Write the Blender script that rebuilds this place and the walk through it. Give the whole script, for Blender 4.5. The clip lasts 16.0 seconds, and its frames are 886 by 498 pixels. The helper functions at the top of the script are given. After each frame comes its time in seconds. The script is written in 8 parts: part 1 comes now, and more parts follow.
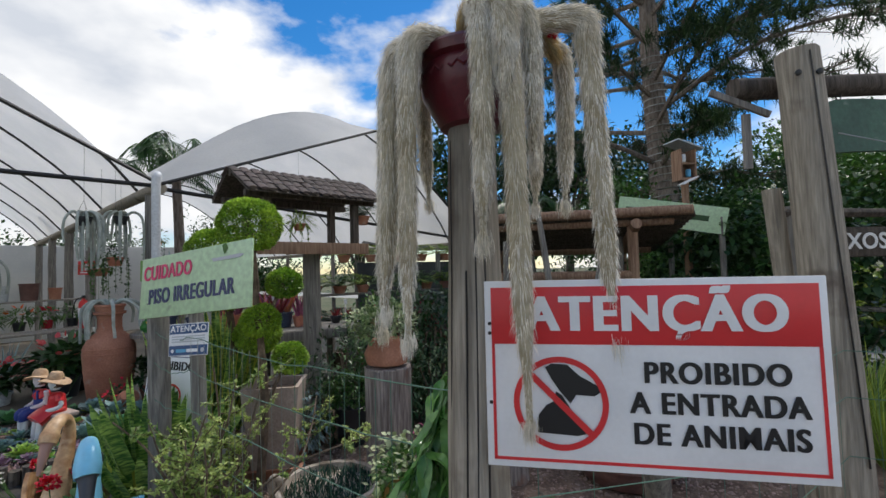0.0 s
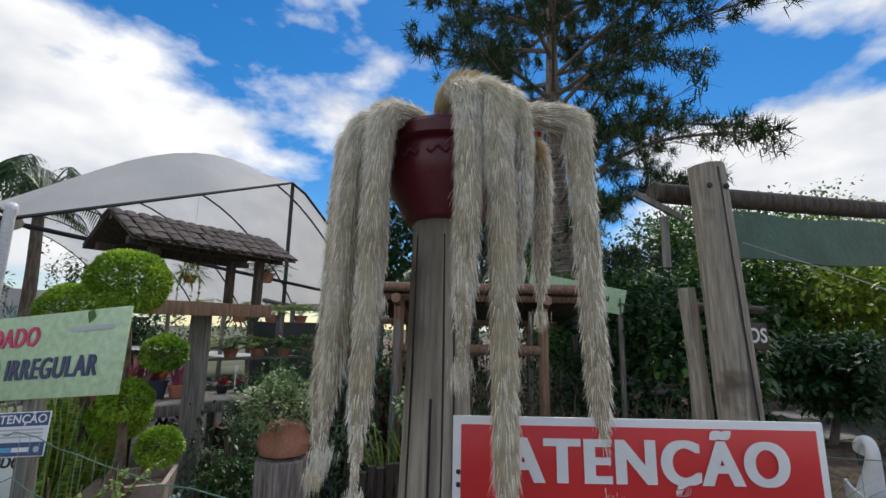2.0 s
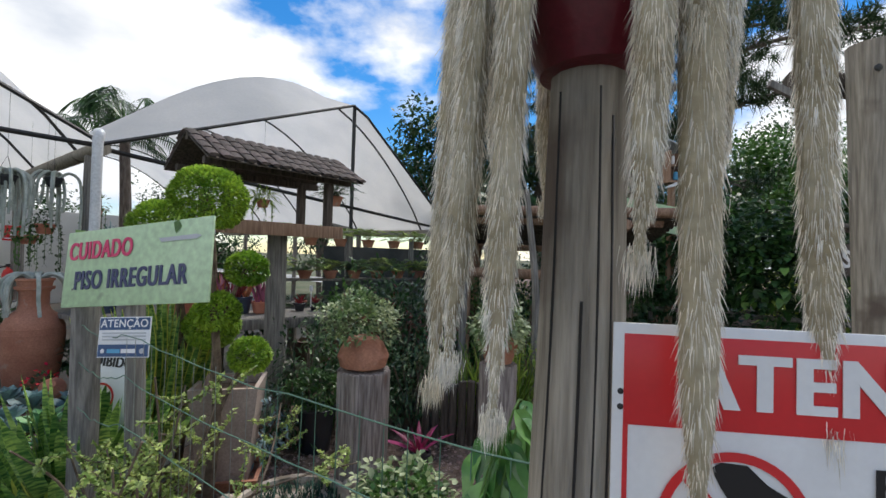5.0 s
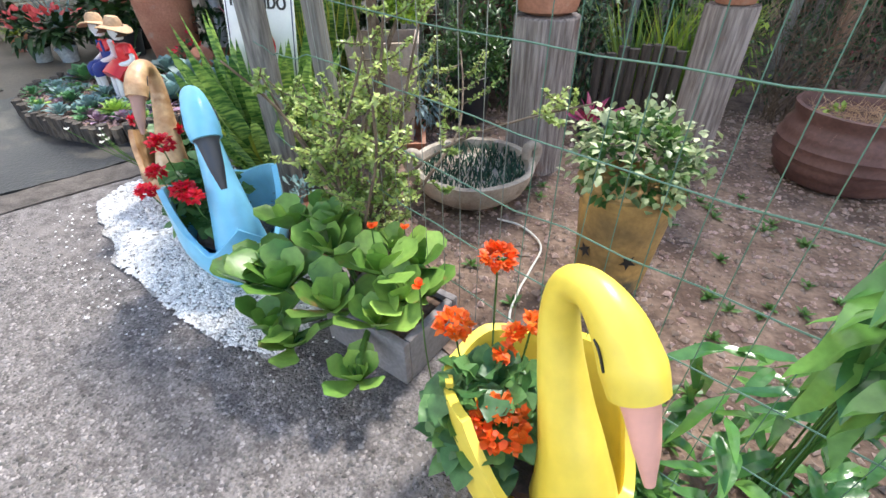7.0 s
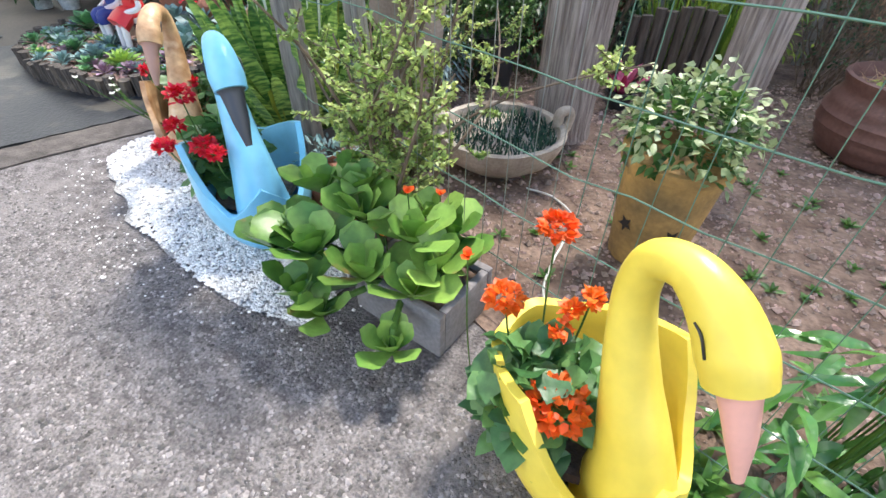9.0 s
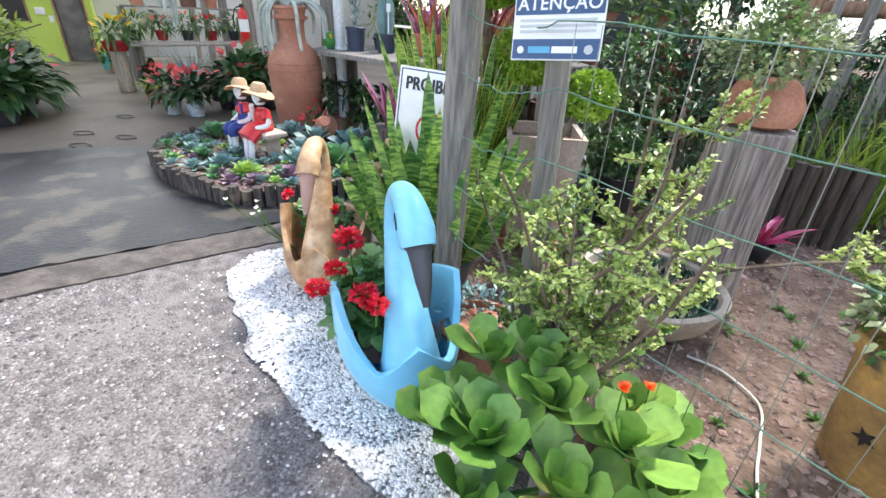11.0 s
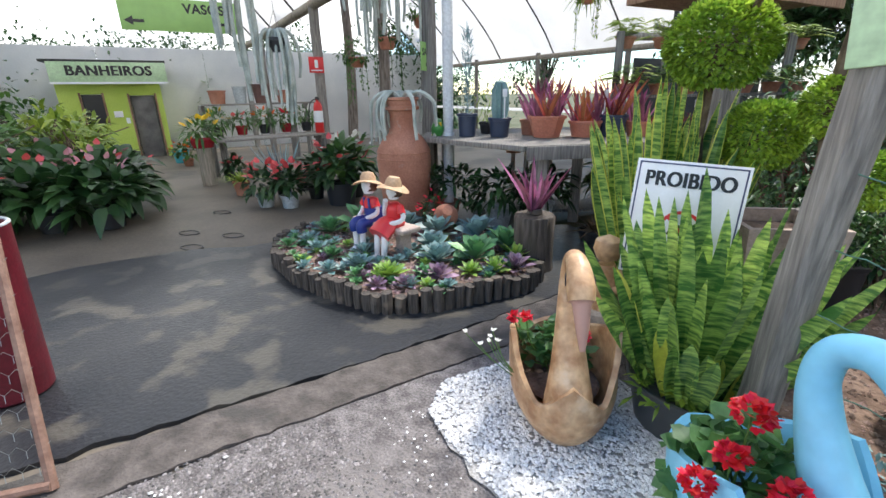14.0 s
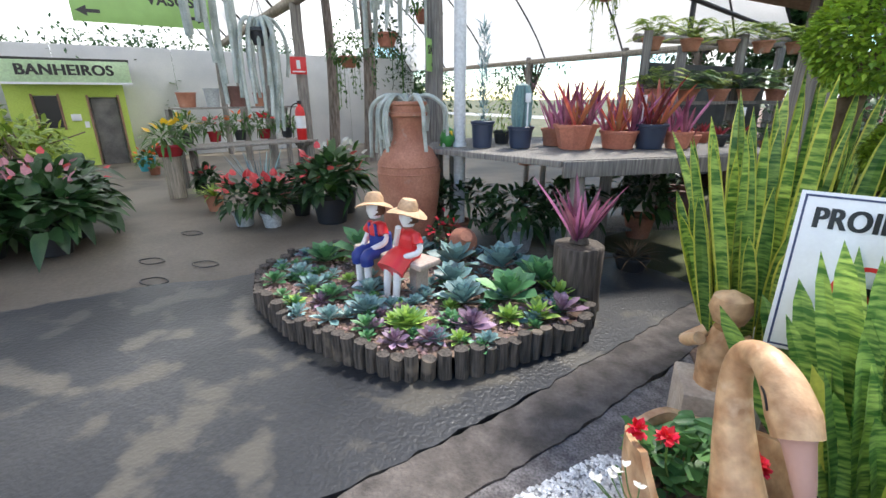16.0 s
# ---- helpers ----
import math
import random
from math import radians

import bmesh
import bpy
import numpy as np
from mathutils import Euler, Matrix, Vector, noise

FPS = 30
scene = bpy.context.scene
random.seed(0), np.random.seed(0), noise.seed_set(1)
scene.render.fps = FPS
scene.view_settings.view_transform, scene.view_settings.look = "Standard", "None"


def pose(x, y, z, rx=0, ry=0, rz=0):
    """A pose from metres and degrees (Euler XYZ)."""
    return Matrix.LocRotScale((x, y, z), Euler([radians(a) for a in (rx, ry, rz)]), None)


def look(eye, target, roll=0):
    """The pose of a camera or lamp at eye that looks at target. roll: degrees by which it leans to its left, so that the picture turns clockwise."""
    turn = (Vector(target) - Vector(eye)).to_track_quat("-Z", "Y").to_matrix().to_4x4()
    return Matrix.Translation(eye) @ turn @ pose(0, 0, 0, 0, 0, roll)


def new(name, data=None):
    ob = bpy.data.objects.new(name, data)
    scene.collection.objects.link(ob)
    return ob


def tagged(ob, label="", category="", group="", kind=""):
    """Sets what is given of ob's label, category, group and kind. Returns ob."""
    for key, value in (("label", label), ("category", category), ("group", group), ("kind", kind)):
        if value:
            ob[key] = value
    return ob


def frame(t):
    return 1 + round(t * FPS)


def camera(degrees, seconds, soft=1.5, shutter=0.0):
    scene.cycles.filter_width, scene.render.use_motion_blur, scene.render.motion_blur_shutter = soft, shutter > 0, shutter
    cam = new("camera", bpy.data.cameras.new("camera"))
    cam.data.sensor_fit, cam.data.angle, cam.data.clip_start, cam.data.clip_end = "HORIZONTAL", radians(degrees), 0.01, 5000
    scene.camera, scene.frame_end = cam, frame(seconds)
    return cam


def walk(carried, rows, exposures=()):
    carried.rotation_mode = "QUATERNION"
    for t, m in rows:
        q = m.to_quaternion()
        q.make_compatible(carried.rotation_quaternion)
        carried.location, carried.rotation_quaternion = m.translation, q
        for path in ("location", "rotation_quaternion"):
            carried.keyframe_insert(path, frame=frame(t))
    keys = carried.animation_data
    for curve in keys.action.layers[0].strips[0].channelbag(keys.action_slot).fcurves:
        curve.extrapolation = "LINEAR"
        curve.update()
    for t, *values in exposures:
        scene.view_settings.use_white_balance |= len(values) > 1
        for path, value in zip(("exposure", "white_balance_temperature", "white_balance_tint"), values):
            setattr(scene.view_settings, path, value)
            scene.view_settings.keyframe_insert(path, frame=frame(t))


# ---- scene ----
cam = camera(89.5, 16.0)
PATH = [
    (0, (-0.034, 0.685, 1.609), (-0.229, 2.674, 1.691), -1.6),
    (0.5, (-0.085, 0.824, 1.635), (-0.176, 2.816, 1.792), -0.5),
    (1, (-0.115, 0.875, 1.645), (-0.015, 2.865, 1.818), 0.5),
    (1.5, (-0.142, 0.864, 1.678), (0.062, 2.841, 1.899), 0.9),
    (2, (-0.157, 0.854, 1.727), (0.065, 2.812, 2.068), 1.1),
    (2.5, (-0.146, 0.846, 1.753), (0.105, 2.786, 2.167), 0.6),
    (3, (-0.14, 0.852, 1.756), (0.134, 2.786, 2.188), -0.5),
    (3.2, (-0.14, 0.866, 1.749), (0.123, 2.805, 2.163), -1.1),
    (5.3, (-0.336, 1.096, 1.609), (-0.464, 3.086, 1.463), 1.3),
    (5.5, (-0.393, 1.125, 1.526), (-0.598, 3.094, 1.244), 0.5),
    (6, (-0.544, 1.212, 1.407), (-0.855, 3.093, 0.804), 0.2),
    (6.2, (-0.617, 1.242, 1.323), (-0.959, 3.081, 0.615), -0.1),
    (6.5, (-0.683, 1.321, 1.334), (-1.061, 3.032, 0.369), 0.0),
    (7, (-0.795, 1.361, 1.278), (-1.151, 2.934, 0.095), -1.0),
    (7.5, (-0.836, 1.372, 1.237), (-1.181, 2.868, -0.045), -0.7),
    (8, (-0.859, 1.392, 1.229), (-1.203, 2.864, -0.081), 0.3),
    (8.2, (-0.863, 1.392, 1.222), (-1.196, 2.856, -0.098), 0.6),
    (10.3, (-1.243, 1.487, 1.246), (-1.689, 3.101, 0.153), 1.7),
    (10.5, (-1.313, 1.526, 1.27), (-1.808, 3.158, 0.225), 1.9),
    (11, (-1.472, 1.57, 1.279), (-2.047, 3.242, 0.345), 2.9),
    (11.5, (-1.688, 1.561, 1.281), (-2.24, 3.266, 0.393), 1.6),
    (12, (-1.841, 1.527, 1.275), (-2.442, 3.246, 0.45), 2.0),
    (12.5, (-2.046, 1.555, 1.285), (-2.69, 3.294, 0.537), 0.9),
    (13, (-2.218, 1.561, 1.3), (-2.928, 3.299, 0.611), 0.7),
    (13.5, (-2.402, 1.562, 1.322), (-3.124, 3.3, 0.646), -0.5),
    (14, (-2.52, 1.653, 1.319), (-3.244, 3.394, 0.654), -0.9),
    (14.5, (-2.648, 1.833, 1.313), (-3.362, 3.582, 0.658), -0.7),
    (15, (-2.786, 1.956, 1.31), (-3.461, 3.727, 0.671), -0.3),
    (15.5, (-2.963, 2.064, 1.307), (-3.599, 3.851, 0.672), 0.0),
    (16, (-3.048, 2.149, 1.308), (-3.679, 3.933, 0.663), -0.3),
]
walk(cam, [(t, look(eye, target, roll)) for t, eye, target, roll in PATH],
     exposures=[(0, -0.2), (3.2, -0.3), (5.3, 0.05), (5.6, 0.25), (6.0, 1.0), (6.5, 1.15), (8.2, 1.15), (10.5, 1.4), (11.5, 1.25), (12.5, 0.95), (13.5, 0.9), (16, 1.1)])


# ---- light ----
SUN_EL, SUN_AZ = 58.0, 20.0      # degrees; azimuth clockwise from +y
world = bpy.data.worlds.new("sky")
scene.world = world
world.use_nodes = True
wn, wl = world.node_tree.nodes, world.node_tree.links
wn.clear()
w_out = wn.new("ShaderNodeOutputWorld")
w_sky = wn.new("ShaderNodeTexSky")
w_sky.sky_type, w_sky.sun_disc = "NISHITA", False
w_sky.sun_elevation, w_sky.sun_rotation = radians(SUN_EL), radians(SUN_AZ)
w_sky.air_density, w_sky.dust_density, w_sky.ozone_density = 1.0, 0.1, 4.0
w_bg = wn.new("ShaderNodeBackground")
w_bg.inputs[1].default_value = 0.15
w_cl = wn.new("ShaderNodeBackground")
w_co = wn.new("ShaderNodeTexCoord")
w_map = wn.new("ShaderNodeMapping")
w_map.inputs["Scale"].default_value = (1.0, 1.0, 1.9)
w_map.inputs["Location"].default_value = (0.35, 0.1, 0.0)
w_n1 = wn.new("ShaderNodeTexNoise")
w_n1.inputs["Scale"].default_value, w_n1.inputs["Detail"].default_value, w_n1.inputs["Roughness"].default_value = 2.1, 9, 0.52
w_r1 = wn.new("ShaderNodeValToRGB")
w_r1.color_ramp.elements[0].position, w_r1.color_ramp.elements[1].position = 0.475, 0.56
w_n2 = wn.new("ShaderNodeTexNoise")
w_n2.inputs["Scale"].default_value, w_n2.inputs["Detail"].default_value = 5.0, 6
w_r2 = wn.new("ShaderNodeValToRGB")
w_r2.color_ramp.elements[0].position, w_r2.color_ramp.elements[1].position = 0.3, 0.62
w_r2.color_ramp.elements[0].color, w_r2.color_ramp.elements[1].color = (0.62, 0.66, 0.73, 1), (1.0, 1.0, 1.0, 1)
w_cl.inputs[1].default_value = 1.25
w_mix = wn.new("ShaderNodeMixShader")
wl.new(w_co.outputs["Generated"], w_map.inputs[0])
for n in (w_n1, w_n2):
    wl.new(w_map.outputs[0], n.inputs["Vector"])
wl.new(w_n2.outputs[0], w_r2.inputs[0])
w_hs = wn.new("ShaderNodeHueSaturation")
w_hs.inputs["Saturation"].default_value = 1.35
wl.new(w_sky.outputs[0], w_hs.inputs["Color"])
wl.new(w_hs.outputs[0], w_bg.inputs[0])
w_sep = wn.new("ShaderNodeSeparateXYZ")      # fewer clouds ahead, more to both sides
w_ab = wn.new("ShaderNodeMath")
w_ab.operation = "ADD"
w_ab.inputs[1].default_value = -0.02
w_sq = wn.new("ShaderNodeMath")
w_sq.operation = "ABSOLUTE"
w_mu = wn.new("ShaderNodeMath")
w_mu.operation, w_mu.use_clamp = "MULTIPLY_ADD", False
w_mu.inputs[1].default_value, w_mu.inputs[2].default_value = 0.36, -0.115
w_ad = wn.new("ShaderNodeMath")
wl.new(w_co.outputs["Generated"], w_sep.inputs[0])
wl.new(w_sep.outputs[0], w_ab.inputs[0])
wl.new(w_ab.outputs[0], w_sq.inputs[0])
wl.new(w_sq.outputs[0], w_mu.inputs[0])
wl.new(w_mu.outputs[0], w_ad.inputs[0])
wl.new(w_n1.outputs[0], w_ad.inputs[1])
wl.new(w_r2.outputs[0], w_cl.inputs[0])
wl.new(w_ad.outputs[0], w_r1.inputs[0])
wl.new(w_r1.outputs[0], w_mix.inputs[0])
wl.new(w_bg.outputs[0], w_mix.inputs[1])
wl.new(w_cl.outputs[0], w_mix.inputs[2])
wl.new(w_mix.outputs[0], w_out.inputs[0])
sun = new("sun", bpy.data.lights.new("sun", "SUN"))
sun.data.energy, sun.data.angle, sun.data.color = 3.3, radians(8), (1.0, 0.95, 0.87)
sd = Vector((math.sin(radians(SUN_AZ)) * math.cos(radians(SUN_EL)), math.cos(radians(SUN_AZ)) * math.cos(radians(SUN_EL)), math.sin(radians(SUN_EL))))
sun.matrix_world = look(sd * 60, (0, 0, 0))

# ---- materials ----
def surf(name, c1, c2, scale=6.0, rough=0.6, bump=0.2, fine=60.0, metal=0.0, island=0.0, stretch=(1, 1, 1), spots=None, thru=0.0, obj=0.0, lo=0.35, hi=0.65, coat=0.0, grain=0.2):
    """A procedural surface: two colours mixed by a broad noise, a fine grain, bump, random value per island or object."""
    m = bpy.data.materials.new(name)
    m.use_nodes = True
    n, l = m.node_tree.nodes, m.node_tree.links
    b = n["Principled BSDF"]
    out = n["Material Output"]
    co = n.new("ShaderNodeTexCoord")
    mp = n.new("ShaderNodeMapping")
    mp.inputs["Scale"].default_value = stretch
    l.new(co.outputs["Object"], mp.inputs[0])
    a = n.new("ShaderNodeTexNoise")
    a.inputs["Scale"].default_value, a.inputs["Detail"].default_value = scale, 6
    l.new(mp.outputs[0], a.inputs["Vector"])
    r = n.new("ShaderNodeValToRGB")
    r.color_ramp.elements[0].position, r.color_ramp.elements[1].position = lo, hi
    r.color_ramp.elements[0].color, r.color_ramp.elements[1].color = (*c1, 1), (*c2, 1)
    l.new(a.outputs[0], r.inputs[0])
    col = r.outputs[0]
    f = n.new("ShaderNodeTexNoise")
    f.inputs["Scale"].default_value, f.inputs["Detail"].default_value = fine, 4
    l.new(mp.outputs[0], f.inputs["Vector"])
    g = n.new("ShaderNodeMapRange")
    g.inputs[1].default_value, g.inputs[2].default_value, g.inputs[3].default_value, g.inputs[4].default_value = 0.25, 0.75, 1 - grain, 1 + grain * 0.9
    l.new(f.outputs[0], g.inputs[0])
    hs = n.new("ShaderNodeHueSaturation")
    l.new(col, hs.inputs["Color"])
    l.new(g.outputs[0], hs.inputs["Value"])
    col = hs.outputs[0]
    if spots:
        sc, p, c3 = spots
        v = n.new("ShaderNodeTexNoise")
        v.inputs["Scale"].default_value, v.inputs["Detail"].default_value = sc, 5
        l.new(co.outputs["Object"], v.inputs["Vector"])
        q = n.new("ShaderNodeValToRGB")
        q.color_ramp.elements[0].position, q.color_ramp.elements[1].position = p, p + 0.08
        l.new(v.outputs[0], q.inputs[0])
        x = n.new("ShaderNodeMix")
        x.data_type = "RGBA"
        l.new(q.outputs[0], x.inputs[0])
        l.new(col, x.inputs[6])
        x.inputs[7].default_value = (*c3, 1)
        col = x.outputs[2]
    for amount, kind in ((island, "ShaderNodeNewGeometry"), (obj, "ShaderNodeObjectInfo")):
        if amount:
            k = n.new(kind)
            h = n.new("ShaderNodeHueSaturation")
            w = n.new("ShaderNodeMapRange")
            w.inputs[3].default_value, w.inputs[4].default_value = 1 - amount, 1 + amount
            src = k.outputs["Random Per Island"] if kind == "ShaderNodeNewGeometry" else k.outputs["Random"]
            l.new(src, w.inputs[0])
            l.new(w.outputs[0], h.inputs["Value"])
            w2 = n.new("ShaderNodeMapRange")
            w2.inputs[3].default_value, w2.inputs[4].default_value = 0.5 + amount * 0.05, 0.5 - amount * 0.05
            l.new(src, w2.inputs[0])
            l.new(w2.outputs[0], h.inputs["Hue"])
            l.new(col, h.inputs["Color"])
            col = h.outputs[0]
    l.new(col, b.inputs["Base Color"])
    b.inputs["Roughness"].default_value, b.inputs["Metallic"].default_value = rough, metal
    if coat:
        b.inputs["Coat Weight"].default_value, b.inputs["Coat Roughness"].default_value = coat, 0.15
    if bump:
        u = n.new("ShaderNodeBump")
        u.inputs["Strength"].default_value, u.inputs["Distance"].default_value = bump, 0.01
        l.new(f.outputs[0], u.inputs["Height"])
        l.new(u.outputs[0], b.inputs["Normal"])
    if thru:
        tr = n.new("ShaderNodeBsdfTranslucent")
        l.new(col, tr.inputs[0])
        mx = n.new("ShaderNodeMixShader")
        mx.inputs[0].default_value = thru
        l.new(b.outputs[0], mx.inputs[1])
        l.new(tr.outputs[0], mx.inputs[2])
        l.new(mx.outputs[0], out.inputs[0])
    return m


def plain(name, c, rough=0.5, metal=0.0):
    return surf(name, tuple(v * 0.92 for v in c), tuple(min(1, v * 1.06) for v in c), 5, rough, 0.0, 90, metal, grain=0.03)


def leafy(name, c1, c2, rough=0.42, thru=0.22, island=0.35):
    return surf(name, c1, c2, 3.0, rough, 0.12, 60, 0, island, thru=thru)


M_ASPHALT = surf("asphalt", c1=(0.10, 0.088, 0.086), c2=(0.215, 0.195, 0.19), scale=14, rough=0.92, bump=1.0, fine=95, grain=0.6, spots=(1.3, 0.60, (0.20, 0.18, 0.172)))
M_CONCRETE = surf("worn_concrete", (0.095, 0.078, 0.06), (0.185, 0.155, 0.12), 0.9, 0.6, 0.25, 40, spots=(0.8, 0.62, (0.07, 0.058, 0.045)))
M_STRIP = surf("threshold_concrete", (0.055, 0.047, 0.042), (0.13, 0.111, 0.10), 9, 0.9, 1.0, 60, spots=(3, 0.58, (0.06, 0.055, 0.05)))
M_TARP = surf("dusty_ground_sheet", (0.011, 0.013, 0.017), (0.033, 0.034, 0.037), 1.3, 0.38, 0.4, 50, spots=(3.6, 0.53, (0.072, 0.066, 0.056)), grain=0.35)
M_SOIL = surf("garden_soil", (0.10, 0.062, 0.045), (0.24, 0.165, 0.125), 6, 0.95, 1.0, 45, grain=0.4)
M_GRASSGROUND = surf("rough_ground", (0.06, 0.08, 0.03), (0.13, 0.12, 0.07), 0.8, 0.95, 0.8, 40)
M_WOOD = surf("weathered_timber", (0.21, 0.185, 0.15), (0.40, 0.36, 0.30), 9, 0.85, 0.5, 30, stretch=(6, 6, 0.35), spots=(2.5, 0.62, (0.13, 0.10, 0.08)))
M_WOODG = surf("grey_timber", (0.14, 0.13, 0.12), (0.30, 0.28, 0.255), 10, 0.85, 0.5, 34, stretch=(6, 6, 0.35), obj=0.12)
M_WOODR = surf("red_brown_pole", (0.20, 0.11, 0.07), (0.36, 0.23, 0.15), 8, 0.8, 0.4, 30, stretch=(5, 5, 0.4))
M_DARKWOOD = surf("dark_old_wood", (0.045, 0.035, 0.028), (0.11, 0.09, 0.075), 9, 0.85, 0.4, 34, stretch=(5, 5, 0.5))
M_EDGELOG = surf("damp_edging_log", (0.035, 0.030, 0.026), (0.12, 0.10, 0.085), 14, 0.9, 0.9, 30, stretch=(5, 5, 0.4), spots=(5, 0.58, (0.16, 0.13, 0.10)))
M_STUMP = surf("bark_stump", (0.15, 0.12, 0.11), (0.36, 0.31, 0.29), 11, 0.9, 0.9, 30, stretch=(5, 5, 0.4), spots=(3, 0.60, (0.22, 0.12, 0.09)))
M_TENT = surf("white_tarpaulin", (0.70, 0.71, 0.72), (0.80, 0.80, 0.80), 1.2, 0.55, 0.05, 30, thru=0.50, grain=0.04)
M_STEEL = plain("dark_steel", (0.05, 0.05, 0.05), 0.5, 0.6)
M_PVC = surf("white_pvc", (0.62, 0.64, 0.66), (0.74, 0.75, 0.76), 3, 0.4, 0.05, 40)
M_WIRE = plain("green_coated_wire", (0.10, 0.20, 0.15), 0.45, 0.2)
M_WIREG = plain("galvanised_wire", (0.35, 0.37, 0.36), 0.4, 0.8)
M_WHITE = plain("white_sign_paint", (0.80, 0.81, 0.83), 0.35)
M_RED = plain("red_sign_paint", (0.66, 0.03, 0.035), 0.35)
M_BLACK = plain("black_paint", (0.012, 0.012, 0.014), 0.35)
M_SIGNGREEN = surf("pale_green_sign", (0.43, 0.60, 0.36), (0.53, 0.70, 0.45), 2, 0.4, 0.03, 30, spots=(6, 0.68, (0.33, 0.42, 0.27)))
M_MIDGREEN = plain("leaf_green_sign", (0.30, 0.52, 0.16), 0.4)
M_MAGENTA = plain("magenta_letters", (0.70, 0.05, 0.16), 0.4)
M_NAVY = plain("navy_letters", (0.05, 0.06, 0.14), 0.4)
M_BOARD = surf("dark_green_board", (0.02, 0.075, 0.055), (0.035, 0.115, 0.08), 5, 0.5, 0.2, 40, spots=(14, 0.68, (0.16, 0.22, 0.19)))
M_TERRA = surf("terracotta", (0.33, 0.13, 0.08), (0.45, 0.21, 0.135), 4, 0.8, 0.3, 60, spots=(5, 0.64, (0.40, 0.28, 0.22)))
M_TERRAP = surf("orange_plastic_pot", (0.44, 0.15, 0.095), (0.52, 0.20, 0.13), 4, 0.5, 0.05, 50)
M_POTBLACK = plain("black_plastic_pot", (0.025, 0.027, 0.032), 0.45)
M_POTBLUE = plain("dark_blue_plastic_pot", (0.03, 0.045, 0.085), 0.4)
M_POTGREY = surf("speckled_grey_pot", (0.32, 0.36, 0.38), (0.50, 0.54, 0.56), 40, 0.6, 0.1, 90)
M_POTRED = plain("red_glazed_pot", (0.33, 0.02, 0.03), 0.22)
M_WINE = surf("wine_red_pot", (0.075, 0.006, 0.012), (0.13, 0.010, 0.020), 5, 0.35, 0.12, 60)
M_STONEPOT = surf("mossy_cast_stone", (0.34, 0.28, 0.23), (0.52, 0.45, 0.38), 6, 0.9, 0.4, 60, spots=(5, 0.60, (0.20, 0.16, 0.12)))
M_PLANTER = surf("cast_cement_planter", (0.38, 0.30, 0.26), (0.50, 0.41, 0.36), 4, 0.85, 0.25, 60, spots=(4, 0.62, (0.30, 0.19, 0.15)))
M_GREYBOX = surf("grey_cement_box", (0.20, 0.185, 0.19), (0.30, 0.28, 0.285), 5, 0.85, 0.25, 60)
M_YPOT = surf("ochre_mossy_pot", (0.20, 0.13, 0.055), (0.52, 0.31, 0.10), 4, 0.8, 0.3, 50, spots=(3.5, 0.56, (0.10, 0.085, 0.055)))
M_RUSTPOT = surf("dark_brown_barrel_pot", (0.10, 0.045, 0.038), (0.17, 0.085, 0.07), 5, 0.6, 0.2, 50)
M_BLUESWAN = surf("sky_blue_gloss_paint", (0.20, 0.56, 0.80), (0.25, 0.62, 0.85), 4, 0.32, 0.10, 28, grain=0.06)
M_YELSWAN = surf("yellow_gloss_paint", (0.82, 0.62, 0.07), (0.88, 0.70, 0.11), 4, 0.35, 0.08, 28, grain=0.06)
M_TANSWAN = surf("worn_tan_plaster", (0.33, 0.17, 0.08), (0.60, 0.40, 0.23), 13, 0.45, 0.35, 36, spots=(6, 0.60, (0.66, 0.50, 0.35)))
M_BEAKBLACK = plain("charcoal_beak", (0.05, 0.055, 0.07), 0.4)
M_BEAKPINK = plain("salmon_beak", (0.82, 0.42, 0.33), 0.5)
M_BEAKTAN = plain("dull_pink_beak", (0.42, 0.24, 0.19), 0.5)
M_GRAVEL = surf("white_marble_chips", (0.58, 0.57, 0.56), (0.76, 0.75, 0.74), 20, 0.7, 0.1, 90, island=0.24)
M_GRAVELBED = surf("gravel_bedding", (0.26, 0.25, 0.24), (0.42, 0.41, 0.40), 60, 0.9, 0.5, 120)
M_PEBBLE = surf("brown_pebbles", (0.24, 0.16, 0.13), (0.36, 0.27, 0.23), 12, 0.8, 0.2, 90, island=0.35)
M_GRIT = surf("asphalt_grit", (0.13, 0.117, 0.112), (0.27, 0.25, 0.24), 20, 0.9, 0.2, 90, island=0.6)
M_FUR = surf("pale_woolly_spines", (0.72, 0.67, 0.55), (0.92, 0.90, 0.84), 7, 0.5, 0, 60, island=0.3, thru=0.3)
M_FURCORE = surf("cactus_stem", (0.34, 0.29, 0.19), (0.50, 0.45, 0.33), 9, 0.9, 0.3, 60)
M_FURTOP = surf("golden_woolly_spines", (0.48, 0.37, 0.18), (0.66, 0.55, 0.34), 5, 0.6, 0, 60, island=0.25, thru=0.25)
M_HANGCACT = surf("silver_hanging_cactus", (0.30, 0.34, 0.30), (0.50, 0.54, 0.50), 9, 0.8, 0.5, 120)
M_LEAF = leafy("mid_green_leaf", (0.045, 0.12, 0.025), (0.10, 0.22, 0.045))
M_LEAFD = leafy("dark_green_leaf", (0.018, 0.055, 0.018), (0.045, 0.11, 0.03))
M_LEAFY = leafy("yellow_green_leaf", (0.15, 0.26, 0.03), (0.33, 0.42, 0.06))
M_LEAFBOX = leafy("box_topiary_leaf", (0.15, 0.31, 0.03), (0.42, 0.60, 0.08), 0.4, 0.32)
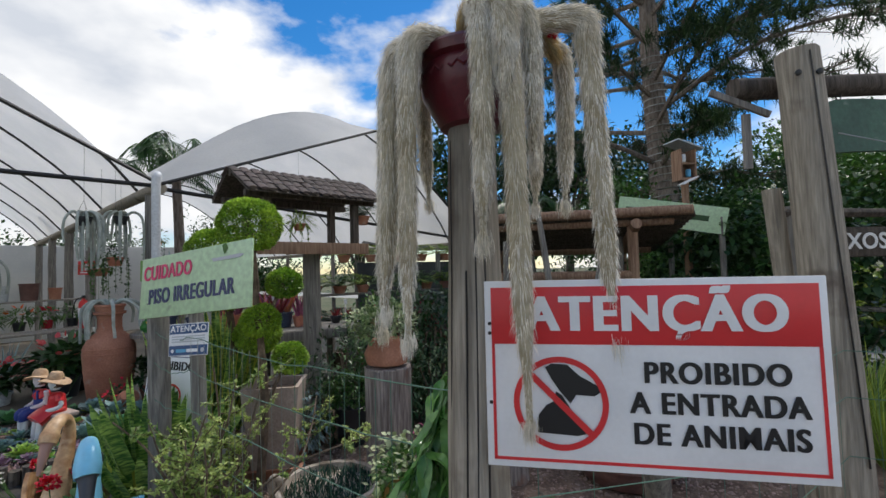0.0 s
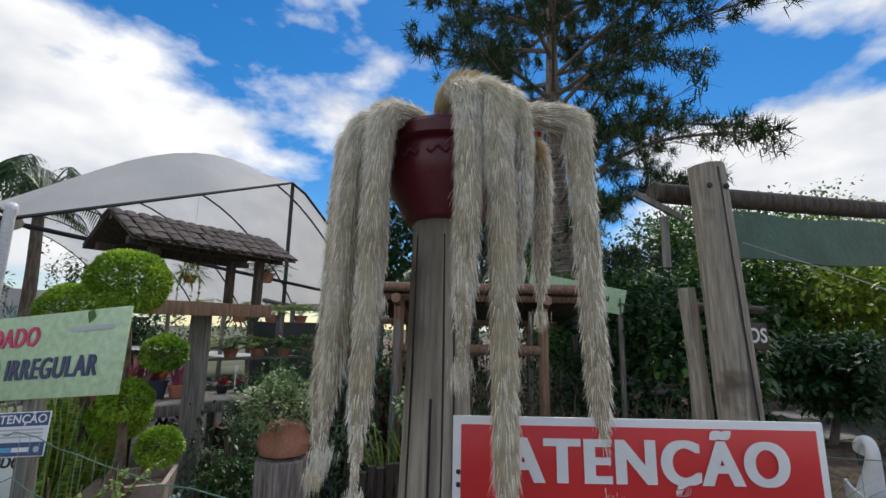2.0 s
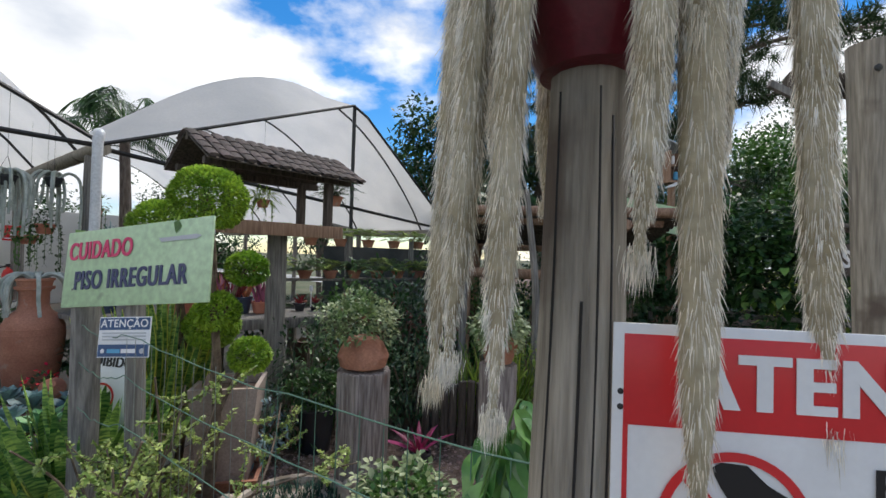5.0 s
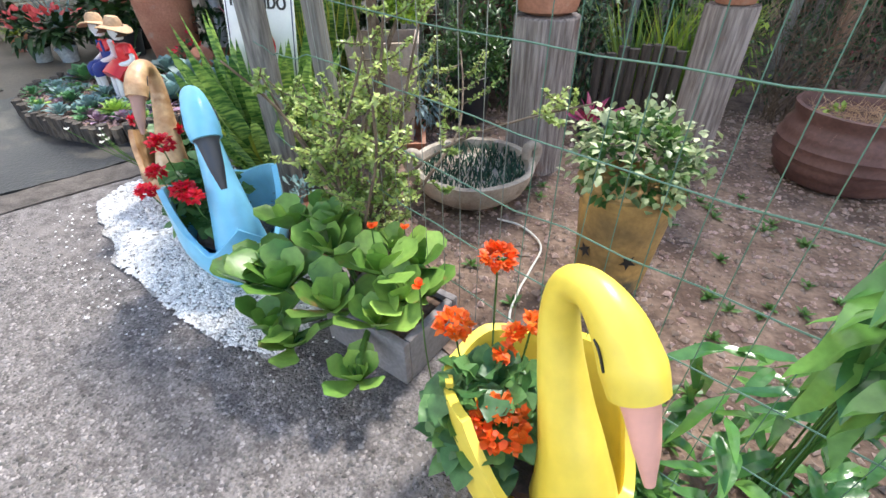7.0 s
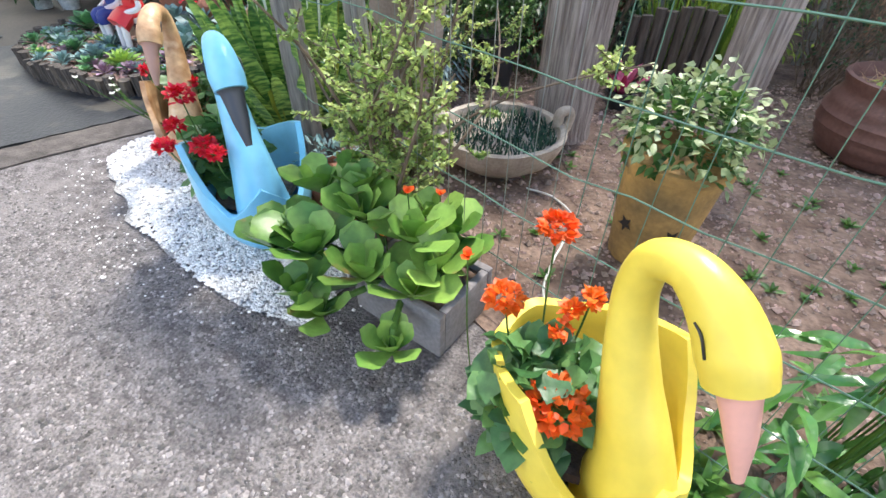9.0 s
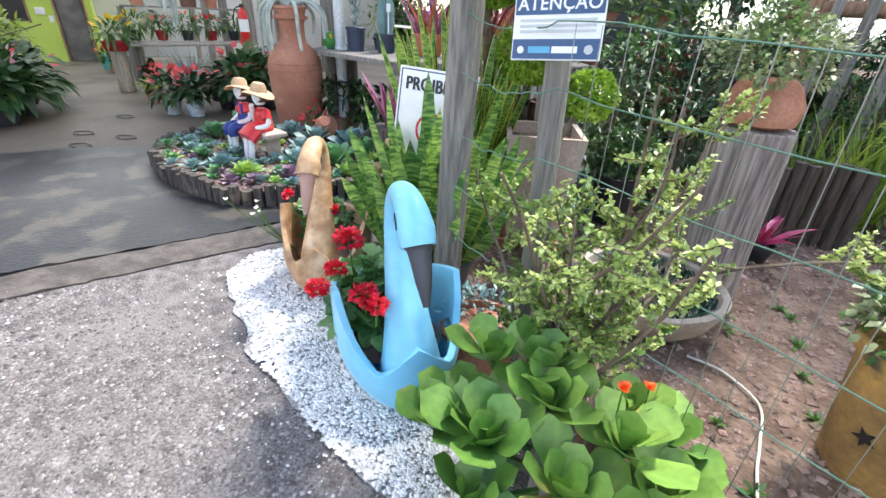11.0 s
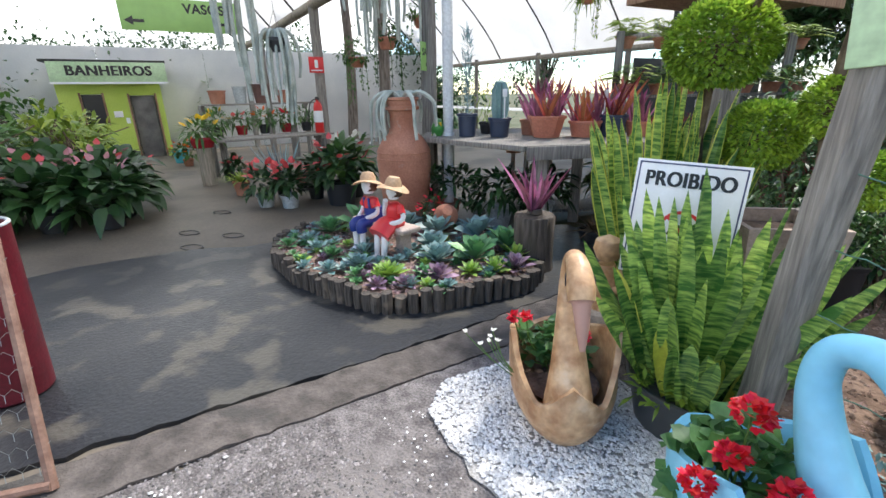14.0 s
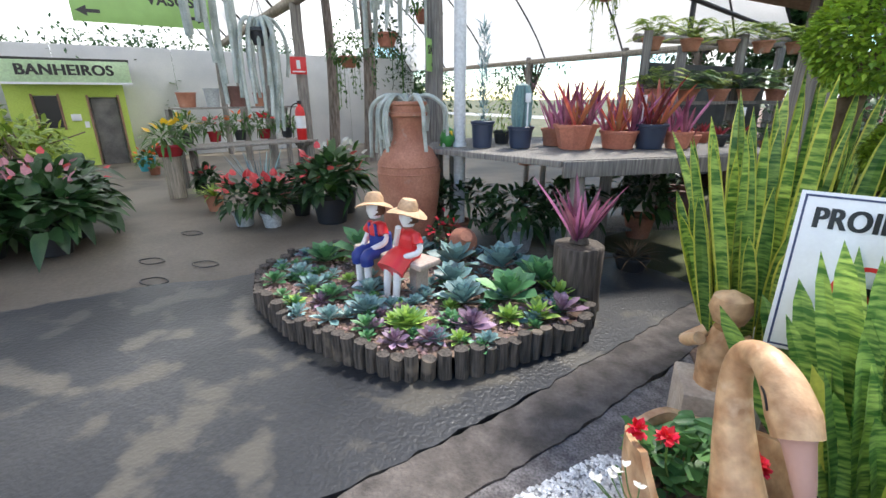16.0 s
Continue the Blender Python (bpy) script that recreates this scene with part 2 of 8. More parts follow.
M_LEAFG = leafy("geranium_leaf", (0.06, 0.16, 0.045), (0.12, 0.26, 0.08))
M_LEAFV = leafy("variegated_leaf", (0.13, 0.22, 0.07), (0.48, 0.52, 0.30))
M_SPEK = leafy("elephant_bush_leaf", (0.18, 0.30, 0.06), (0.50, 0.58, 0.20), 0.4, 0.3)
M_VINE = surf("glossy_vine_leaf", (0.045, 0.14, 0.03), (0.12, 0.29, 0.07), 4.0, 0.26, 0.2, 45, obj=0.35, thru=0.2, coat=0.3)
M_KAL = surf("kalanchoe_leaf", (0.09, 0.22, 0.04), (0.28, 0.44, 0.09), 3, 0.36, 0.1, 40, island=0.3, spots=(9, 0.64, (0.34, 0.22, 0.08)))
M_SNAKE = surf("snake_plant_leaf", (0.05, 0.16, 0.03), (0.36, 0.54, 0.12), 6, 0.35, 0.1, 40, obj=0.45, stretch=(2.2, 2.2, 13), thru=0.12, lo=0.40, hi=0.62)
M_SNAKEY = leafy("yellow_leaf_margin", (0.50, 0.54, 0.07), (0.72, 0.70, 0.14), 0.4, 0.1, 0.15)
M_BROM = leafy("purple_bromeliad_leaf", (0.14, 0.025, 0.075), (0.50, 0.20, 0.30), 0.4, 0.15, 0.6)
M_BROMO = leafy("orange_speckled_leaf", (0.30, 0.04, 0.04), (0.58, 0.24, 0.10), 0.4, 0.15, 0.5)
M_BROMD = leafy("dark_red_leaf", (0.10, 0.015, 0.02), (0.30, 0.03, 0.04))
M_SILVER = leafy("blue_grey_leaf", (0.16, 0.26, 0.28), (0.30, 0.42, 0.44), 0.6, 0.1)
M_SUCB = leafy("blue_green_succulent", (0.13, 0.24, 0.24), (0.27, 0.40, 0.39), 0.5, 0.05)
M_SUCG = leafy("green_succulent", (0.06, 0.20, 0.08), (0.16, 0.34, 0.14), 0.5, 0.05)
M_SUCL = leafy("lime_succulent", (0.20, 0.36, 0.06), (0.36, 0.50, 0.12), 0.5, 0.08)
M_SUCP = leafy("purple_succulent", (0.16, 0.10, 0.15), (0.34, 0.22, 0.30), 0.5, 0.05)
M_NEEDLE = leafy("pine_needle", (0.025, 0.060, 0.025), (0.065, 0.12, 0.045), 0.5, 0.15)
M_PETRED = leafy("red_petal", (0.62, 0.01, 0.03), (0.75, 0.03, 0.07), 0.5, 0.3, 0.15)
M_PETORA = leafy("orange_petal", (0.80, 0.10, 0.01), (0.90, 0.22, 0.02), 0.5, 0.3, 0.15)
M_PETCOR = leafy("coral_spathe", (0.62, 0.05, 0.06), (0.78, 0.16, 0.15), 0.35, 0.2, 0.2)
M_PETWHITE = leafy("white_petal", (0.75, 0.74, 0.68), (0.85, 0.84, 0.80), 0.5, 0.3, 0.1)
M_PETYEL = leafy("yellow_bract", (0.80, 0.50, 0.02), (0.90, 0.62, 0.05), 0.45, 0.2, 0.1)
M_BARK = surf("pine_bark", (0.12, 0.095, 0.08), (0.27, 0.23, 0.20), 5, 0.95, 1.0, 22, stretch=(4, 4, 0.8))
M_TWIG = surf("brown_twig", (0.10, 0.07, 0.05), (0.20, 0.15, 0.11), 20, 0.9, 0.2, 60)
M_LIME = surf("lime_green_wall", (0.42, 0.55, 0.09), (0.50, 0.62, 0.13), 1.5, 0.8, 0.1, 40)
M_EXT = plain("extinguisher_red", (0.58, 0.02, 0.02), 0.3)
M_SKIN = plain("white_statue_paint", (0.78, 0.78, 0.80), 0.4)
M_STRAW = surf("straw_hat_paint", (0.48, 0.30, 0.17), (0.60, 0.41, 0.25), 20, 0.7, 0.3, 60)
M_NETGREY = surf("shade_net", (0.05, 0.055, 0.055), (0.09, 0.095, 0.09), 3, 0.9, 0.1, 80)
M_TILE = surf("dark_roof_tile", (0.05, 0.04, 0.036), (0.13, 0.10, 0.09), 6, 0.9, 0.4, 50, obj=0.3)
M_ROAD = surf("distant_road", (0.26, 0.26, 0.27), (0.33, 0.33, 0.34), 0.6, 0.9, 0.2, 20)
M_RUSTBAR = surf("rusty_tube", (0.16, 0.085, 0.06), (0.26, 0.16, 0.12), 12, 0.8, 0.3, 60)
M_BLUEINFO = plain("blue_sign_band", (0.03, 0.08, 0.20), 0.35)
M_CYAN = plain("cyan_print", (0.10, 0.38, 0.62), 0.35)
M_GREYPRINT = plain("grey_print", (0.50, 0.52, 0.55), 0.4)


# ---- builders ----
rng = np.random.default_rng(7)


def join(*gs):
    vs, fs, k = [], [], 0
    for v, f in gs:
        vs.append(np.asarray(v, float))
        fs += [tuple(i + k for i in q) for q in f]
        k += len(v)
    return np.concatenate(vs), fs


def moved(g, m):
    v = np.asarray(g[0], float)
    a = np.array(m)
    return v @ a[:3, :3].T + a[:3, 3], g[1]


def mesh_of(name, g, mat, smooth=True):
    me = bpy.data.meshes.new(name)
    me.from_pydata([tuple(p) for p in np.asarray(g[0]).tolist()], [], g[1])
    me.materials.append(mat)
    if smooth:
        me.polygons.foreach_set("use_smooth", [True] * len(me.polygons))
        me.update()
        me.set_sharp_from_angle(angle=radians(40))
    me.update()
    return me


def thing(name, at, rz=0, label="", category="", group="", kind="", tilt=(0, 0)):
    ob = new(name)
    ob.empty_display_size = 0.05
    ob.matrix_world = pose(*at, tilt[0], tilt[1], rz)
    return tagged(ob, label, category, group, kind)


def part(name, g, mat, parent=None, label="", smooth=True):
    ob = new(name, mesh_of(name, g, mat, smooth))
    if parent is not None:
        ob.parent = parent
    return tagged(ob, label, kind="stuff" if name in MASSES else "")


MASSES = {"foliage", "tuft", "twig_mass", "needle_mass", "limb_mass", "frond_mass", "stalk_mass", "wool", "crown", "rosette", "sprig"}


def each(name, g, n, mat, parent, label=""):
    """Splits n alike pieces that were built at once into parts of their own."""
    v, f = np.asarray(g[0]), g[1]
    nv, nf = len(v) // n, len(f) // n
    for i in range(n):
        part(name, (v[i * nv:(i + 1) * nv], [tuple(k - i * nv for k in q) for q in f[i * nf:(i + 1) * nf]]), mat, parent, label)


def solo(name, g, mat, label, category, group="", kind="", smooth=True, at=None):
    ob = part(name, g, mat, None, label, smooth)
    if at is not None:
        ob.matrix_world = at
    return tagged(ob, label, category, group, kind)


def box(x0, y0, z0, x1, y1, z1, bev=0.0):
    bm = bmesh.new()
    bmesh.ops.create_cube(bm, size=1.0, matrix=Matrix.Translation(((x0 + x1) / 2, (y0 + y1) / 2, (z0 + z1) / 2)) @ Matrix.Diagonal((x1 - x0, y1 - y0, z1 - z0, 1)))
    if bev:
        bmesh.ops.bevel(bm, geom=list(bm.edges), offset=bev, segments=2, affect="EDGES", profile=0.5)
    bm.verts.index_update()
    v = [tuple(p.co) for p in bm.verts]
    f = [tuple(p.index for p in q.verts) for q in bm.faces]
    bm.free()
    return np.array(v), f


def smooth_path(pts, n=6):
    """Catmull-Rom through the points, n steps between two."""
    p = np.asarray(pts, float)
    p = np.vstack([2 * p[0] - p[1], p, 2 * p[-1] - p[-2]])
    out = []
    for i in range(1, len(p) - 2):
        for k in range(n):
            u = k / n
            out.append(0.5 * (2 * p[i] + (p[i + 1] - p[i - 1]) * u + (2 * p[i - 1] - 5 * p[i] + 4 * p[i + 1] - p[i + 2]) * u * u + (3 * p[i] - p[i - 1] - 3 * p[i + 1] + p[i + 2]) * u ** 3))
    out.append(p[-2])
    return np.array(out)


def tube(pts, radii, seg=8, wob=0.0, caps=True, flat=1.0):
    """A tube along pts; radii one number or one for each point (any width of columns); wob: uneven radius."""
    p = np.asarray(pts, float)
    r = np.broadcast_to(np.asarray(radii, float), (len(p),))
    t = np.gradient(p, axis=0)
    t /= np.linalg.norm(t, axis=1)[:, None] + 1e-9
    ref = np.array((0.0, 0.0, 1.0)) if abs(t[0][2]) < 0.9 else np.array((1.0, 0.0, 0.0))
    vs, a = [], np.linspace(0, 2 * np.pi, seg, endpoint=False)
    s = np.cross(t[0], ref)
    s /= np.linalg.norm(s)
    lump = 1 + wob * rng.uniform(-1, 1, seg)
    for i in range(len(p)):
        s = s - t[i] * np.dot(s, t[i])
        s /= np.linalg.norm(s) + 1e-9
        u = np.cross(t[i], s)
        rr = r[i] * (lump + wob * 0.4 * rng.uniform(-1, 1, seg))
        vs.append(p[i] + np.outer(np.cos(a) * rr, s) + np.outer(np.sin(a) * rr * flat, u))
    vs = np.concatenate(vs)
    fs = [(i * seg + j, i * seg + (j + 1) % seg, (i + 1) * seg + (j + 1) % seg, (i + 1) * seg + j) for i in range(len(p) - 1) for j in range(seg)]
    if caps:
        fs += [tuple(range(seg - 1, -1, -1)), tuple((len(p) - 1) * seg + j for j in range(seg))]
    return vs, fs


def lathe(profile, seg=28, wob=0.0, ridge=0, depth=0.0):
    a = np.linspace(0, 2 * np.pi, seg, endpoint=False)
    w = 1 + wob * rng.uniform(-1, 1, seg) + (depth * np.cos(ridge * a) if ridge else 0)
    vs = np.array([(r * math.cos(x) * k, r * math.sin(x) * k, z) for r, z in profile for x, k in zip(a, w)])
    fs = [(i * seg + j, i * seg + (j + 1) % seg, (i + 1) * seg + (j + 1) % seg, (i + 1) * seg + j) for i in range(len(profile) - 1) for j in range(seg)]
    fs.append(tuple(range(seg - 1, -1, -1)))
    fs.append(tuple((len(profile) - 1) * seg + j for j in range(seg)))
    return vs, fs


def pot_profile(r0, r1, h, rim=0.012, soil=0.03):
    return [(r0 * 0.9, 0), (r0, 0.004), (r1 * 0.97, h - rim * 2.2), (r1 + rim * 0.6, h - rim * 2), (r1 + rim * 0.7, h - 0.003), (r1 + rim * 0.4, h), (r1 - rim * 0.5, h), (r1 - rim, h - soil), (0.004, h - soil + 0.005)]


def unit(a):
    a = np.asarray(a, float)
    return a / (np.linalg.norm(a, axis=-1, keepdims=True) + 1e-9)


SHAPES = {
    "lance": lambda u: np.sin(np.pi * np.clip(u, 0, 1) ** 0.75) ** 0.9,
    "oval": lambda u: np.sqrt(np.clip(np.sin(np.pi * (0.06 + 0.94 * u)), 0, 1)),
    "strap": lambda u: np.clip(0.7 + 0.6 * u, 0, 1) * np.clip((1 - u) * 2.2, 0, 1) ** 0.75,
    "spoon": lambda u: np.clip(np.sin(np.pi * np.clip(u, 0, 1) ** 1.7) ** 0.7, 0.12, 1) * (u < 0.999),
    "paddle": lambda u: np.clip(np.interp(u, (0, 0.15, 0.4, 0.7, 0.9, 1.0), (0.22, 0.3, 0.62, 1.0, 0.82, 0.0)), 0, 1),
    "heart": lambda u: np.clip(np.sin(np.pi * np.clip(u * 0.93 + 0.07, 0, 1) ** 0.55) ** 0.8, 0, 1),
    "needle": lambda u: 1 - u * 0.9,
    "sword": lambda u: np.interp(u, (0, 0.3, 0.6, 0.85, 0.96, 1), (0.5, 0.9, 1.0, 0.72, 0.3, 0.0)),
}


def blades(base, way, length, width, shape="lance", droop=0.2, fold=0.25, seg=4, up=(0, 0, 1), wave=0.0):
    """Many leaves at once: each three columns wide, folded along its rib and drooping."""
    b, d = np.asarray(base, float), unit(way)
    n = len(b)
    L = np.broadcast_to(np.asarray(length, float), (n,))
    W = np.broadcast_to(np.asarray(width, float), (n,))
    D = np.broadcast_to(np.asarray(droop, float), (n,))
    s = np.cross(d, np.broadcast_to(np.asarray(up, float), d.shape) + rng.normal(0, 0.15, d.shape))
    s = unit(s)
    k = np.cross(s, d)
    rows = []
    for i in range(seg + 1):
        u = i / seg
        p = b + d * (L * u)[:, None]
        p[:, 2] -= D * L * u * u
        w = W * 0.5 * SHAPES[shape](np.float64(u))
        f = fold * w
        if wave:
            f = f + wave * w * np.sin(u * 9 + b[:, 0] * 50)
        rows.append(np.stack([p - s * w[:, None] + k * f[:, None], p, p + s * w[:, None] + k * f[:, None]], 1))
    v = np.stack(rows, 1).reshape(-1, 3)
    q = []
    for i in range(seg):
        for c in range(2):
            o = i * 3 + c
            q.append((o, o + 1, o + 4, o + 3))
    q = np.array(q)
    f = (np.arange(n)[:, None, None] * (seg + 1) * 3 + q[None]).reshape(-1, 4)
    return v, [tuple(x) for x in f.tolist()]


def hairs(base, way, length, width):
    b, d = np.asarray(base, float), unit(way)
    n = len(b)
    s = unit(np.cross(d, rng.normal(0, 1, d.shape))) * width * 0.5
    L = np.broadcast_to(np.asarray(length, float), (n,))[:, None]
    mid = b + d * L * 0.55
    tip = b + d * L
    tip[:, 2] -= L[:, 0] * 0.12
    v = np.stack([b - s, b + s, mid - s * 0.7, mid + s * 0.7, tip], 1).reshape(-1, 3)
    o = np.arange(n) * 5
    f = [(a, a + 1, a + 3, a + 2) for a in o.tolist()] + [(a + 2, a + 3, a + 4) for a in o.tolist()]
    return v, f


def ball_dirs(n, low=-1.0):
    d = unit(rng.normal(0, 1, (n * 3, 3)))
    d = d[d[:, 2] > low]
    return d[:n]


def clump(centre, radii, n, length, width, shape="oval", droop=0.15, spread=0.7, low=-0.8, inner=0.6, lump=0.12, seg=2, fold=0.2):
    """Leaves all over a lumpy ellipsoid, pointing outwards."""
    d = ball_dirs(n, low)
    n = len(d)
    f = rng.uniform(inner, 1.0, n) ** 0.5
    ph = rng.uniform(0, 6.28, 3)
    bumpy = 1 + lump * (np.sin(d[:, 0] * 7 + ph[0]) + np.sin(d[:, 1] * 6 + ph[1]) + np.sin(d[:, 2] * 8 + ph[2]))
    p = np.asarray(centre, float) + d * (f * bumpy)[:, None] * np.asarray(radii, float)
    w = d + rng.normal(0, spread, d.shape)
    return blades(p, w, length * rng.uniform(0.7, 1.25, n), width * rng.uniform(0.7, 1.25, n), shape, droop, fold, seg)


def rosette(centre, n, length, width, shape="spoon", open_=0.75, droop=0.0, fold=0.3, seg=4, lift=0.0):
    """Leaves in a spiral, upright in the heart and spreading outside."""
    i = np.arange(n)
    a = i * 2.39996 + rng.uniform(0, 6)
    u = (i + 0.5) / n
    el = (1.35 - u * open_ * 1.35) + rng.normal(0, 0.06, n)
    d = np.stack([np.cos(a) * np.cos(el), np.sin(a) * np.cos(el), np.sin(el)], 1)
    L = length * (0.35 + 0.65 * u ** 0.7) * rng.uniform(0.9, 1.1, n)
    b = np.asarray(centre, float) + np.stack([np.cos(a), np.sin(a), 0 * a], 1) * 0.02 * length + np.array([0, 0, 1]) * (lift * (1 - u))[:, None]
    return blades(b, d, L, width * (0.5 + 0.5 * u), shape, droop, fold, seg)


def letters(text, size, bold=0.0, depth=0.002, align="CENTER", xscale=1.0, fat=0.0, track=1.06):
    """The mesh of a line of writing in the xz plane, facing -y."""
    c = bpy.data.curves.new("writing", "FONT")
    c.body, c.size, c.offset, c.extrude, c.align_x, c.align_y = text, size, bold * size, depth, align, "CENTER"
    c.space_character = track
    o = bpy.data.objects.new("writing", c)
    scene.collection.objects.link(o)
    me = bpy.data.meshes.new_from_object(o.evaluated_get(bpy.context.evaluated_depsgraph_get()))
    v = np.array([tuple(p.co) for p in me.vertices])
    f = [tuple(p.vertices) for p in me.polygons]
    bpy.data.objects.remove(o)
    bpy.data.curves.remove(c)
    bpy.data.meshes.remove(me)
    g = np.stack([v[:, 0] * xscale, -v[:, 2], v[:, 1]], 1), f
    if fat:      # heavier uprights: copies set a little to both sides, each 0.2 mm proud of the last
        g = join(g, moved(g, Matrix.Translation((fat * size, -0.0002, 0))), moved(g, Matrix.Translation((-fat * size, -0.0004, 0))))
    return g


def sheet(pts, z, rag=0.0, step=0.0, deep=0.003):
    """A flat polygon of the ground plan with an uneven edge and some depth."""
    p = np.asarray(pts, float)
    if step:
        q = []
        for a, b in zip(p, np.roll(p, -1, 0)):
            k = max(1, int(np.linalg.norm(b - a) / step))
            for i in range(k):
                q.append(a + (b - a) * i / k + (rng.normal(0, rag, 2) if i else 0))
        p = np.array(q)
    n = len(p)
    v = np.concatenate([np.c_[p, np.full(n, z)], np.c_[p, np.full(n, z - deep)]])
    f = [tuple(range(n))] + [(i, n + i, n + (i + 1) % n, (i + 1) % n) for i in range(n)]
    return v, f


def stones(xy, z, r, flat=0.6, lift=0.3):
    """Small uneven six-cornered stones at the places xy."""
    n = len(xy)
    r = np.broadcast_to(np.asarray(r, float), (n,))
    o = np.array([(1, 0, 0), (-1, 0, 0), (0, 1, 0), (0, -1, 0), (0, 0, 1), (0, 0, -1)], float)
    a = rng.uniform(0, 6.28, n)
    v = o[None] * rng.uniform(0.65, 1.25, (n, 6, 1)) * r[:, None, None]
    v[:, :, 2] *= flat
    c, s = np.cos(a)[:, None], np.sin(a)[:, None]
    x, y = v[:, :, 0] * c - v[:, :, 1] * s, v[:, :, 0] * s + v[:, :, 1] * c
    zz = np.broadcast_to(np.asarray(z, float), (n,))
    v = np.stack([x + xy[:, :1], y + xy[:, 1:2], v[:, :, 2] + (zz + r * flat * lift)[:, None]], 2).reshape(-1, 3)
    t = np.array([(0, 2, 4), (2, 1, 4), (1, 3, 4), (3, 0, 4), (2, 0, 5), (1, 2, 5), (3, 1, 5), (0, 3, 5)])
    f = (np.arange(n)[:, None, None] * 6 + t[None]).reshape(-1, 3)
    return v, [tuple(k) for k in f.tolist()]


def inside(p, poly):
    x, y = p[:, 0], p[:, 1]
    q = np.asarray(poly, float)
    r = np.zeros(len(p), bool)
    for (x0, y0), (x1, y1) in zip(q, np.roll(q, -1, 0)):
        r ^= ((y0 > y) != (y1 > y)) & (x < (x1 - x0) * (y - y0) / (y1 - y0 + 1e-12) + x0)
    return r


def scatter(poly, n):
    q = np.asarray(poly, float)
    p = rng.uniform(q.min(0), q.max(0), (n * 4, 2))
    return p[inside(p, q)][:n]


G, C = np.array((-0.803, 0.596)), np.array((0.596, 0.803))   # along the nursery's gutter, and across it


def gc(g, c, z=0.0):
    """A point by its run along the gutter and across it, from the front gutter post."""
    p = np.array((-4.45, 6.3)) + G * g + C * c
    return (p[0], p[1], z)


GYAW = math.degrees(math.atan2(C[1], C[0]))   # turn that lays local x across the gutter (c), local y along it (g)

# ---- ground and large structure ----
solo("ground", ((np.array([(-150, -60, -0.45), (150, -60, -0.45), (150, 240, -0.45), (-150, 240, -0.45)])), [(0, 1, 2, 3)]), M_GRASSGROUND, "rough earth and grass ground around the garden centre", "ground", kind="structure")
ASPH = [(-9, -8), (9, -8), (9, 1.0), (0.1, 1.75), (-0.75, 2.2), (-1.65, 2.95), (-2.35, 3.75), (-2.5, 4.55), (-3.12, 3.62), (-3.83, 2.66), (-4.25, 2.05), (-9, -3)]
solo("pavement", sheet(ASPH, 0.0, 0.015, 0.15, 0.46), M_ASPHALT, "worn grey asphalt driveway with loose grit", "pavement", kind="structure")
STRIP = [(-4.25, 2.05), (-3.83, 2.66), (-3.12, 3.62), (-2.5, 4.55), (-2.0, 5.35), (-2.25, 5.5), (-2.75, 4.72), (-3.32, 3.78), (-4.03, 2.82), (-4.46, 2.2), (-9.2, -2.9), (-9, -3)]
solo("threshold_strip", sheet(STRIP, 0.010, 0.006, 0.05, 0.03), M_STRIP, "rough concrete strip along the nursery entrance", "pavement", kind="structure")
FG = np.array([gc(g, c, 0.004 - 0.036 * max(0.0, g - 2.0)) for g in (-5.5, -3.5, -1, 0.5, 2, 5, 9, 14) for c in (-9, -5, -2.5, 0, 3, 7.5)])
keep = [(i * 6 + j, i * 6 + j + 1, i * 6 + j + 7, i * 6 + j + 6) for i in range(7) for j in range(5) if not (i < 2 and j > 1) and not (i == 2 and j > 3)]
solo("floor", (FG - np.array((0, 0, 0.012)), [tuple(reversed(k)) for k in keep]), M_CONCRETE, "brown damp concrete floor of the nursery", "floor", kind="structure", smooth=False)
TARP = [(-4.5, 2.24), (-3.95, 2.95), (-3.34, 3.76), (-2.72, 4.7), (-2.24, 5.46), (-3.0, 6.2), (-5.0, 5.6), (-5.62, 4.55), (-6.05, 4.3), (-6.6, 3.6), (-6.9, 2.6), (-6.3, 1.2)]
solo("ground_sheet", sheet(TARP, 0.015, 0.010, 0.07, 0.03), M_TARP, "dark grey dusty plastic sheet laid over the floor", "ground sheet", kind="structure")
SOIL = [(0.1, 1.75), (-0.75, 2.2), (-1.65, 2.95), (-2.35, 3.75), (-2.5, 4.55), (-2.2, 5.6), (0.5, 9.5), (-3, 16), (-3, 60), (80, 60), (80, 1.0), (9, 1.0)]
solo("garden_bed", sheet(SOIL, 0.006, deep=0.46), M_SOIL, "brown bare garden soil with small stones", "garden soil", kind="structure")
GRAV = [(-3.2, 3.1), (-3.22, 3.32), (-2.95, 3.62), (-2.55, 3.72), (-2.2, 3.4), (-1.85, 2.95), (-1.55, 2.6), (-1.6, 2.28), (-1.85, 2.3), (-2.15, 2.4), (-2.45, 2.56), (-2.62, 2.62), (-2.76, 2.76), (-3.1, 3.0)]
solo("gravel_bed", sheet(GRAV, 0.010, 0.02, 0.08), M_GRAVELBED, "pale bedding of a white gravel patch", "gravel", kind="structure")
gp = np.concatenate([scatter(GRAV, 15000), (scatter([(a * 1.0, b) for a, b in [(-3.4, 2.95), (-2.5, 2.3), (-1.5, 2.1), (-1.4, 2.5), (-2.6, 3.7)]], 500))])
solo("white_gravel", stones(gp, 0.014, np.where(np.arange(len(gp)) < 15000, rng.uniform(0.006, 0.012, len(gp)), rng.uniform(0.003, 0.008, len(gp)))), M_GRAVEL, "loose white marble chips round the swan planters", "gravel", kind="stuff", smooth=False)
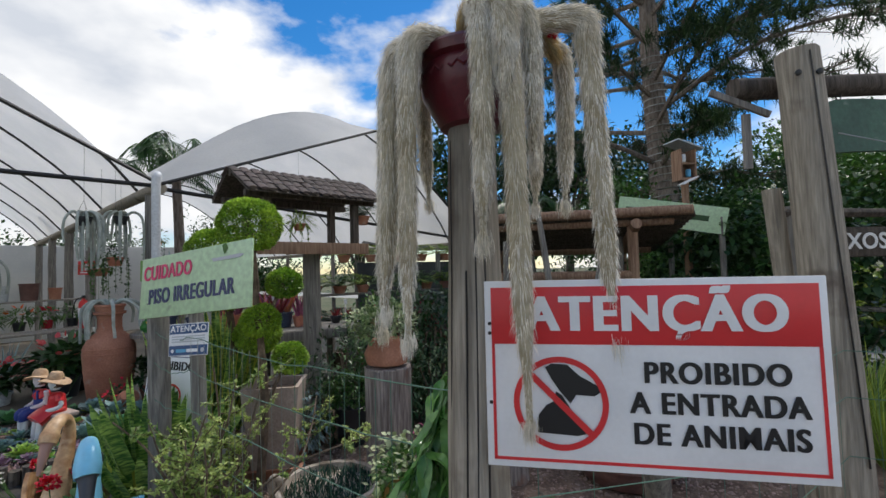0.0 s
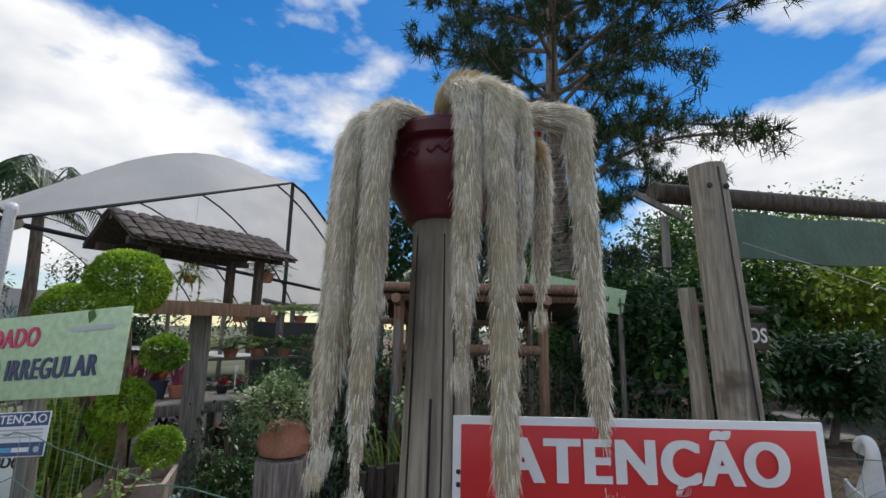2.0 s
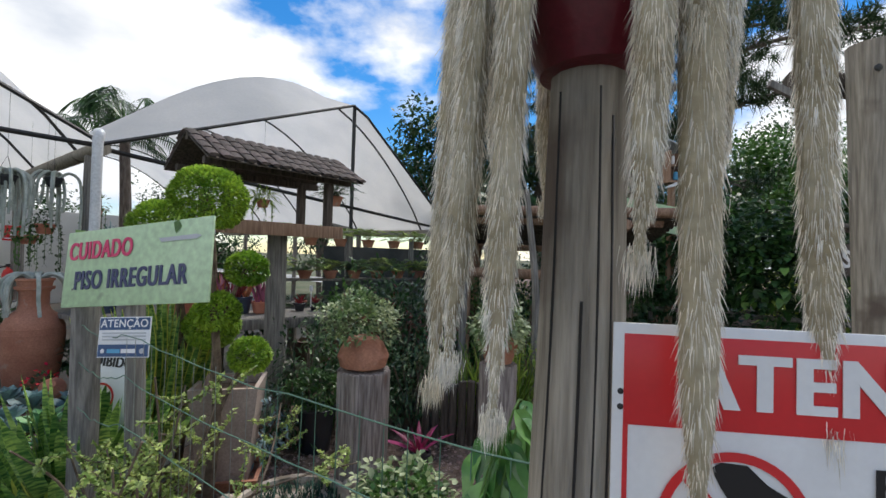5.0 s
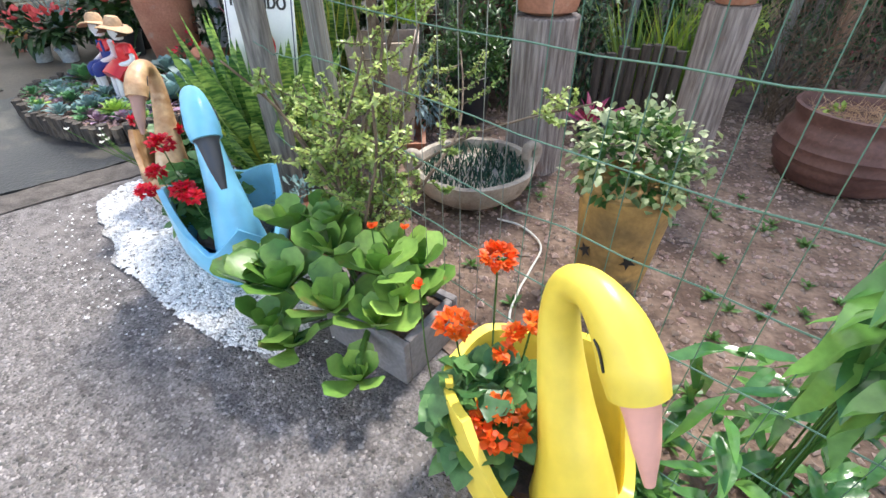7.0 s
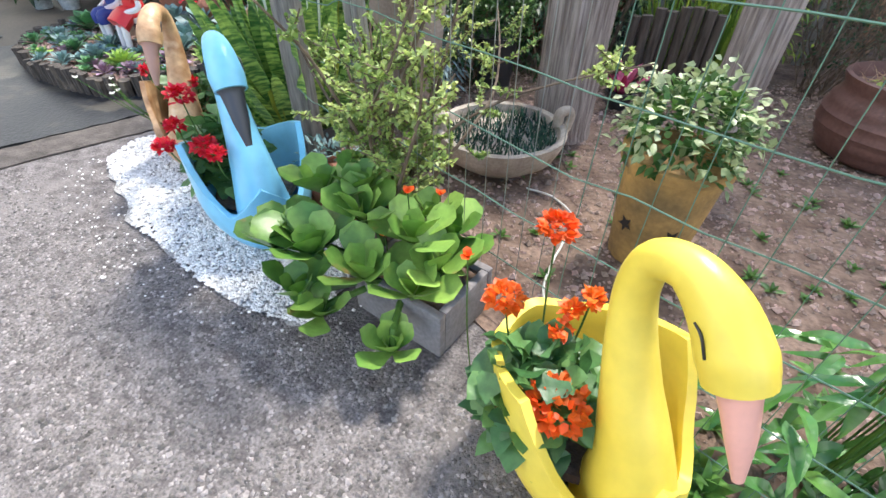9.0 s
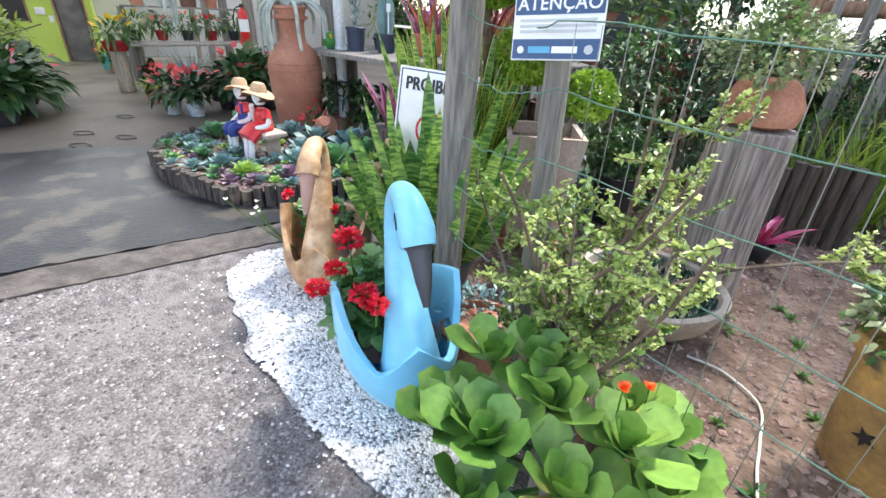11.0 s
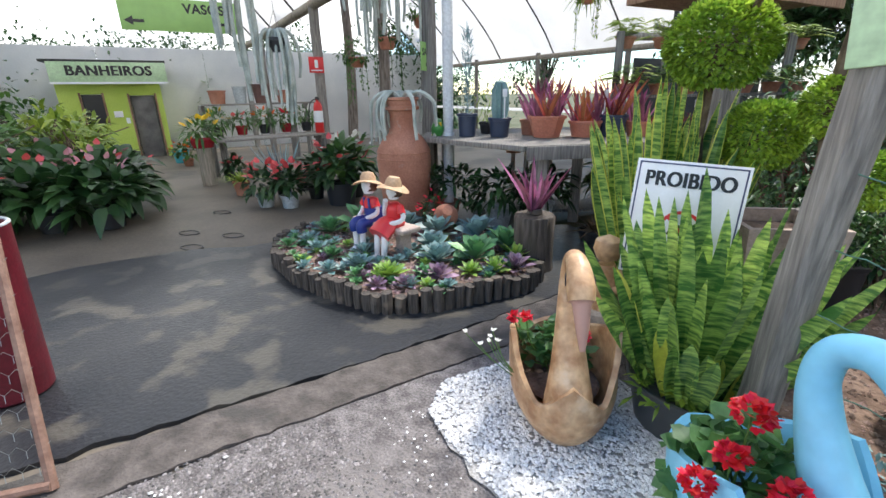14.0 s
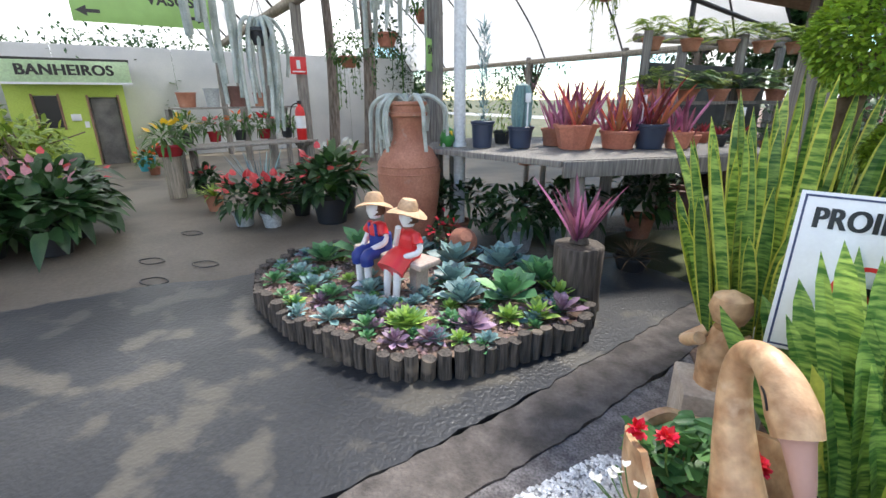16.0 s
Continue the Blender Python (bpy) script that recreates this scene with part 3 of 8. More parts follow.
GRAV2 = [(-4.12, 2.12), (-3.98, 2.3), (-3.8, 2.36), (-3.62, 2.2), (-3.5, 2.05), (-3.56, 1.8), (-3.7, 1.68), (-3.95, 1.72), (-4.15, 1.9)]
gp = scatter(GRAV2, 1300)
gp = np.concatenate([gp + rng.normal(0, 0.03, gp.shape), gp[:300] + rng.normal(0, 0.12, (300, 2))])
solo("white_gravel", stones(gp, 0.004, rng.uniform(0.006, 0.012, len(gp))), M_GRAVEL, "small patch of white marble chips on asphalt", "gravel", kind="stuff", smooth=False)
gp = scatter([(-5, 0.5), (0.5, 0.8), (-0.8, 2.1), (-1.7, 2.4), (-2.8, 2.6), (-3.6, 2.9), (-4.4, 2.0)], 42000)
solo("loose_grit", stones(gp, 0.0, rng.uniform(0.003, 0.0085, len(gp)) * rng.choice((1, 1, 1, 1.5), len(gp)), 0.6, 0.12), M_GRIT, "grey loose grit bedded in the asphalt", "grit", kind="stuff", smooth=False)
gp = scatter([(0.3, 1.9), (-0.7, 2.3), (-1.6, 3.0), (-2.2, 3.8), (-1.8, 5), (2, 5.5), (2.5, 2.2)], 15000)
solo("garden_pebbles", stones(gp, 0.006, rng.uniform(0.004, 0.012, len(gp)) * rng.choice((1, 1, 1, 2), len(gp)), 0.7), M_PEBBLE, "brown pebbles scattered over the garden soil", "pebbles", kind="stuff", smooth=False)


def arch(c0, z0, c1, z1, crest, g, n=20):
    u = np.linspace(0, 1, n + 1)
    z = z0 + (z1 - z0) * u + (crest - (z0 + z1) / 2) * np.sin(np.pi * u) ** 0.85
    return np.array([gc(g, c0 + (c1 - c0) * k, h) for k, h in zip(u, z)])


def tent(name, c0, z0, c1, z1, crest, pk, pz, label, front=-0.1, length=12.5):
    """A barrel-vaulted tarpaulin roof with a hip-like front that is tied to two straight rafters."""
    ob = thing(name, (0, 0, 0), 0, label, "shade tent", "nursery tents")
    n = 20
    f = np.array([gc(front, c0 + (c1 - c0) * k, np.interp(c0 + (c1 - c0) * k, sorted((c0, pk, c1)), [q for _, q in sorted(((c0, z0), (pk, pz), (c1, z1)))])) for k in np.linspace(0, 1, n + 1)])
    rows = [f] + [arch(c0, z0, c1, z1, crest, g, n) for g in np.linspace(front + 0.9, length, 8)]
    v = np.concatenate(rows)
    q = [(i * (n + 1) + j, i * (n + 1) + j + 1, (i + 1) * (n + 1) + j + 1, (i + 1) * (n + 1) + j) for i in range(len(rows) - 1) for j in range(n)]
    roof = part("roof_sheet", (v, q), M_TENT, ob, "white translucent tarpaulin")
    for g in np.linspace(front + 0.9, length, 6):
        part("hoop", tube(arch(c0, z0, c1, z1, crest, g, n) - np.array((0, 0, 0.03)), 0.02, 6), M_STEEL, ob)
    k = int(round((pk - c0) / (c1 - c0) * n))
    part("front_rafter", tube(f[:k + 1], 0.025, 6), M_STEEL, ob)
    part("front_rafter", tube(f[k:], 0.025, 6), M_STEEL, ob)
    part("tie_bar", tube([gc(front + 0.05, c0, z0 - 0.05), gc(front + 0.05, c1, z1 - 0.02)], 0.03, 6), M_STEEL, ob)
    return ob


TENT2 = tent("shade_tent", 0.0, 2.83, 6.9, 2.25, 4.75, 3.9, 4.4, "white barrel-roofed tarpaulin tent on dark steel hoops")
TENT1 = tent("shade_tent", -7.2, 2.83, 0.0, 2.83, 4.9, -3.4, 4.5, "white tarpaulin tent roof over the nursery path")
part("prop", tube([gc(0, 3.9, 1.9), gc(0, 3.9, 4.4)], 0.035, 8), M_STEEL, TENT2)


def timber(name, a, b, w, label, mat=M_WOODG, cat="post", group="nursery posts", rnd=True, wob=0.06):
    a, b = np.array(a, float), np.array(b, float)
    pts = np.array([a + (b - a) * k for k in np.linspace(0, 1, 9)])
    pts[1:-1] += rng.normal(0, 0.004, pts[1:-1].shape)
    return solo(name, tube(pts, np.linspace(w, w * 0.93, 9), 14 if rnd else 4, wob), mat, label, cat, group)


# posts and beams of the nursery
timber("gutter_beam", gc(-0.1, 0, 2.78), gc(12.5, 0, 2.70), 0.085, "long weathered timber gutter beam", M_WOOD, "beam", "nursery beams")
for g in (0.25, 4.25, 6.7, 9.3, 12):
    timber("timber_post", gc(g, 0, -0.036 * max(0, g - 2)), gc(g, 0, 2.72), 0.09, "weathered round timber post under the gutter")
timber("timber_post", gc(0.05, 3.9, 0), gc(0.05, 3.9, 1.95), 0.07, "grey timber post with a steel prop")
timber("cross_rail", gc(0.0, 3.45, 2.12), gc(0.02, 4.4, 2.02), 0.04, "short grey timber rail nailed across a post", M_WOODG, "rail", "nursery beams", False)
for g in (0.0, 3.0, 6.0, 9.0):
    timber("timber_post", gc(g, 6.8, -0.036 * max(0, g - 2)), gc(g, 6.8, 2.3), 0.07, "weathered timber post at the tent's low side")
timber("side_beam", gc(-0.1, 6.8, 2.18), gc(10.5, 6.8, 2.18), 0.07, "weathered timber beam along the tent's low side", M_WOOD, "beam", "nursery beams")
timber("side_beam", gc(-0.1, 2.6, 1.95), gc(0.0, 6.9, 2.1), 0.05, "weathered timber beam across the tent's front", M_WOOD, "beam", "nursery beams")
pv = thing("drain_pipe", (-4.26, 6.03, 0), 0, "white plastic drain pipe standing beside the gutter post", "pipe")
part("pipe", tube([(0, 0, 0), (0, 0, 0.9), (0, 0, 2.85)], 0.052, 16), M_PVC, pv)
part("sleeve", tube([(0, 0, 0.80), (0, 0, 0.92)], 0.062, 16), M_PVC, pv)
part("elbow", tube(smooth_path([(0, 0, 2.8), (0, 0.02, 2.9), (-0.08, 0.1, 2.93)]), 0.055, 12), M_PVC, pv)
w = thing("wall_back", (0, 0, 0), 0, "pale sheet wall closing the far end of the nursery", "wall", kind="structure")
for k in range(6):
    x0, x1 = -9.5 + 2.8 * k, -9.5 + 2.8 * (k + 1)
    part("wall_sheet", moved(box(0, 0, 0, 2.79, 0.01, 3.1), Matrix.Translation(gc(13.0, x0, -0.4)) @ pose(0, 0, 0, 0, 0, GYAW)), M_TENT, w)
part("wall_sheet", tube([np.array(gc(3, 7.1)) + (0, 0, 0.75), np.array(gc(12.6, 7.1)) + (0, 0, 0.75)], 0.75, 4, flat=0.04), M_TENT, w)

# green wash-room building at the path's far end
bh = thing("washroom_building", gc(11.2, -2.6, -0.34), GYAW, "lime green wash-room hut with a sign board and tin roof", "building")


def wall_with_holes(x0, x1, h, holes, y0, y1):
    """Upright slabs in the xz plane round door and window holes (x0, x1, z0, z1)."""
    gs, x = [], x0
    for a, b, lo, hi in sorted(holes):
        gs.append(box(x, y0, 0, a, y1, h))
        if lo > 0:
            gs.append(box(a, y0, 0, b, y1, lo))
        gs.append(box(a, y0, hi, b, y1, h))
        x = b
    gs.append(box(x, y0, 0, x1, y1, h))
    return join(*gs)


part("front_wall", wall_with_holes(-2.2, 0.12, 2.05, [(-0.66, -0.06, 0, 1.68), (-1.72, -1.25, 0.95, 1.72)], 0, 0.14), M_LIME, bh, smooth=False)
part("side_wall", box(-0.02, 0.14, 0, 0.12, 2.5, 2.05), M_LIME, bh, smooth=False)
part("side_wall", box(-2.2, 0.14, 0, -2.06, 2.5, 2.05), M_LIME, bh, smooth=False)
part("roof", box(-2.35, -0.3, 2.5, 0.35, 2.7, 2.56, 0.01), M_STEEL, bh, "grey tin roof")
part("door", box(-0.64, 0.09, 0, -0.08, 0.13, 1.67, 0.006), surf("grey_door", (0.10, 0.095, 0.09), (0.19, 0.18, 0.17), 3, 0.6, 0.2, 40), bh, "dark grey door standing ajar")
for a in (-0.70, -0.06):
    part("door_frame", box(a, -0.025, 0, a + 0.05, 0.02, 1.73, 0.004), M_WOODR, bh, "brown timber frame")
part("window", box(-1.71, 0.06, 0.96, -1.26, 0.09, 1.71), M_BLACK, bh, "dark unlit window")
for a in (-1.76, -1.26):
    part("window_frame", box(a, -0.02, 0.92, a + 0.05, 0.02, 1.76, 0.004), M_WOODR, bh)
part("switch_box", box(-1.08, -0.05, 1.12, -0.88, 0.0, 1.28, 0.01), M_WHITE, bh, "white wall box")
part("notice", box(-0.84, -0.012, 0.95, -0.75, 0.0, 1.1), M_WHITE, bh)
bs = thing("washroom_sign", (0, 0, 0), 0, "pale green sign board with black letters over the hut", "sign")
bs.matrix_world = pose(*gc(11.13, -2.6, -0.34), 0, 0, GYAW)
part("board", box(-2.2, -0.32, 2.02, 0.33, -0.27, 2.5, 0.01), M_SIGNGREEN, bs)
part("letters", moved(letters("BANHEIROS", 0.33, 0.015, 0.004, xscale=1.0, fat=0.03), pose(-0.93, -0.326, 2.28)), M_BLACK, bs, "black capital letters")
part("trim", box(-2.22, -0.33, 1.97, 0.35, -0.26, 2.02), M_WHITE, bs)

# ---- fence ----
fence = thing("wire_fence", (0, 0, 0), 0, "green wire mesh fence strung between timber posts", "fence")
part("post", tube([(-2.03, 3.24, 0), (-2.0, 3.2, 0.8), (-1.97, 3.15, 1.45)], (0.062, 0.06, 0.056), 12, 0.06), M_WOODG, fence, "weathered grey split post")
part("post", tube([(-1.62, 3.03, 0), (-1.63, 3.03, 0.7), (-1.65, 3.03, 1.42)], (0.042, 0.04, 0.038), 10, 0.06), M_WOODG, fence)
part("post", tube([(2.75, 2.5, 0), (2.75, 2.5, 1.3)], 0.045, 10, 0.06), M_WOODG, fence)
part("post", tube([(0.75, 2.95, 0), (0.62, 2.6, 0.7), (0.5, 2.3, 1.25)], 0.05, 10, 0.06), M_WOODG, fence, "leaning grey brace post")
FENCE_FRONT = [(-1.97, 3.12), (-1.62, 2.93), (-0.05, 1.86)]
for z in (0.10, 0.30, 0.50, 0.70, 0.90, 1.10, 1.28):
    pts = []
    for (x0, y0), (x1, y1) in zip(FENCE_FRONT, FENCE_FRONT[1:]):
        for k in np.linspace(0, 1, 12, endpoint=False):
            pts.append((x0 + (x1 - x0) * k, y0 + (y1 - y0) * k, z - 0.035 * math.sin(math.pi * k) + rng.normal(0, 0.004)))
    part("wire", tube(pts + [(-0.05, 1.86, z)], 0.0022, 5), M_WIRE, fence)
for k in np.linspace(0.02, 0.98, 24):
    x, y = -1.62 + 1.57 * k, 2.93 - 1.07 * k
    part("upright_wire", tube([(x + rng.normal(0, 0.006), y, 0.02), (x, y + rng.normal(0, 0.006), 0.5), (x + rng.normal(0, 0.008), y, 1.27)], 0.0013, 4), M_WIRE if k > 0.5 else M_WIREG, fence)
for z in (0.25, 0.5, 0.75, 1.0, 1.2):
    part("wire", tube([(-0.05, 1.86, z), (0.7, 2.15, z - 0.03), (1.49, 2.80, z), (2.75, 2.45, z - 0.02), (4.5, 2.45, z)], 0.002, 5), M_WIRE, fence)
for k in np.linspace(0.03, 0.97, 26):
    x = -0.05 + 4.5 * k
    y = np.interp(x, (-0.05, 1.49, 4.5), (1.86, 2.80, 2.45))
    part("upright_wire", tube([(x, y, 0.02), (x, y, 1.22)], 0.0013, 4), M_WIRE, fence)

# ---- big post with the cactus pot and the warning sign ----
bp = solo("gate_post", tube([(-0.062 - 0.012 * (1 - z / 1.93) + rng.normal(0, 0.001), 1.733, z) for z in np.linspace(0, 1.93, 12)], np.linspace(0.092, 0.055, 12), 24, 0.025), M_WOOD, "thick round weathered timber post with long cracks", "post")
for a, z0, z1 in ((-1.9, 0.2, 1.6), (-1.2, 0.6, 1.86), (-2.6, 0.9, 1.9), (-1.55, 0.9, 1.9)):
    c = part("crack", tube([(-0.062 - 0.012 * (1 - z / 1.93) + (0.0915 - 0.0192 * z) * math.cos(a + 0.05 * math.sin(z * 5)), 1.733 + (0.0915 - 0.0192 * z) * math.sin(a + 0.05 * math.sin(z * 5)), z) for z in np.linspace(z0, z1, 9)], 0.0022, 4), M_BLACK, bp)
CP = thing("cactus_pot", (-0.056, 1.733, 1.93), 0, "wine red pot full of long hanging woolly cactus", "potted cactus")
CP.scale = (0.75, 0.75, 0.75)
part("pot", lathe([(0.08, 0), (0.105, 0.006), (0.158, 0.10), (0.166, 0.15), (0.158, 0.18), (0.154, 0.188), (0.170, 0.198), (0.174, 0.225), (0.166, 0.237), (0.15, 0.237), (0.14, 0.21), (0.005, 0.215)], 36), M_WINE, CP, "dark red glazed pot with a rolled rim")
for a in np.linspace(0, 6.28, 14, endpoint=False):
    part("relief", tube([(0.166 * math.cos(a + k), 0.166 * math.sin(a + k), 0.15 + 0.008 * math.cos(k * 30)) for k in np.linspace(-0.16, 0.16, 7)], 0.004, 5), M_WINE, CP)


def cactus_stem(pts, r, dens, mat=M_FUR, name="stem", label=""):
    p = smooth_path(pts, 10)
    n = len(p)
    u = np.linspace(0, 1, n)
    rr = r * 0.9 * (0.75 + 0.3 * np.sin(np.pi * u ** 0.7)) * np.clip((1 - u) * 9, 0.35, 1)
    st = part(name, tube(p, rr * 0.74, 10, 0.12), M_FURCORE, CP, label)
    m = dens
    k = rng.uniform(0, n - 1.01, m)
    i = k.astype(int)
    f = (k - i)[:, None]
    q = p[i] * (1 - f) + p[i + 1] * f
    t = unit(p[np.minimum(i + 1, n - 1)] - p[i])
    o = rng.normal(0, 1, (m, 3))
    o = unit(o - t * (o * t).sum(1)[:, None])
    rad = rr[i] * 0.72
    way = o * rng.uniform(0.12, 0.5, m)[:, None] + t * rng.uniform(0.9, 1.6, m)[:, None] + rng.normal(0, 0.10, (m, 3))
    part("wool", hairs(q + o * rad[:, None], way, rr[i] * rng.uniform(0.6, 1.2, m), 0.0016), mat, st, "pale woolly spines", smooth=False)
    e = p[-1]
    part("tassel", hairs(np.repeat(e[None], 320, 0) + rng.normal(0, r * 0.22, (320, 3)), unit(p[-1] - p[-4]) + rng.normal(0, 0.13, (320, 3)), r * rng.uniform(0.5, 1.1, 320), 0.0016), mat, st, smooth=False)


def hang(a, out, length, lift=0.05, sway=(0, 0), r=0.042, start=0.06, dens=5200):
    """A stem that climbs over the rim at the angle a (degrees) and hangs down."""
    x, y = math.cos(radians(a)), math.sin(radians(a))
    out = out * 1.16 + 0.012
    r = r * 1.08
    z = 0.225 + lift
    return cactus_stem([(x * start, y * start, 0.20), (x * 0.10, y * 0.10, z), (x * (out - 0.02), y * (out - 0.02), z - 0.015), (x * (out + 0.012), y * (out + 0.012), z - 0.12),
                        (x * (out + 0.01) + sway[0] * 0.4, y * (out + 0.01) + sway[1] * 0.4, z - length * 0.55), (x * out + sway[0], y * out + sway[1], z - length)], r, dens)


for args in ((184, 0.21, 0.86, 0.015, (-0.05, 0.02), 0.040), (203, 0.20, 0.80, 0.02, (-0.05, 0.01), 0.042), (222, 0.185, 0.88, 0.025, (-0.03, 0), 0.040), (168, 0.20, 0.62, 0.02, (-0.05, 0.04), 0.036),
             (279, 0.158, 0.66, 0.08, (-0.01, 0), 0.042), (298, 0.17, 1.16, 0.085, (0.03, 0.0), 0.044), (292, 0.185, 0.30, 0.07, (0.01, 0), 0.040), (316, 0.18, 0.44, 0.09, (0.01, 0.02), 0.036),
             (339, 0.285, 0.93, 0.06, (0.05, -0.01), 0.042), (12, 0.24, 0.52, 0.06, (0.0, 0), 0.036), (40, 0.22, 0.5, 0.05, (0, 0.02), 0.034), (100, 0.18, 0.5, 0.05, (0, 0.02), 0.034), (140, 0.18, 0.45, 0.03, (0, 0.02), 0.034)):
    hang(*args)
cactus_stem([(-0.22, -0.02, 0.24), (-0.16, -0.06, 0.285), (-0.08, -0.03, 0.27), (0.0, 0.02, 0.22)], 0.04, 3000, M_FURTOP)
cactus_stem([(-0.02, -0.06, 0.22), (0.01, -0.09, 0.33), (0.06, -0.08, 0.35), (0.1, -0.05, 0.27)], 0.05, 3600, M_FURTOP)
cactus_stem([(0.03, 0.02, 0.22), (0.10, -0.06, 0.31), (0.19, -0.05, 0.30), (0.25, -0.02, 0.23)], 0.042, 3000, M_FURTOP)
part("flower_bud", tube(smooth_path([(0.235, -0.06, 0.25), (0.24, -0.07, 0.285), (0.247, -0.075, 0.325)]), np.concatenate([np.linspace(0.006, 0.011, 7), np.linspace(0.010, 0.003, 6)]), 8), M_PETRED, CP, "red flower bud")
part("flower_bud", tube(smooth_path([(0.25, -0.05, 0.25), (0.26, -0.055, 0.28), (0.272, -0.06, 0.315)]), np.concatenate([np.linspace(0.006, 0.011, 7), np.linspace(0.010, 0.003, 6)]), 8), M_PETRED, CP, "red flower bud")


def board_frame(tl, tr, bl):
    """The pose that lays local x along a board's top edge, z up it, -y out of its face, from its lower left corner; with its width and height."""
    a, b, c = Vector(tl), Vector(tr), Vector(bl)
    x = (b - a).normalized()
    z = (a - c)
    z = (z - x * z.dot(x)).normalized()
    y = z.cross(x)
    m = Matrix((x, y, z)).transposed().to_4x4()
    m.translation = c
    return m, (b - a).length, (a - c).length


def disc(r, y, seg=40, r_in=0.0, a0=0.0, a1=360.0):
    a = np.radians(np.linspace(a0, a1, seg + 1))
    if r_in:
        v = np.concatenate([np.stack([np.cos(a) * r, 0 * a + y, np.sin(a) * r], 1), np.stack([np.cos(a) * r_in, 0 * a + y, np.sin(a) * r_in], 1)])
        return v, [(i, i + 1, seg + 2 + i, seg + 1 + i) for i in range(seg)]
    v = np.stack([np.cos(a) * r, 0 * a + y, np.sin(a) * r], 1)[:-1]
    return v, [tuple(range(seg))]


def outline(pts, y):
    v = np.array([(x, y, z) for x, z in pts])
    return v, [tuple(range(len(pts)))]


m, W, Hh = board_frame((-0.035, 1.655, 1.576), (0.605, 1.590, 1.574), (-0.045, 1.645, 1.192))
ws = thing("warning_sign", (0, 0, 0), 0, "white and red metal warning sign screwed to a post", "sign")
ws.matrix_world = m
part("plate", box(0, 0, 0, W, 0.004, Hh, 0.0015), M_WHITE, ws)
e = 0.014
part("red_panel", box(e, -0.0015, Hh * 0.655, W - e, 0.0, Hh - e, 0.0005), M_RED, ws, "red header panel")
for q in ((e, e, e + 0.006, Hh * 0.655), (W - e - 0.006, e, W - e, Hh * 0.655), (e, e, W - e, e + 0.006)):
    part("red_line", box(q[0], -0.0015, q[1], q[2], 0.0, q[3]), M_RED, ws)
part("heading", moved(letters("ATENÇÃO", 0.098, 0.018, 0.0008, xscale=0.96, fat=0.035, track=1.14), pose(W * 0.515, -0.003, Hh * 0.81)), M_WHITE, ws, "white capital letters")
for i, line in enumerate(("PROIBIDO", "A ENTRADA", "DE ANIMAIS")):
    part("line_of_text", moved(letters(line, 0.058, 0.012, 0.0008, xscale=0.90, fat=0.028, track=1.12), pose(W * 0.69, -0.002, Hh * (0.51 - 0.155 * i))), M_BLACK, ws, "black capital letters")
PX, PZ = W * 0.235, Hh * 0.345
part("pictogram", moved(outline([(-0.02, 0.10), (0.02, 0.098), (0.05, 0.07), (0.095, 0.045), (0.10, 0.03), (0.085, 0.02), (0.04, 0.022), (0.025, 0.0), (0.0, 0.03), (-0.02, 0.06), (-0.035, 0.09)], -0.002), Matrix.Translation((PX, 0, PZ)) @ Matrix.Diagonal((0.80, 1, 0.80, 1))), M_BLACK, ws, "black dog head shape", smooth=False)
part("pictogram", moved(outline([(-0.06, -0.075), (0.04, -0.08), (0.06, -0.075), (0.07, -0.06), (0.05, -0.05), (0.035, -0.03), (0.005, 0.02), (-0.01, 0.03), (-0.015, 0.005), (-0.035, -0.005), (-0.055, -0.03)], -0.002), Matrix.Translation((PX, 0, PZ)) @ Matrix.Diagonal((0.80, 1, 0.80, 1))), M_BLACK, ws, "black cat shape", smooth=False)
part("ban_ring", moved(disc(0.118, -0.003, 48, 0.103), Matrix.Translation((PX, 0, PZ)) @ Matrix.Diagonal((0.80, 1, 0.80, 1))), M_RED, ws, "red prohibition ring", smooth=False)
part("ban_bar", moved(box(-0.105, -0.0045, -0.008, 0.105, -0.003, 0.008), Matrix.Translation((PX, 0, PZ)) @ Matrix.Diagonal((0.80, 1, 0.80, 1)) @ Matrix.Rotation(radians(45), 4, "Y")), M_RED, ws)
for x, z in ((0.01, Hh - 0.09), (0.01, Hh - 0.11), (0.01, 0.13)):
    part("screw", moved(lathe([(0.004, 0), (0.004, 0.002), (0.001, 0.003)], 8), Matrix.Translation((x, 0, z)) @ pose(0, 0, 0, 90)), M_STEEL, ws)

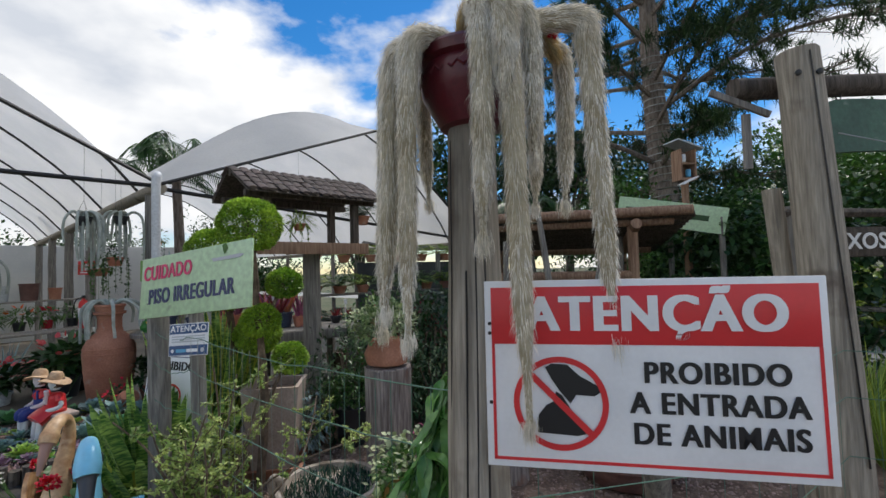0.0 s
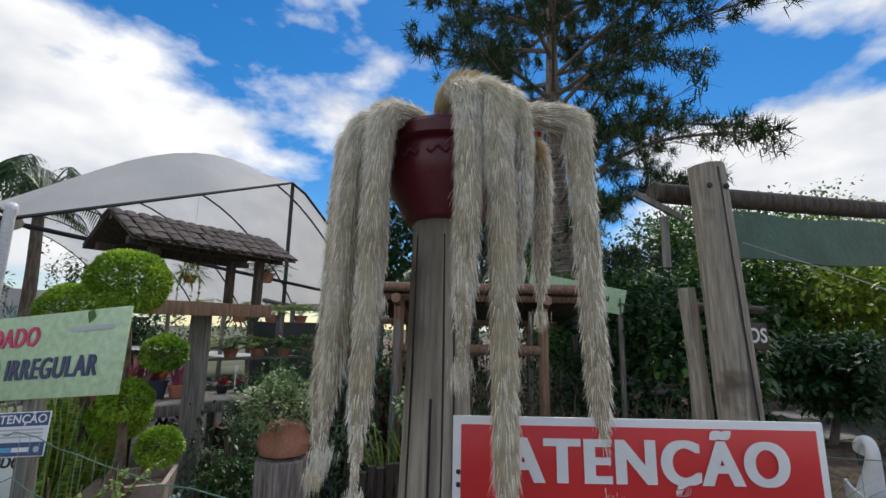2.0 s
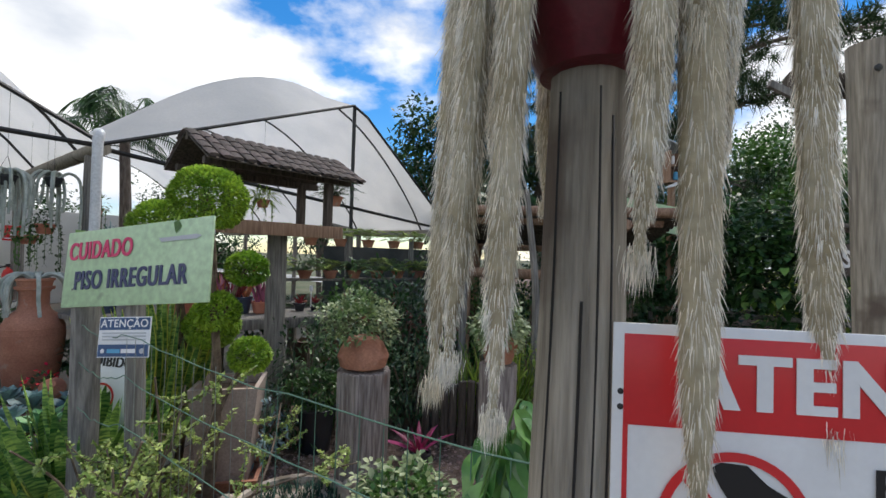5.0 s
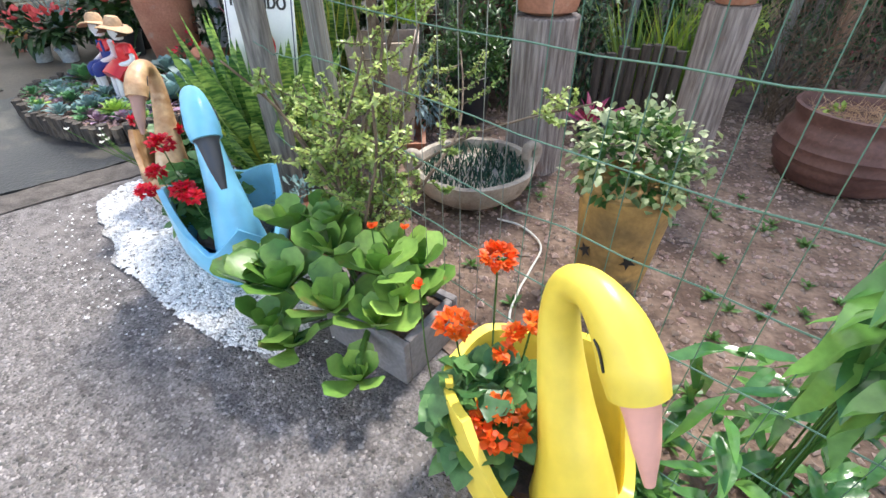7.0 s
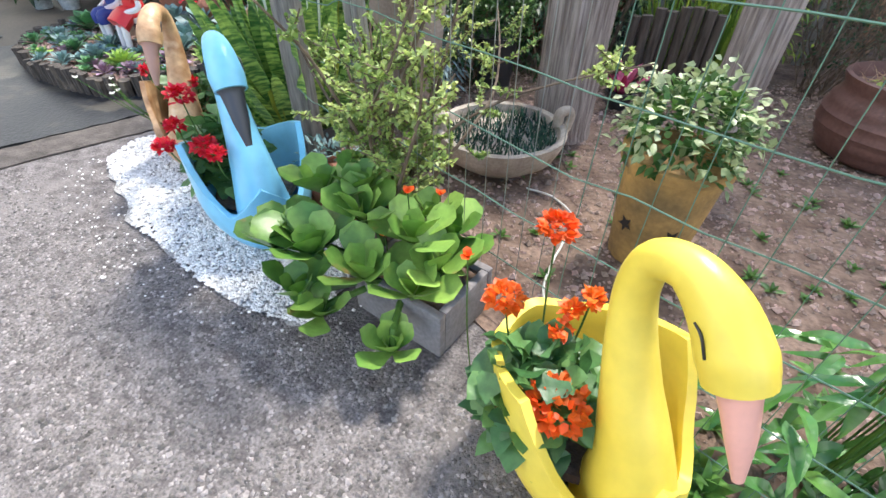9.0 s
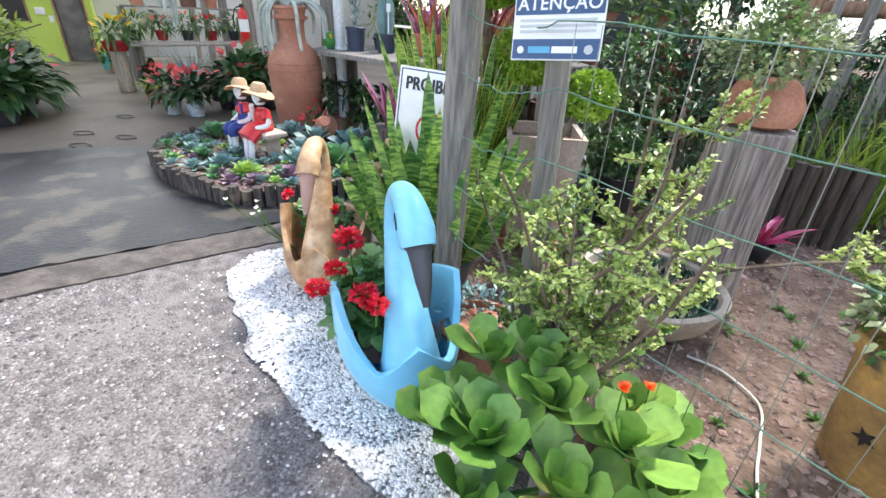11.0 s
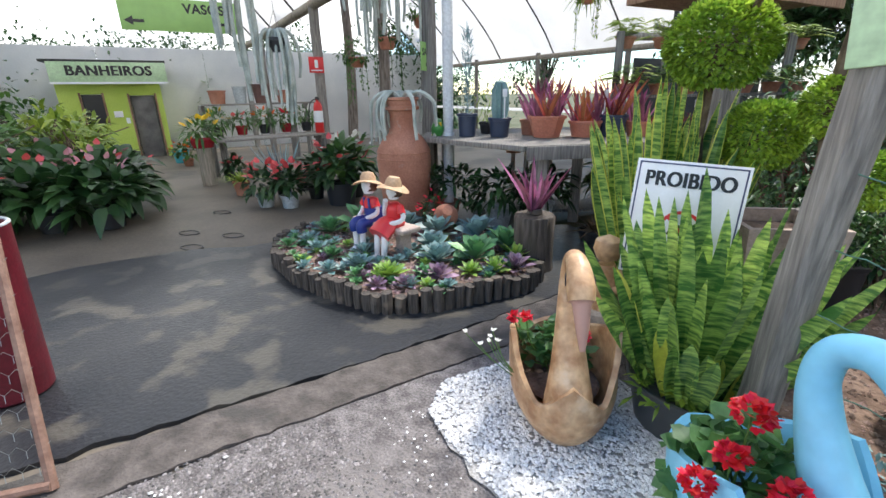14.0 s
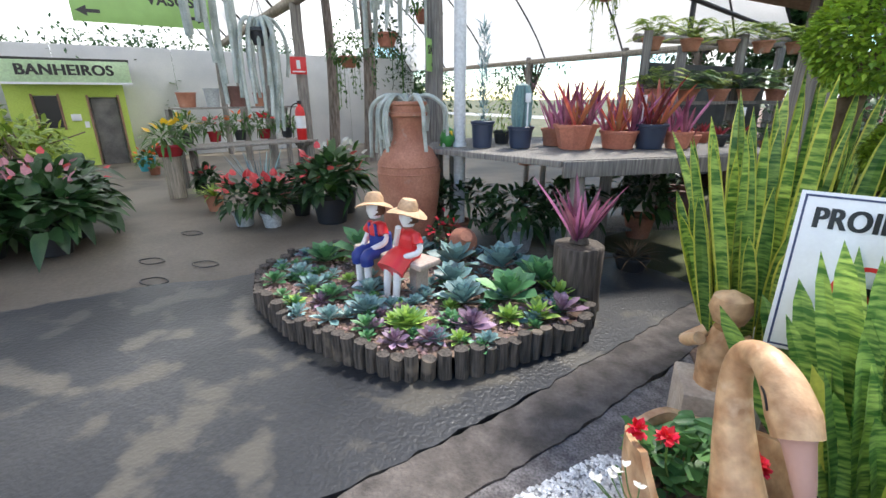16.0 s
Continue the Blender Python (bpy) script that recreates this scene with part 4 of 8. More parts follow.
# ---- swan planters ----
def swan(name, at, rz, paint, beak_mat, label, s=1.0, slim=1.0):
    """A swan-shaped planter that faces local -y: hollow body with pointed wings, arched neck, hanging beak."""
    ob = thing(name, at, rz, label, "planter", "swan planters")
    na, nv = 56, 14
    th = np.linspace(0, 2 * np.pi, na, endpoint=False)

    def rim(a):
        x = abs((math.degrees(a) + 180) % 360 - 180)     # 0 at the breast, 180 at the tail
        return np.interp(x, (0, 20, 36, 56, 84, 112, 150, 180), (0.30, 0.235, 0.195, 0.27, 0.43, 0.38, 0.31, 0.33))

    outer, inner = [], []
    for i in range(nv + 1):
        v = i / nv
        for a in th:
            z = rim(a) * v
            r = 0.085 + 0.135 * math.sin(min(1.0, z / 0.23) * math.pi / 2) ** 0.75 + 0.02 * max(0, z - 0.23)
            fwd = 0.10 * max(0.0, 1 - z / 0.26)
            fx = 1.0
            fy = 1.12 if math.cos(a) > 0 else 1.3
            x, y = r * fx * math.sin(a), -r * fy * math.cos(a) - fwd
            outer.append((x, y, z))
            k = 0.90 if i == nv else 0.87
            inner.append((x * k, y * k, max(z, 0.03) - (0.0 if i == nv else 0.002)))
    v = np.array(outer + inner) * s
    o = len(outer)
    f = [(i * na + j, i * na + (j + 1) % na, (i + 1) * na + (j + 1) % na, (i + 1) * na + j) for i in range(nv) for j in range(na)]
    f += [(o + i * na + j, o + (i + 1) * na + j, o + (i + 1) * na + (j + 1) % na, o + i * na + (j + 1) % na) for i in range(nv) for j in range(na)]
    f += [(nv * na + j, nv * na + (j + 1) % na, o + nv * na + (j + 1) % na, o + nv * na + j) for j in range(na)]
    f += [tuple(range(na - 1, -1, -1))]
    body = part("body", (v, f), paint, ob)
    path = smooth_path([(0, -0.155, 0.09), (0, -0.165, 0.20), (0, -0.130, 0.32), (0, -0.075, 0.44), (0, -0.030, 0.55), (0, -0.005, 0.65), (0, -0.020, 0.725), (0, -0.080, 0.755), (0, -0.145, 0.735), (0, -0.195, 0.690), (0, -0.222, 0.652)], 6) * s
    u = np.linspace(0, 1, len(path))
    rad = np.interp(u, np.linspace(0, 1, 11), (0.140, 0.135, 0.105, 0.080, 0.064, 0.053, 0.048, 0.050, 0.064, 0.074, 0.068)) * s * slim
    neck = part("neck", tube(path, rad, 20), paint, ob)
    bk = smooth_path([(0, -0.212, 0.668), (0, -0.232, 0.637), (0, -0.266, 0.575), (0, -0.300, 0.500)], 6) * s
    part("beak", tube(bk, np.interp(np.linspace(0, 1, len(bk)), (0, 0.15, 0.25, 0.7, 1), (0.062, 0.067, 0.050, 0.034, 0.014)) * s * slim, 16, flat=0.8), beak_mat, ob, "hanging beak in another colour")
    for sx in (-slim, slim):
        part("eye_line", tube(smooth_path([(sx * 0.0655 * s, -0.150 * s, 0.728 * s), (sx * 0.0725 * s, -0.170 * s, 0.722 * s), (sx * 0.0740 * s, -0.190 * s, 0.695 * s)]), 0.0025 * s, 5), M_BLACK, neck)
    part("soil", lathe([(0.16 * s, 0.17 * s), (0.15 * s, 0.185 * s), (0.01, 0.195 * s)], 24), M_SOIL, ob, "dark potting soil")
    return ob


def geranium(at, n, reach, heads, mat, label, petal=0.022, group="geraniums"):
    """A geranium: scalloped round leaves on stalks, with ball-shaped flower heads (x, y, z, size)."""
    ob = thing("geranium", at, 0, label, "flower", group)
    d = ball_dirs(n, -0.25)
    p = d * rng.uniform(0.45, 1, (len(d), 1)) * np.asarray(reach) + (0, 0, reach[2] * 0.45)
    part("foliage", blades(p, d + rng.normal(0, 0.5, d.shape), rng.uniform(0.04, 0.075, len(d)), rng.uniform(0.05, 0.085, len(d)), "heart", 0.2, 0.12, 4, wave=0.25), M_LEAFG, ob, "round scalloped green leaves")
    st = [tube(smooth_path([(rng.normal(0, 0.02), rng.normal(0, 0.02), 0), tuple(q * 0.6), tuple(q)], 3), 0.003, 5) for q in p[:26]]
    part("stalk_mass", join(*st), M_LEAF, ob)
    for x, y, z, s in heads:
        h = part("flower_head", (np.zeros((0, 3)), []) if s <= 0 else clump((x, y, z), (s, s, s * 0.7), int(120 * (s / 0.04)), petal, petal * 0.9, "oval", 0.0, 0.7, -0.5, 0.5, 0.05, 2), mat, ob, "ball of bright petals")
        part("flower_stalk", tube(smooth_path([(x * 0.3, y * 0.3, z * 0.2), (x * 0.8, y * 0.8, z * 0.6), (x, y, z)], 4), 0.0028, 5), M_LEAF, h)
    return ob


swan("swan_planter", (-2.68, 3.29, 0.012), 18, M_TANSWAN, M_BEAKTAN, "worn tan plaster swan planter on white gravel", 0.97, 0.70)
swan("swan_planter", (-2.06, 2.79, 0.012), 42, M_BLUESWAN, M_BEAKBLACK, "sky blue swan planter with a charcoal beak", 1.03, 0.74)
swan("swan_planter", (-0.715, 2.045, 0.0), 35, M_YELSWAN, M_BEAKPINK, "bright yellow swan planter with a salmon beak", 1.005, 0.74)
geranium((-2.74, 3.36, 0.19), 90, (0.17, 0.12, 0.16), [(0.13, -0.12, 0.24, 0.022), (-0.14, -0.1, 0.26, 0.012), (-0.08, -0.16, 0.3, 0.012)], M_PETRED, "green geranium with a few flowers in the tan swan")
geranium((-2.16, 2.80, 0.19), 170, (0.16, 0.15, 0.22), [(-0.03, -0.1, 0.42, 0.04), (-0.06, -0.14, 0.32, 0.028), (0.06, -0.17, 0.27, 0.036), (-0.12, -0.16, 0.24, 0.03), (0.12, -0.2, 0.26, 0.026)], M_PETRED, "geranium with deep red flower heads in the blue swan")
geranium((-0.835, 2.03, 0.18), 190, (0.15, 0.14, 0.19), [(0.03, -0.09, 0.20, 0.06), (-0.11, 0.11, 0.28, 0.038), (-0.02, 0.2, 0.44, 0.034), (0.08, 0.12, 0.32, 0.016), (0.04, 0.1, 0.29, 0.016), (0.02, 0.06, 0.26, 0.016)], M_PETORA, "geranium with orange flower heads in the yellow swan")

# ---- kalanchoe box and bush ----
kb = thing("cement_box", (-1.245, 2.48, 0), -24, "low grey cement planter box on the driveway's edge", "planter")
part("box_wall", join(box(-0.19, -0.15, 0, 0.19, -0.12, 0.19, 0.006), box(-0.19, 0.12, 0, 0.19, 0.15, 0.19, 0.006), box(-0.19, -0.12, 0, -0.16, 0.12, 0.19, 0.006), box(0.16, -0.12, 0, 0.19, 0.12, 0.19, 0.006)), M_GREYBOX, kb)
part("soil", box(-0.17, -0.13, 0.05, 0.17, 0.13, 0.165), M_SOIL, kb)
ka = thing("kalanchoe", (-1.30, 2.48, 0.165), 0, "flapjack succulent with broad round green leaves, reddish rims", "succulent")
for x, y, z, s in ((-0.30, -0.08, 0.08, 0.21), (-0.10, -0.14, 0.07, 0.19), (0.07, -0.17, 0.06, 0.17), (-0.16, 0.04, 0.16, 0.20), (0.03, -0.02, 0.15, 0.19), (0.13, -0.08, 0.10, 0.17), (0.14, 0.1, 0.10, 0.15), (0.05, 0.13, 0.13, 0.15), (-0.38, 0.04, 0.05, 0.19), (0.04, -0.30, -0.06, 0.14), (-0.2, 0.15, 0.2, 0.16), (0.18, 0.0, 0.06, 0.14), (-0.22, -0.24, -0.03, 0.14), (-0.46, -0.06, 0.06, 0.18), (-0.36, 0.16, 0.16, 0.18), (-0.30, -0.2, 0.0, 0.16)):
    r_ = part("stalk", tube([(x * 0.5, y * 0.5, 0), (x * 0.9, y * 0.9, max(z * 0.6, 0.004)), (x, y, z + 0.01)], 0.012, 6), M_LEAF, ka)
    each("leaf", rosette((x, y, z), 10, s * 0.98, s * 0.70, "paddle", 0.78, -0.12, 0.22, 7), 10, M_KAL, r_)



def shrub(name, at, label, height, spread, stems, leaf_n, leaf, mat, stem_r=0.009, shape="oval", fork=5, group="", lean=0.6, twig=M_TWIG, cat="shrub", droop=0.1, seg=2):
    """Upright branching stems with small leaves all along them."""
    ob = thing(name, at, 0, label, cat, group)
    tubes, lp, ld = [], [], []
    for i_ in range(stems):
        a = i_ * 2.4 + rng.uniform(0, 0.6)
        q = np.array((rng.normal(0, spread * 0.12), rng.normal(0, spread * 0.12), 0))
        d = np.array((math.cos(a) * lean * rng.uniform(0.2, 1), math.sin(a) * lean * rng.uniform(0.2, 1), 1.0))
        L = height * rng.uniform(0.65, 1.05)
        pts = [q]
        for k in range(5):
            d = unit(d + rng.normal(0, 0.18, 3) + (0, 0, 0.05))
            q = q + d * L / 5
            pts.append(q)
        pts = smooth_path(pts, 3)
        tubes.append(tube(pts, np.linspace(stem_r, stem_r * 0.35, len(pts)), 6, 0.05))
        for _ in range(fork):
            i = rng.integers(3, len(pts) - 1)
            e = unit(rng.normal(0, 1, 3) * (1, 1, 0.5) + (0, 0, 0.35)) * spread * rng.uniform(0.25, 0.65)
            tw = smooth_path([pts[i], pts[i] + e * 0.5 + rng.normal(0, 0.01, 3), pts[i] + e + (0, 0, 0.03)], 4)
            tubes.append(tube(tw, np.linspace(stem_r * 0.45, stem_r * 0.2, len(tw)), 5))
            m_ = max(3, leaf_n // (stems * fork))
            j = rng.uniform(1, len(tw) - 1.01, m_)
            jj = j.astype(int)
            lp.append(tw[jj] + (tw[jj + 1] - tw[jj]) * (j - jj)[:, None])
            ld.append(rng.normal(0, 1, (m_, 3)) + (0, 0, 0.35))
    part("twig_mass", join(*tubes), twig, ob)
    lp, ld = np.concatenate(lp), np.concatenate(ld)
    part("foliage", blades(lp, ld, leaf * rng.uniform(0.7, 1.3, len(lp)), leaf * 0.72 * rng.uniform(0.7, 1.3, len(lp)), shape, droop, 0.15, seg), mat, ob)
    return ob


shrub("elephant_bush", (-1.47, 2.77, 0.0), "elephant bush with small round pale leaves, brown stems", 1.24, 0.30, 16, 13000, 0.0205, M_SPEK, 0.010, "oval", 14, lean=0.36)

# ---- potted garden behind the fence ----
def potted(name, at, label, pot_geo, pot_mat, leaves, mat, cat="potted plant", group="", pot_label="", rz=0):
    ob = thing(name, at, rz, label, cat, group)
    part("pot", pot_geo, pot_mat, ob, pot_label)
    for i, g in enumerate(leaves):
        part("foliage", g, mat[i] if isinstance(mat, (list, tuple)) else mat, ob)
    return ob


yp = potted("ochre_pot", (-0.43, 3.0, 0), "ochre mossy clay pot with pale variegated shrub", lathe(pot_profile(0.14, 0.185, 0.47, 0.02, 0.05), 32, 0.02), M_YPOT,
            [clump((0, 0, 0.58), (0.24, 0.24, 0.18), 520, 0.036, 0.026, "oval", 0.2, 0.9, -0.5), clump((0, 0, 0.55), (0.2, 0.2, 0.16), 620, 0.040, 0.028, "oval", 0.2, 0.8, -0.5)], [M_LEAFV, M_LEAF])
# Flat black stars paint the dark inside of star-shaped holes; the wall stays whole.
for a in (-140, -80, -20, 60):
    part("star_shade", moved(outline([(0.035 * (1 if k % 2 else 0.42) * math.cos(k * math.pi / 5 + 0.3), 0.035 * (1 if k % 2 else 0.42) * math.sin(k * math.pi / 5 + 0.3)) for k in range(10)], -0.168), pose(0, 0, 0.19, 0, 0, a + 90) @ pose(0, 0, 0, -5)), M_BLACK, yp, "flat black star for a hole's shaded inside", smooth=False)
sb = thing("stone_bowl", (-1.13, 3.64, 0), 20, "round cast stone bowl with ring handles and dark grass", "planter")
part("bowl", lathe([(0.16, 0), (0.22, 0.01), (0.30, 0.07), (0.335, 0.15), (0.345, 0.195), (0.33, 0.205), (0.31, 0.195), (0.30, 0.15), (0.01, 0.15)], 36, 0.012), M_STONEPOT, sb)
for a in (0, 180):
    part("handle", moved(tube(smooth_path([(0.32, 0, 0.10), (0.36, 0, 0.20), (0.355, 0, 0.265), (0.31, 0, 0.255), (0.305, 0, 0.19)], 5), 0.028, 10), pose(0, 0, 0, 0, 0, a)), M_STONEPOT, sb, "rounded ring handle")
p = np.c_[rng.uniform(-0.29, 0.29, (900, 2)), np.full(900, 0.15)]
p = p[np.hypot(p[:, 0], p[:, 1]) < 0.29]
part("grass", blades(p, rng.normal(0, 0.35, p.shape) + (0, 0, 1), rng.uniform(0.05, 0.10, len(p)), 0.010, "strap", 0.3, 0.2, 3), leafy("dark_mondo_grass", (0.015, 0.05, 0.03), (0.04, 0.10, 0.06), 0.7, 0.1), sb)
pl = thing("tall_planter", (-1.81, 4.27, 0), 14, "tall tapered square cement planter with dry soil", "planter")


def frustum(b, t, h, wall=0.03):
    o = [(-1, -1), (1, -1), (1, 1), (-1, 1)]
    v = [(x * b, y * b, 0) for x, y in o] + [(x * t, y * t, h) for x, y in o] + [(x * (t - wall), y * (t - wall), h) for x, y in o] + [(x * (t - wall), y * (t - wall), h - 0.07) for x, y in o]
    f = [(3, 2, 1, 0)] + [(k + i, k + (i + 1) % 4, k + 4 + (i + 1) % 4, k + 4 + i) for k in (0, 4, 8) for i in range(4)] + [(12, 13, 14, 15)]
    return np.array(v), f


part("body", frustum(0.15, 0.22, 0.70), M_PLANTER, pl, smooth=False)
part("soil", box(-0.18, -0.18, 0.61, 0.18, 0.18, 0.635), M_SOIL, pl)
part("saucer", moved(frustum(0.21, 0.24, 0.08), Matrix.Translation((0, 0, 0.0))), M_TERRA, pl, smooth=False)


def stump(at, r, h, label, mat=M_STUMP, lean=(0, 0)):
    ob = thing("tree_stump", at, rng.uniform(0, 360), label, "stump", "tree stumps", tilt=lean)
    part("trunk", lathe([(r * 1.08, 0), (r * 1.02, 0.05), (r, h * 0.5), (r * 1.02, h - 0.01), (r * 0.97, h), (r * 0.3, h + 0.004), (0.004, h + 0.004)], 36, 0.05, 17, 0.018), mat, ob)
    return ob


stump((-0.82, 4.08, 0), 0.175, 0.87, "grey fluted tree stump carrying a clay pot")
stump((0.10, 4.16, 0), 0.125, 0.92, "grey weathered tree stump carrying a clay pot")
potted("clay_jug_pot", (-0.82, 4.08, 0.874), "broken clay pot with bushy small-leaved plant", lathe([(0.10, 0), (0.15, 0.02), (0.17, 0.09), (0.13, 0.18), (0.10, 0.21), (0.09, 0.20), (0.01, 0.19)], 28, 0.03), M_TERRA,
       [clump((-0.03, 0, 0.32), (0.24, 0.22, 0.17), 1500, 0.03, 0.022, "oval", 0.1, 0.8, -0.7)], M_LEAFV)
potted("clay_pot", (0.10, 4.16, 0.924), "brown clay pot with trailing greenery on a stump", lathe(pot_profile(0.09, 0.14, 0.16), 28), M_TERRA,
       [clump((0, 0, 0.24), (0.2, 0.2, 0.16), 800, 0.05, 0.03, "lance", 0.3, 0.8, -0.7)], M_LEAFV)
potted("black_pot", (-1.33, 4.78, 0), "black pot with a green rim and dwarf shrub", lathe(pot_profile(0.12, 0.155, 0.36), 28), M_POTBLACK,
       [clump((0, 0, 0.47), (0.24, 0.24, 0.19), 1300, 0.035, 0.02, "oval", 0.1, 0.8, -0.5)], M_LEAF)
br = thing("barrel_pot", (0.95, 4.2, 0), 0, "large dark brown ribbed barrel pot with dry straw", "planter")
part("barrel", lathe([(0.24, 0), (0.30, 0.03)] + [(0.30 + 0.06 * math.sin(k * math.pi) + (0.008 if i % 3 == 0 else 0), 0.03 + 0.36 * k) for i, k in enumerate(np.linspace(0.05, 0.95, 16))] + [(0.33, 0.40), (0.335, 0.43), (0.315, 0.435), (0.30, 0.40), (0.29, 0.36), (0.01, 0.365)], 40), M_RUSTPOT, br)
part("straw", hairs(np.c_[rng.uniform(-0.2, 0.2, (500, 2)), np.full(500, 0.37)], rng.normal(0, 1, (500, 3)) + (0, 0, 0.2), 0.12, 0.003), M_STRAW, br, "dry straw")
part("sprig", clump((-0.22, -0.1, 0.42), (0.06, 0.06, 0.04), 24, 0.04, 0.03), M_LEAFY, br)
for k, x in enumerate(np.linspace(-0.42, 0.12, 8)):
    h = rng.uniform(0.48, 0.6)
    solo("palisade_log", tube([(x, 4.95 + rng.normal(0, 0.01), 0), (x, 4.95, h * 0.5), (x, 4.95, h)], 0.036, 10, 0.08), M_DARKWOOD, "dark upright log of a low palisade", "log", "palisade logs")
potted("bromeliad", (-0.45, 4.55, 0), "magenta-leaved cordyline growing in the soil", lathe(pot_profile(0.06, 0.09, 0.12), 20), M_POTBLACK, [rosette((0, 0, 0.1), 16, 0.42, 0.05, "strap", 0.6, 0.25, 0.3, 6)], leafy("magenta_leaf", (0.30, 0.02, 0.09), (0.55, 0.08, 0.20)))

# trailing vine on the big post
vn = thing("climbing_vine", (-0.14, 2.02, 0), 0, "glossy long-leaved vine hanging on the wire fence", "climber")
vt, vp, vd, vl = [], [], [], []
for i in range(15):
    x, y = rng.uniform(-0.06, 0.13), rng.uniform(-0.06, 0.08)
    h = rng.uniform(0.95, 1.36)
    pts = smooth_path([(x * 0.6 + 0.05, y + 0.10, 0), (x * 0.8, y + 0.05, h * 0.5), (x, y, h), (x - 0.06, y - 0.08, h * 0.95), (x - 0.10, y - 0.12, h * 0.78), (x - 0.09, y - 0.13, h * 0.6)], 6)
    vt.append(tube(pts, 0.0028, 5))
    for q in pts[rng.integers(8, len(pts), 12)]:
        vp.append(q)
        vd.append((rng.normal(-0.25, 0.5), rng.normal(-0.3, 0.4), rng.normal(-0.75, 0.35)))
        vl.append(rng.uniform(0.065, 0.125))
for _ in range(130):
    vp.append((rng.uniform(-0.20, 0.45), rng.uniform(-0.14, 0.3), rng.uniform(0.04, 0.42)))
    vd.append((rng.normal(-0.6, 0.6), rng.normal(-0.3, 0.5), rng.normal(0.05, 0.35)))
    vl.append(rng.uniform(0.10, 0.17))
vl = np.array(vl)
part("twig_mass", join(*vt), M_LEAF, vn)
each("leaf", blades(vp, vd, vl, vl * np.where(np.arange(len(vl)) < 180, 0.42, 0.24) * rng.uniform(0.85, 1.15, len(vl)), "lance", 0.35, 0.35, 8, wave=0.35), len(vp), M_VINE, vn, "long pointed glossy leaf")

# ---- notices on the fence ----
m, W, Hh = board_frame((-2.10, 3.17, 1.70), (-1.25, 2.87, 1.785), (-2.06, 3.11, 1.355))
cs = thing("caution_sign", (0, 0, 0), 0, "pale green caution sign with magenta and navy letters", "sign")
cs.matrix_world = m
part("board", box(0, 0, 0, W, 0.012, Hh, 0.003), M_SIGNGREEN, cs)
part("line_of_text", moved(letters("CUIDADO", 0.115, 0.010, 0.001, xscale=0.74, fat=0.026, track=1.1), pose(W * 0.265, -0.003, Hh * 0.72)), M_MAGENTA, cs, "magenta capital letters")
part("line_of_text", moved(letters("PISO IRREGULAR", 0.12, 0.010, 0.001, xscale=0.72, fat=0.026, track=1.1), pose(W * 0.48, -0.003, Hh * 0.33)), M_NAVY, cs, "navy capital letters")
part("emblem", moved(outline([(-0.1, -0.012), (0.1, -0.012), (0.13, 0.0), (0.1, 0.008), (-0.12, 0.006)], -0.003), Matrix.Translation((W * 0.8, 0, Hh * 0.78))), M_GREYPRINT, cs, "grey shop mark", smooth=False)
part("emblem", moved(outline([(0, 0), (0.03, 0.03), (0.01, 0.06), (-0.02, 0.05), (-0.01, 0.02)], -0.003), Matrix.Translation((W * 0.78, 0, Hh * 0.83))), M_LEAF, cs, "green leaf mark", smooth=False)
m, W, Hh = board_frame((-1.79, 3.0, 1.335), (-1.54, 2.965, 1.352), (-1.775, 2.975, 1.165))
ip = thing("camera_notice", (0, 0, 0), 0, "small navy and white surveillance notice on a post", "sign")
ip.matrix_world = m
part("plate", box(0, 0, 0, W, 0.004, Hh, 0.001), M_WHITE, ip)
part("band", box(0.004, -0.0015, Hh * 0.68, W - 0.004, 0, Hh - 0.004), M_BLUEINFO, ip, "navy header band")
part("band", box(0.004, -0.0015, 0.004, W - 0.004, 0, Hh * 0.32), M_BLUEINFO, ip, "navy footer band")
part("heading", moved(letters("ATENÇÃO", 0.047, 0.015, 0.0004), pose(W / 2, -0.0025, Hh * 0.83)), M_WHITE, ip)
for z in (0.60, 0.52, 0.44):
    part("text_bar", box(W * 0.08, -0.0015, Hh * z - 0.004, W * 0.92, 0, Hh * z + 0.003), M_GREYPRINT, ip)
part("mark", box(W * 0.2, -0.003, Hh * 0.11, W * 0.45, -0.0015, Hh * 0.21), M_CYAN, ip)
part("mark", box(W * 0.47, -0.003, Hh * 0.11, W * 0.75, -0.0015, Hh * 0.21), M_WHITE, ip)
part("mark", moved(disc(0.012, -0.0025, 16), Matrix.Translation((W * 0.87, 0, Hh * 0.16))), M_GREYPRINT, ip, smooth=False)
part("mark", moved(disc(0.010, -0.0025, 16), Matrix.Translation((W * 0.11, 0, Hh * 0.16))), M_WHITE, ip, smooth=False)
m, W, Hh = board_frame((-2.483, 3.728, 1.044), (-2.07, 3.70, 1.024), (-2.51, 3.655, 0.56))
ps = thing("prohibition_sign", (0, 0, 0), 0, "white framed prohibition sign behind the snake plants", "sign")
ps.matrix_world = m
part("plate", box(0, 0, 0, W, 0.006, Hh, 0.001), M_WHITE, ps)
for q in ((0.01, 0.01, 0.016, Hh - 0.01), (W - 0.016, 0.01, W - 0.01, Hh - 0.01), (0.016, 0.01, W - 0.016, 0.016), (0.016, Hh - 0.016, W - 0.016, Hh - 0.01)):
    part("frame_line", box(q[0], -0.0012, q[1], q[2], 0, q[3]), M_NAVY, ps)
part("heading", moved(letters("PROIBIDO", 0.085, 0.012, 0.0005, xscale=0.82, fat=0.03), pose(W / 2, -0.002, Hh * 0.84)), M_BLACK, ps)
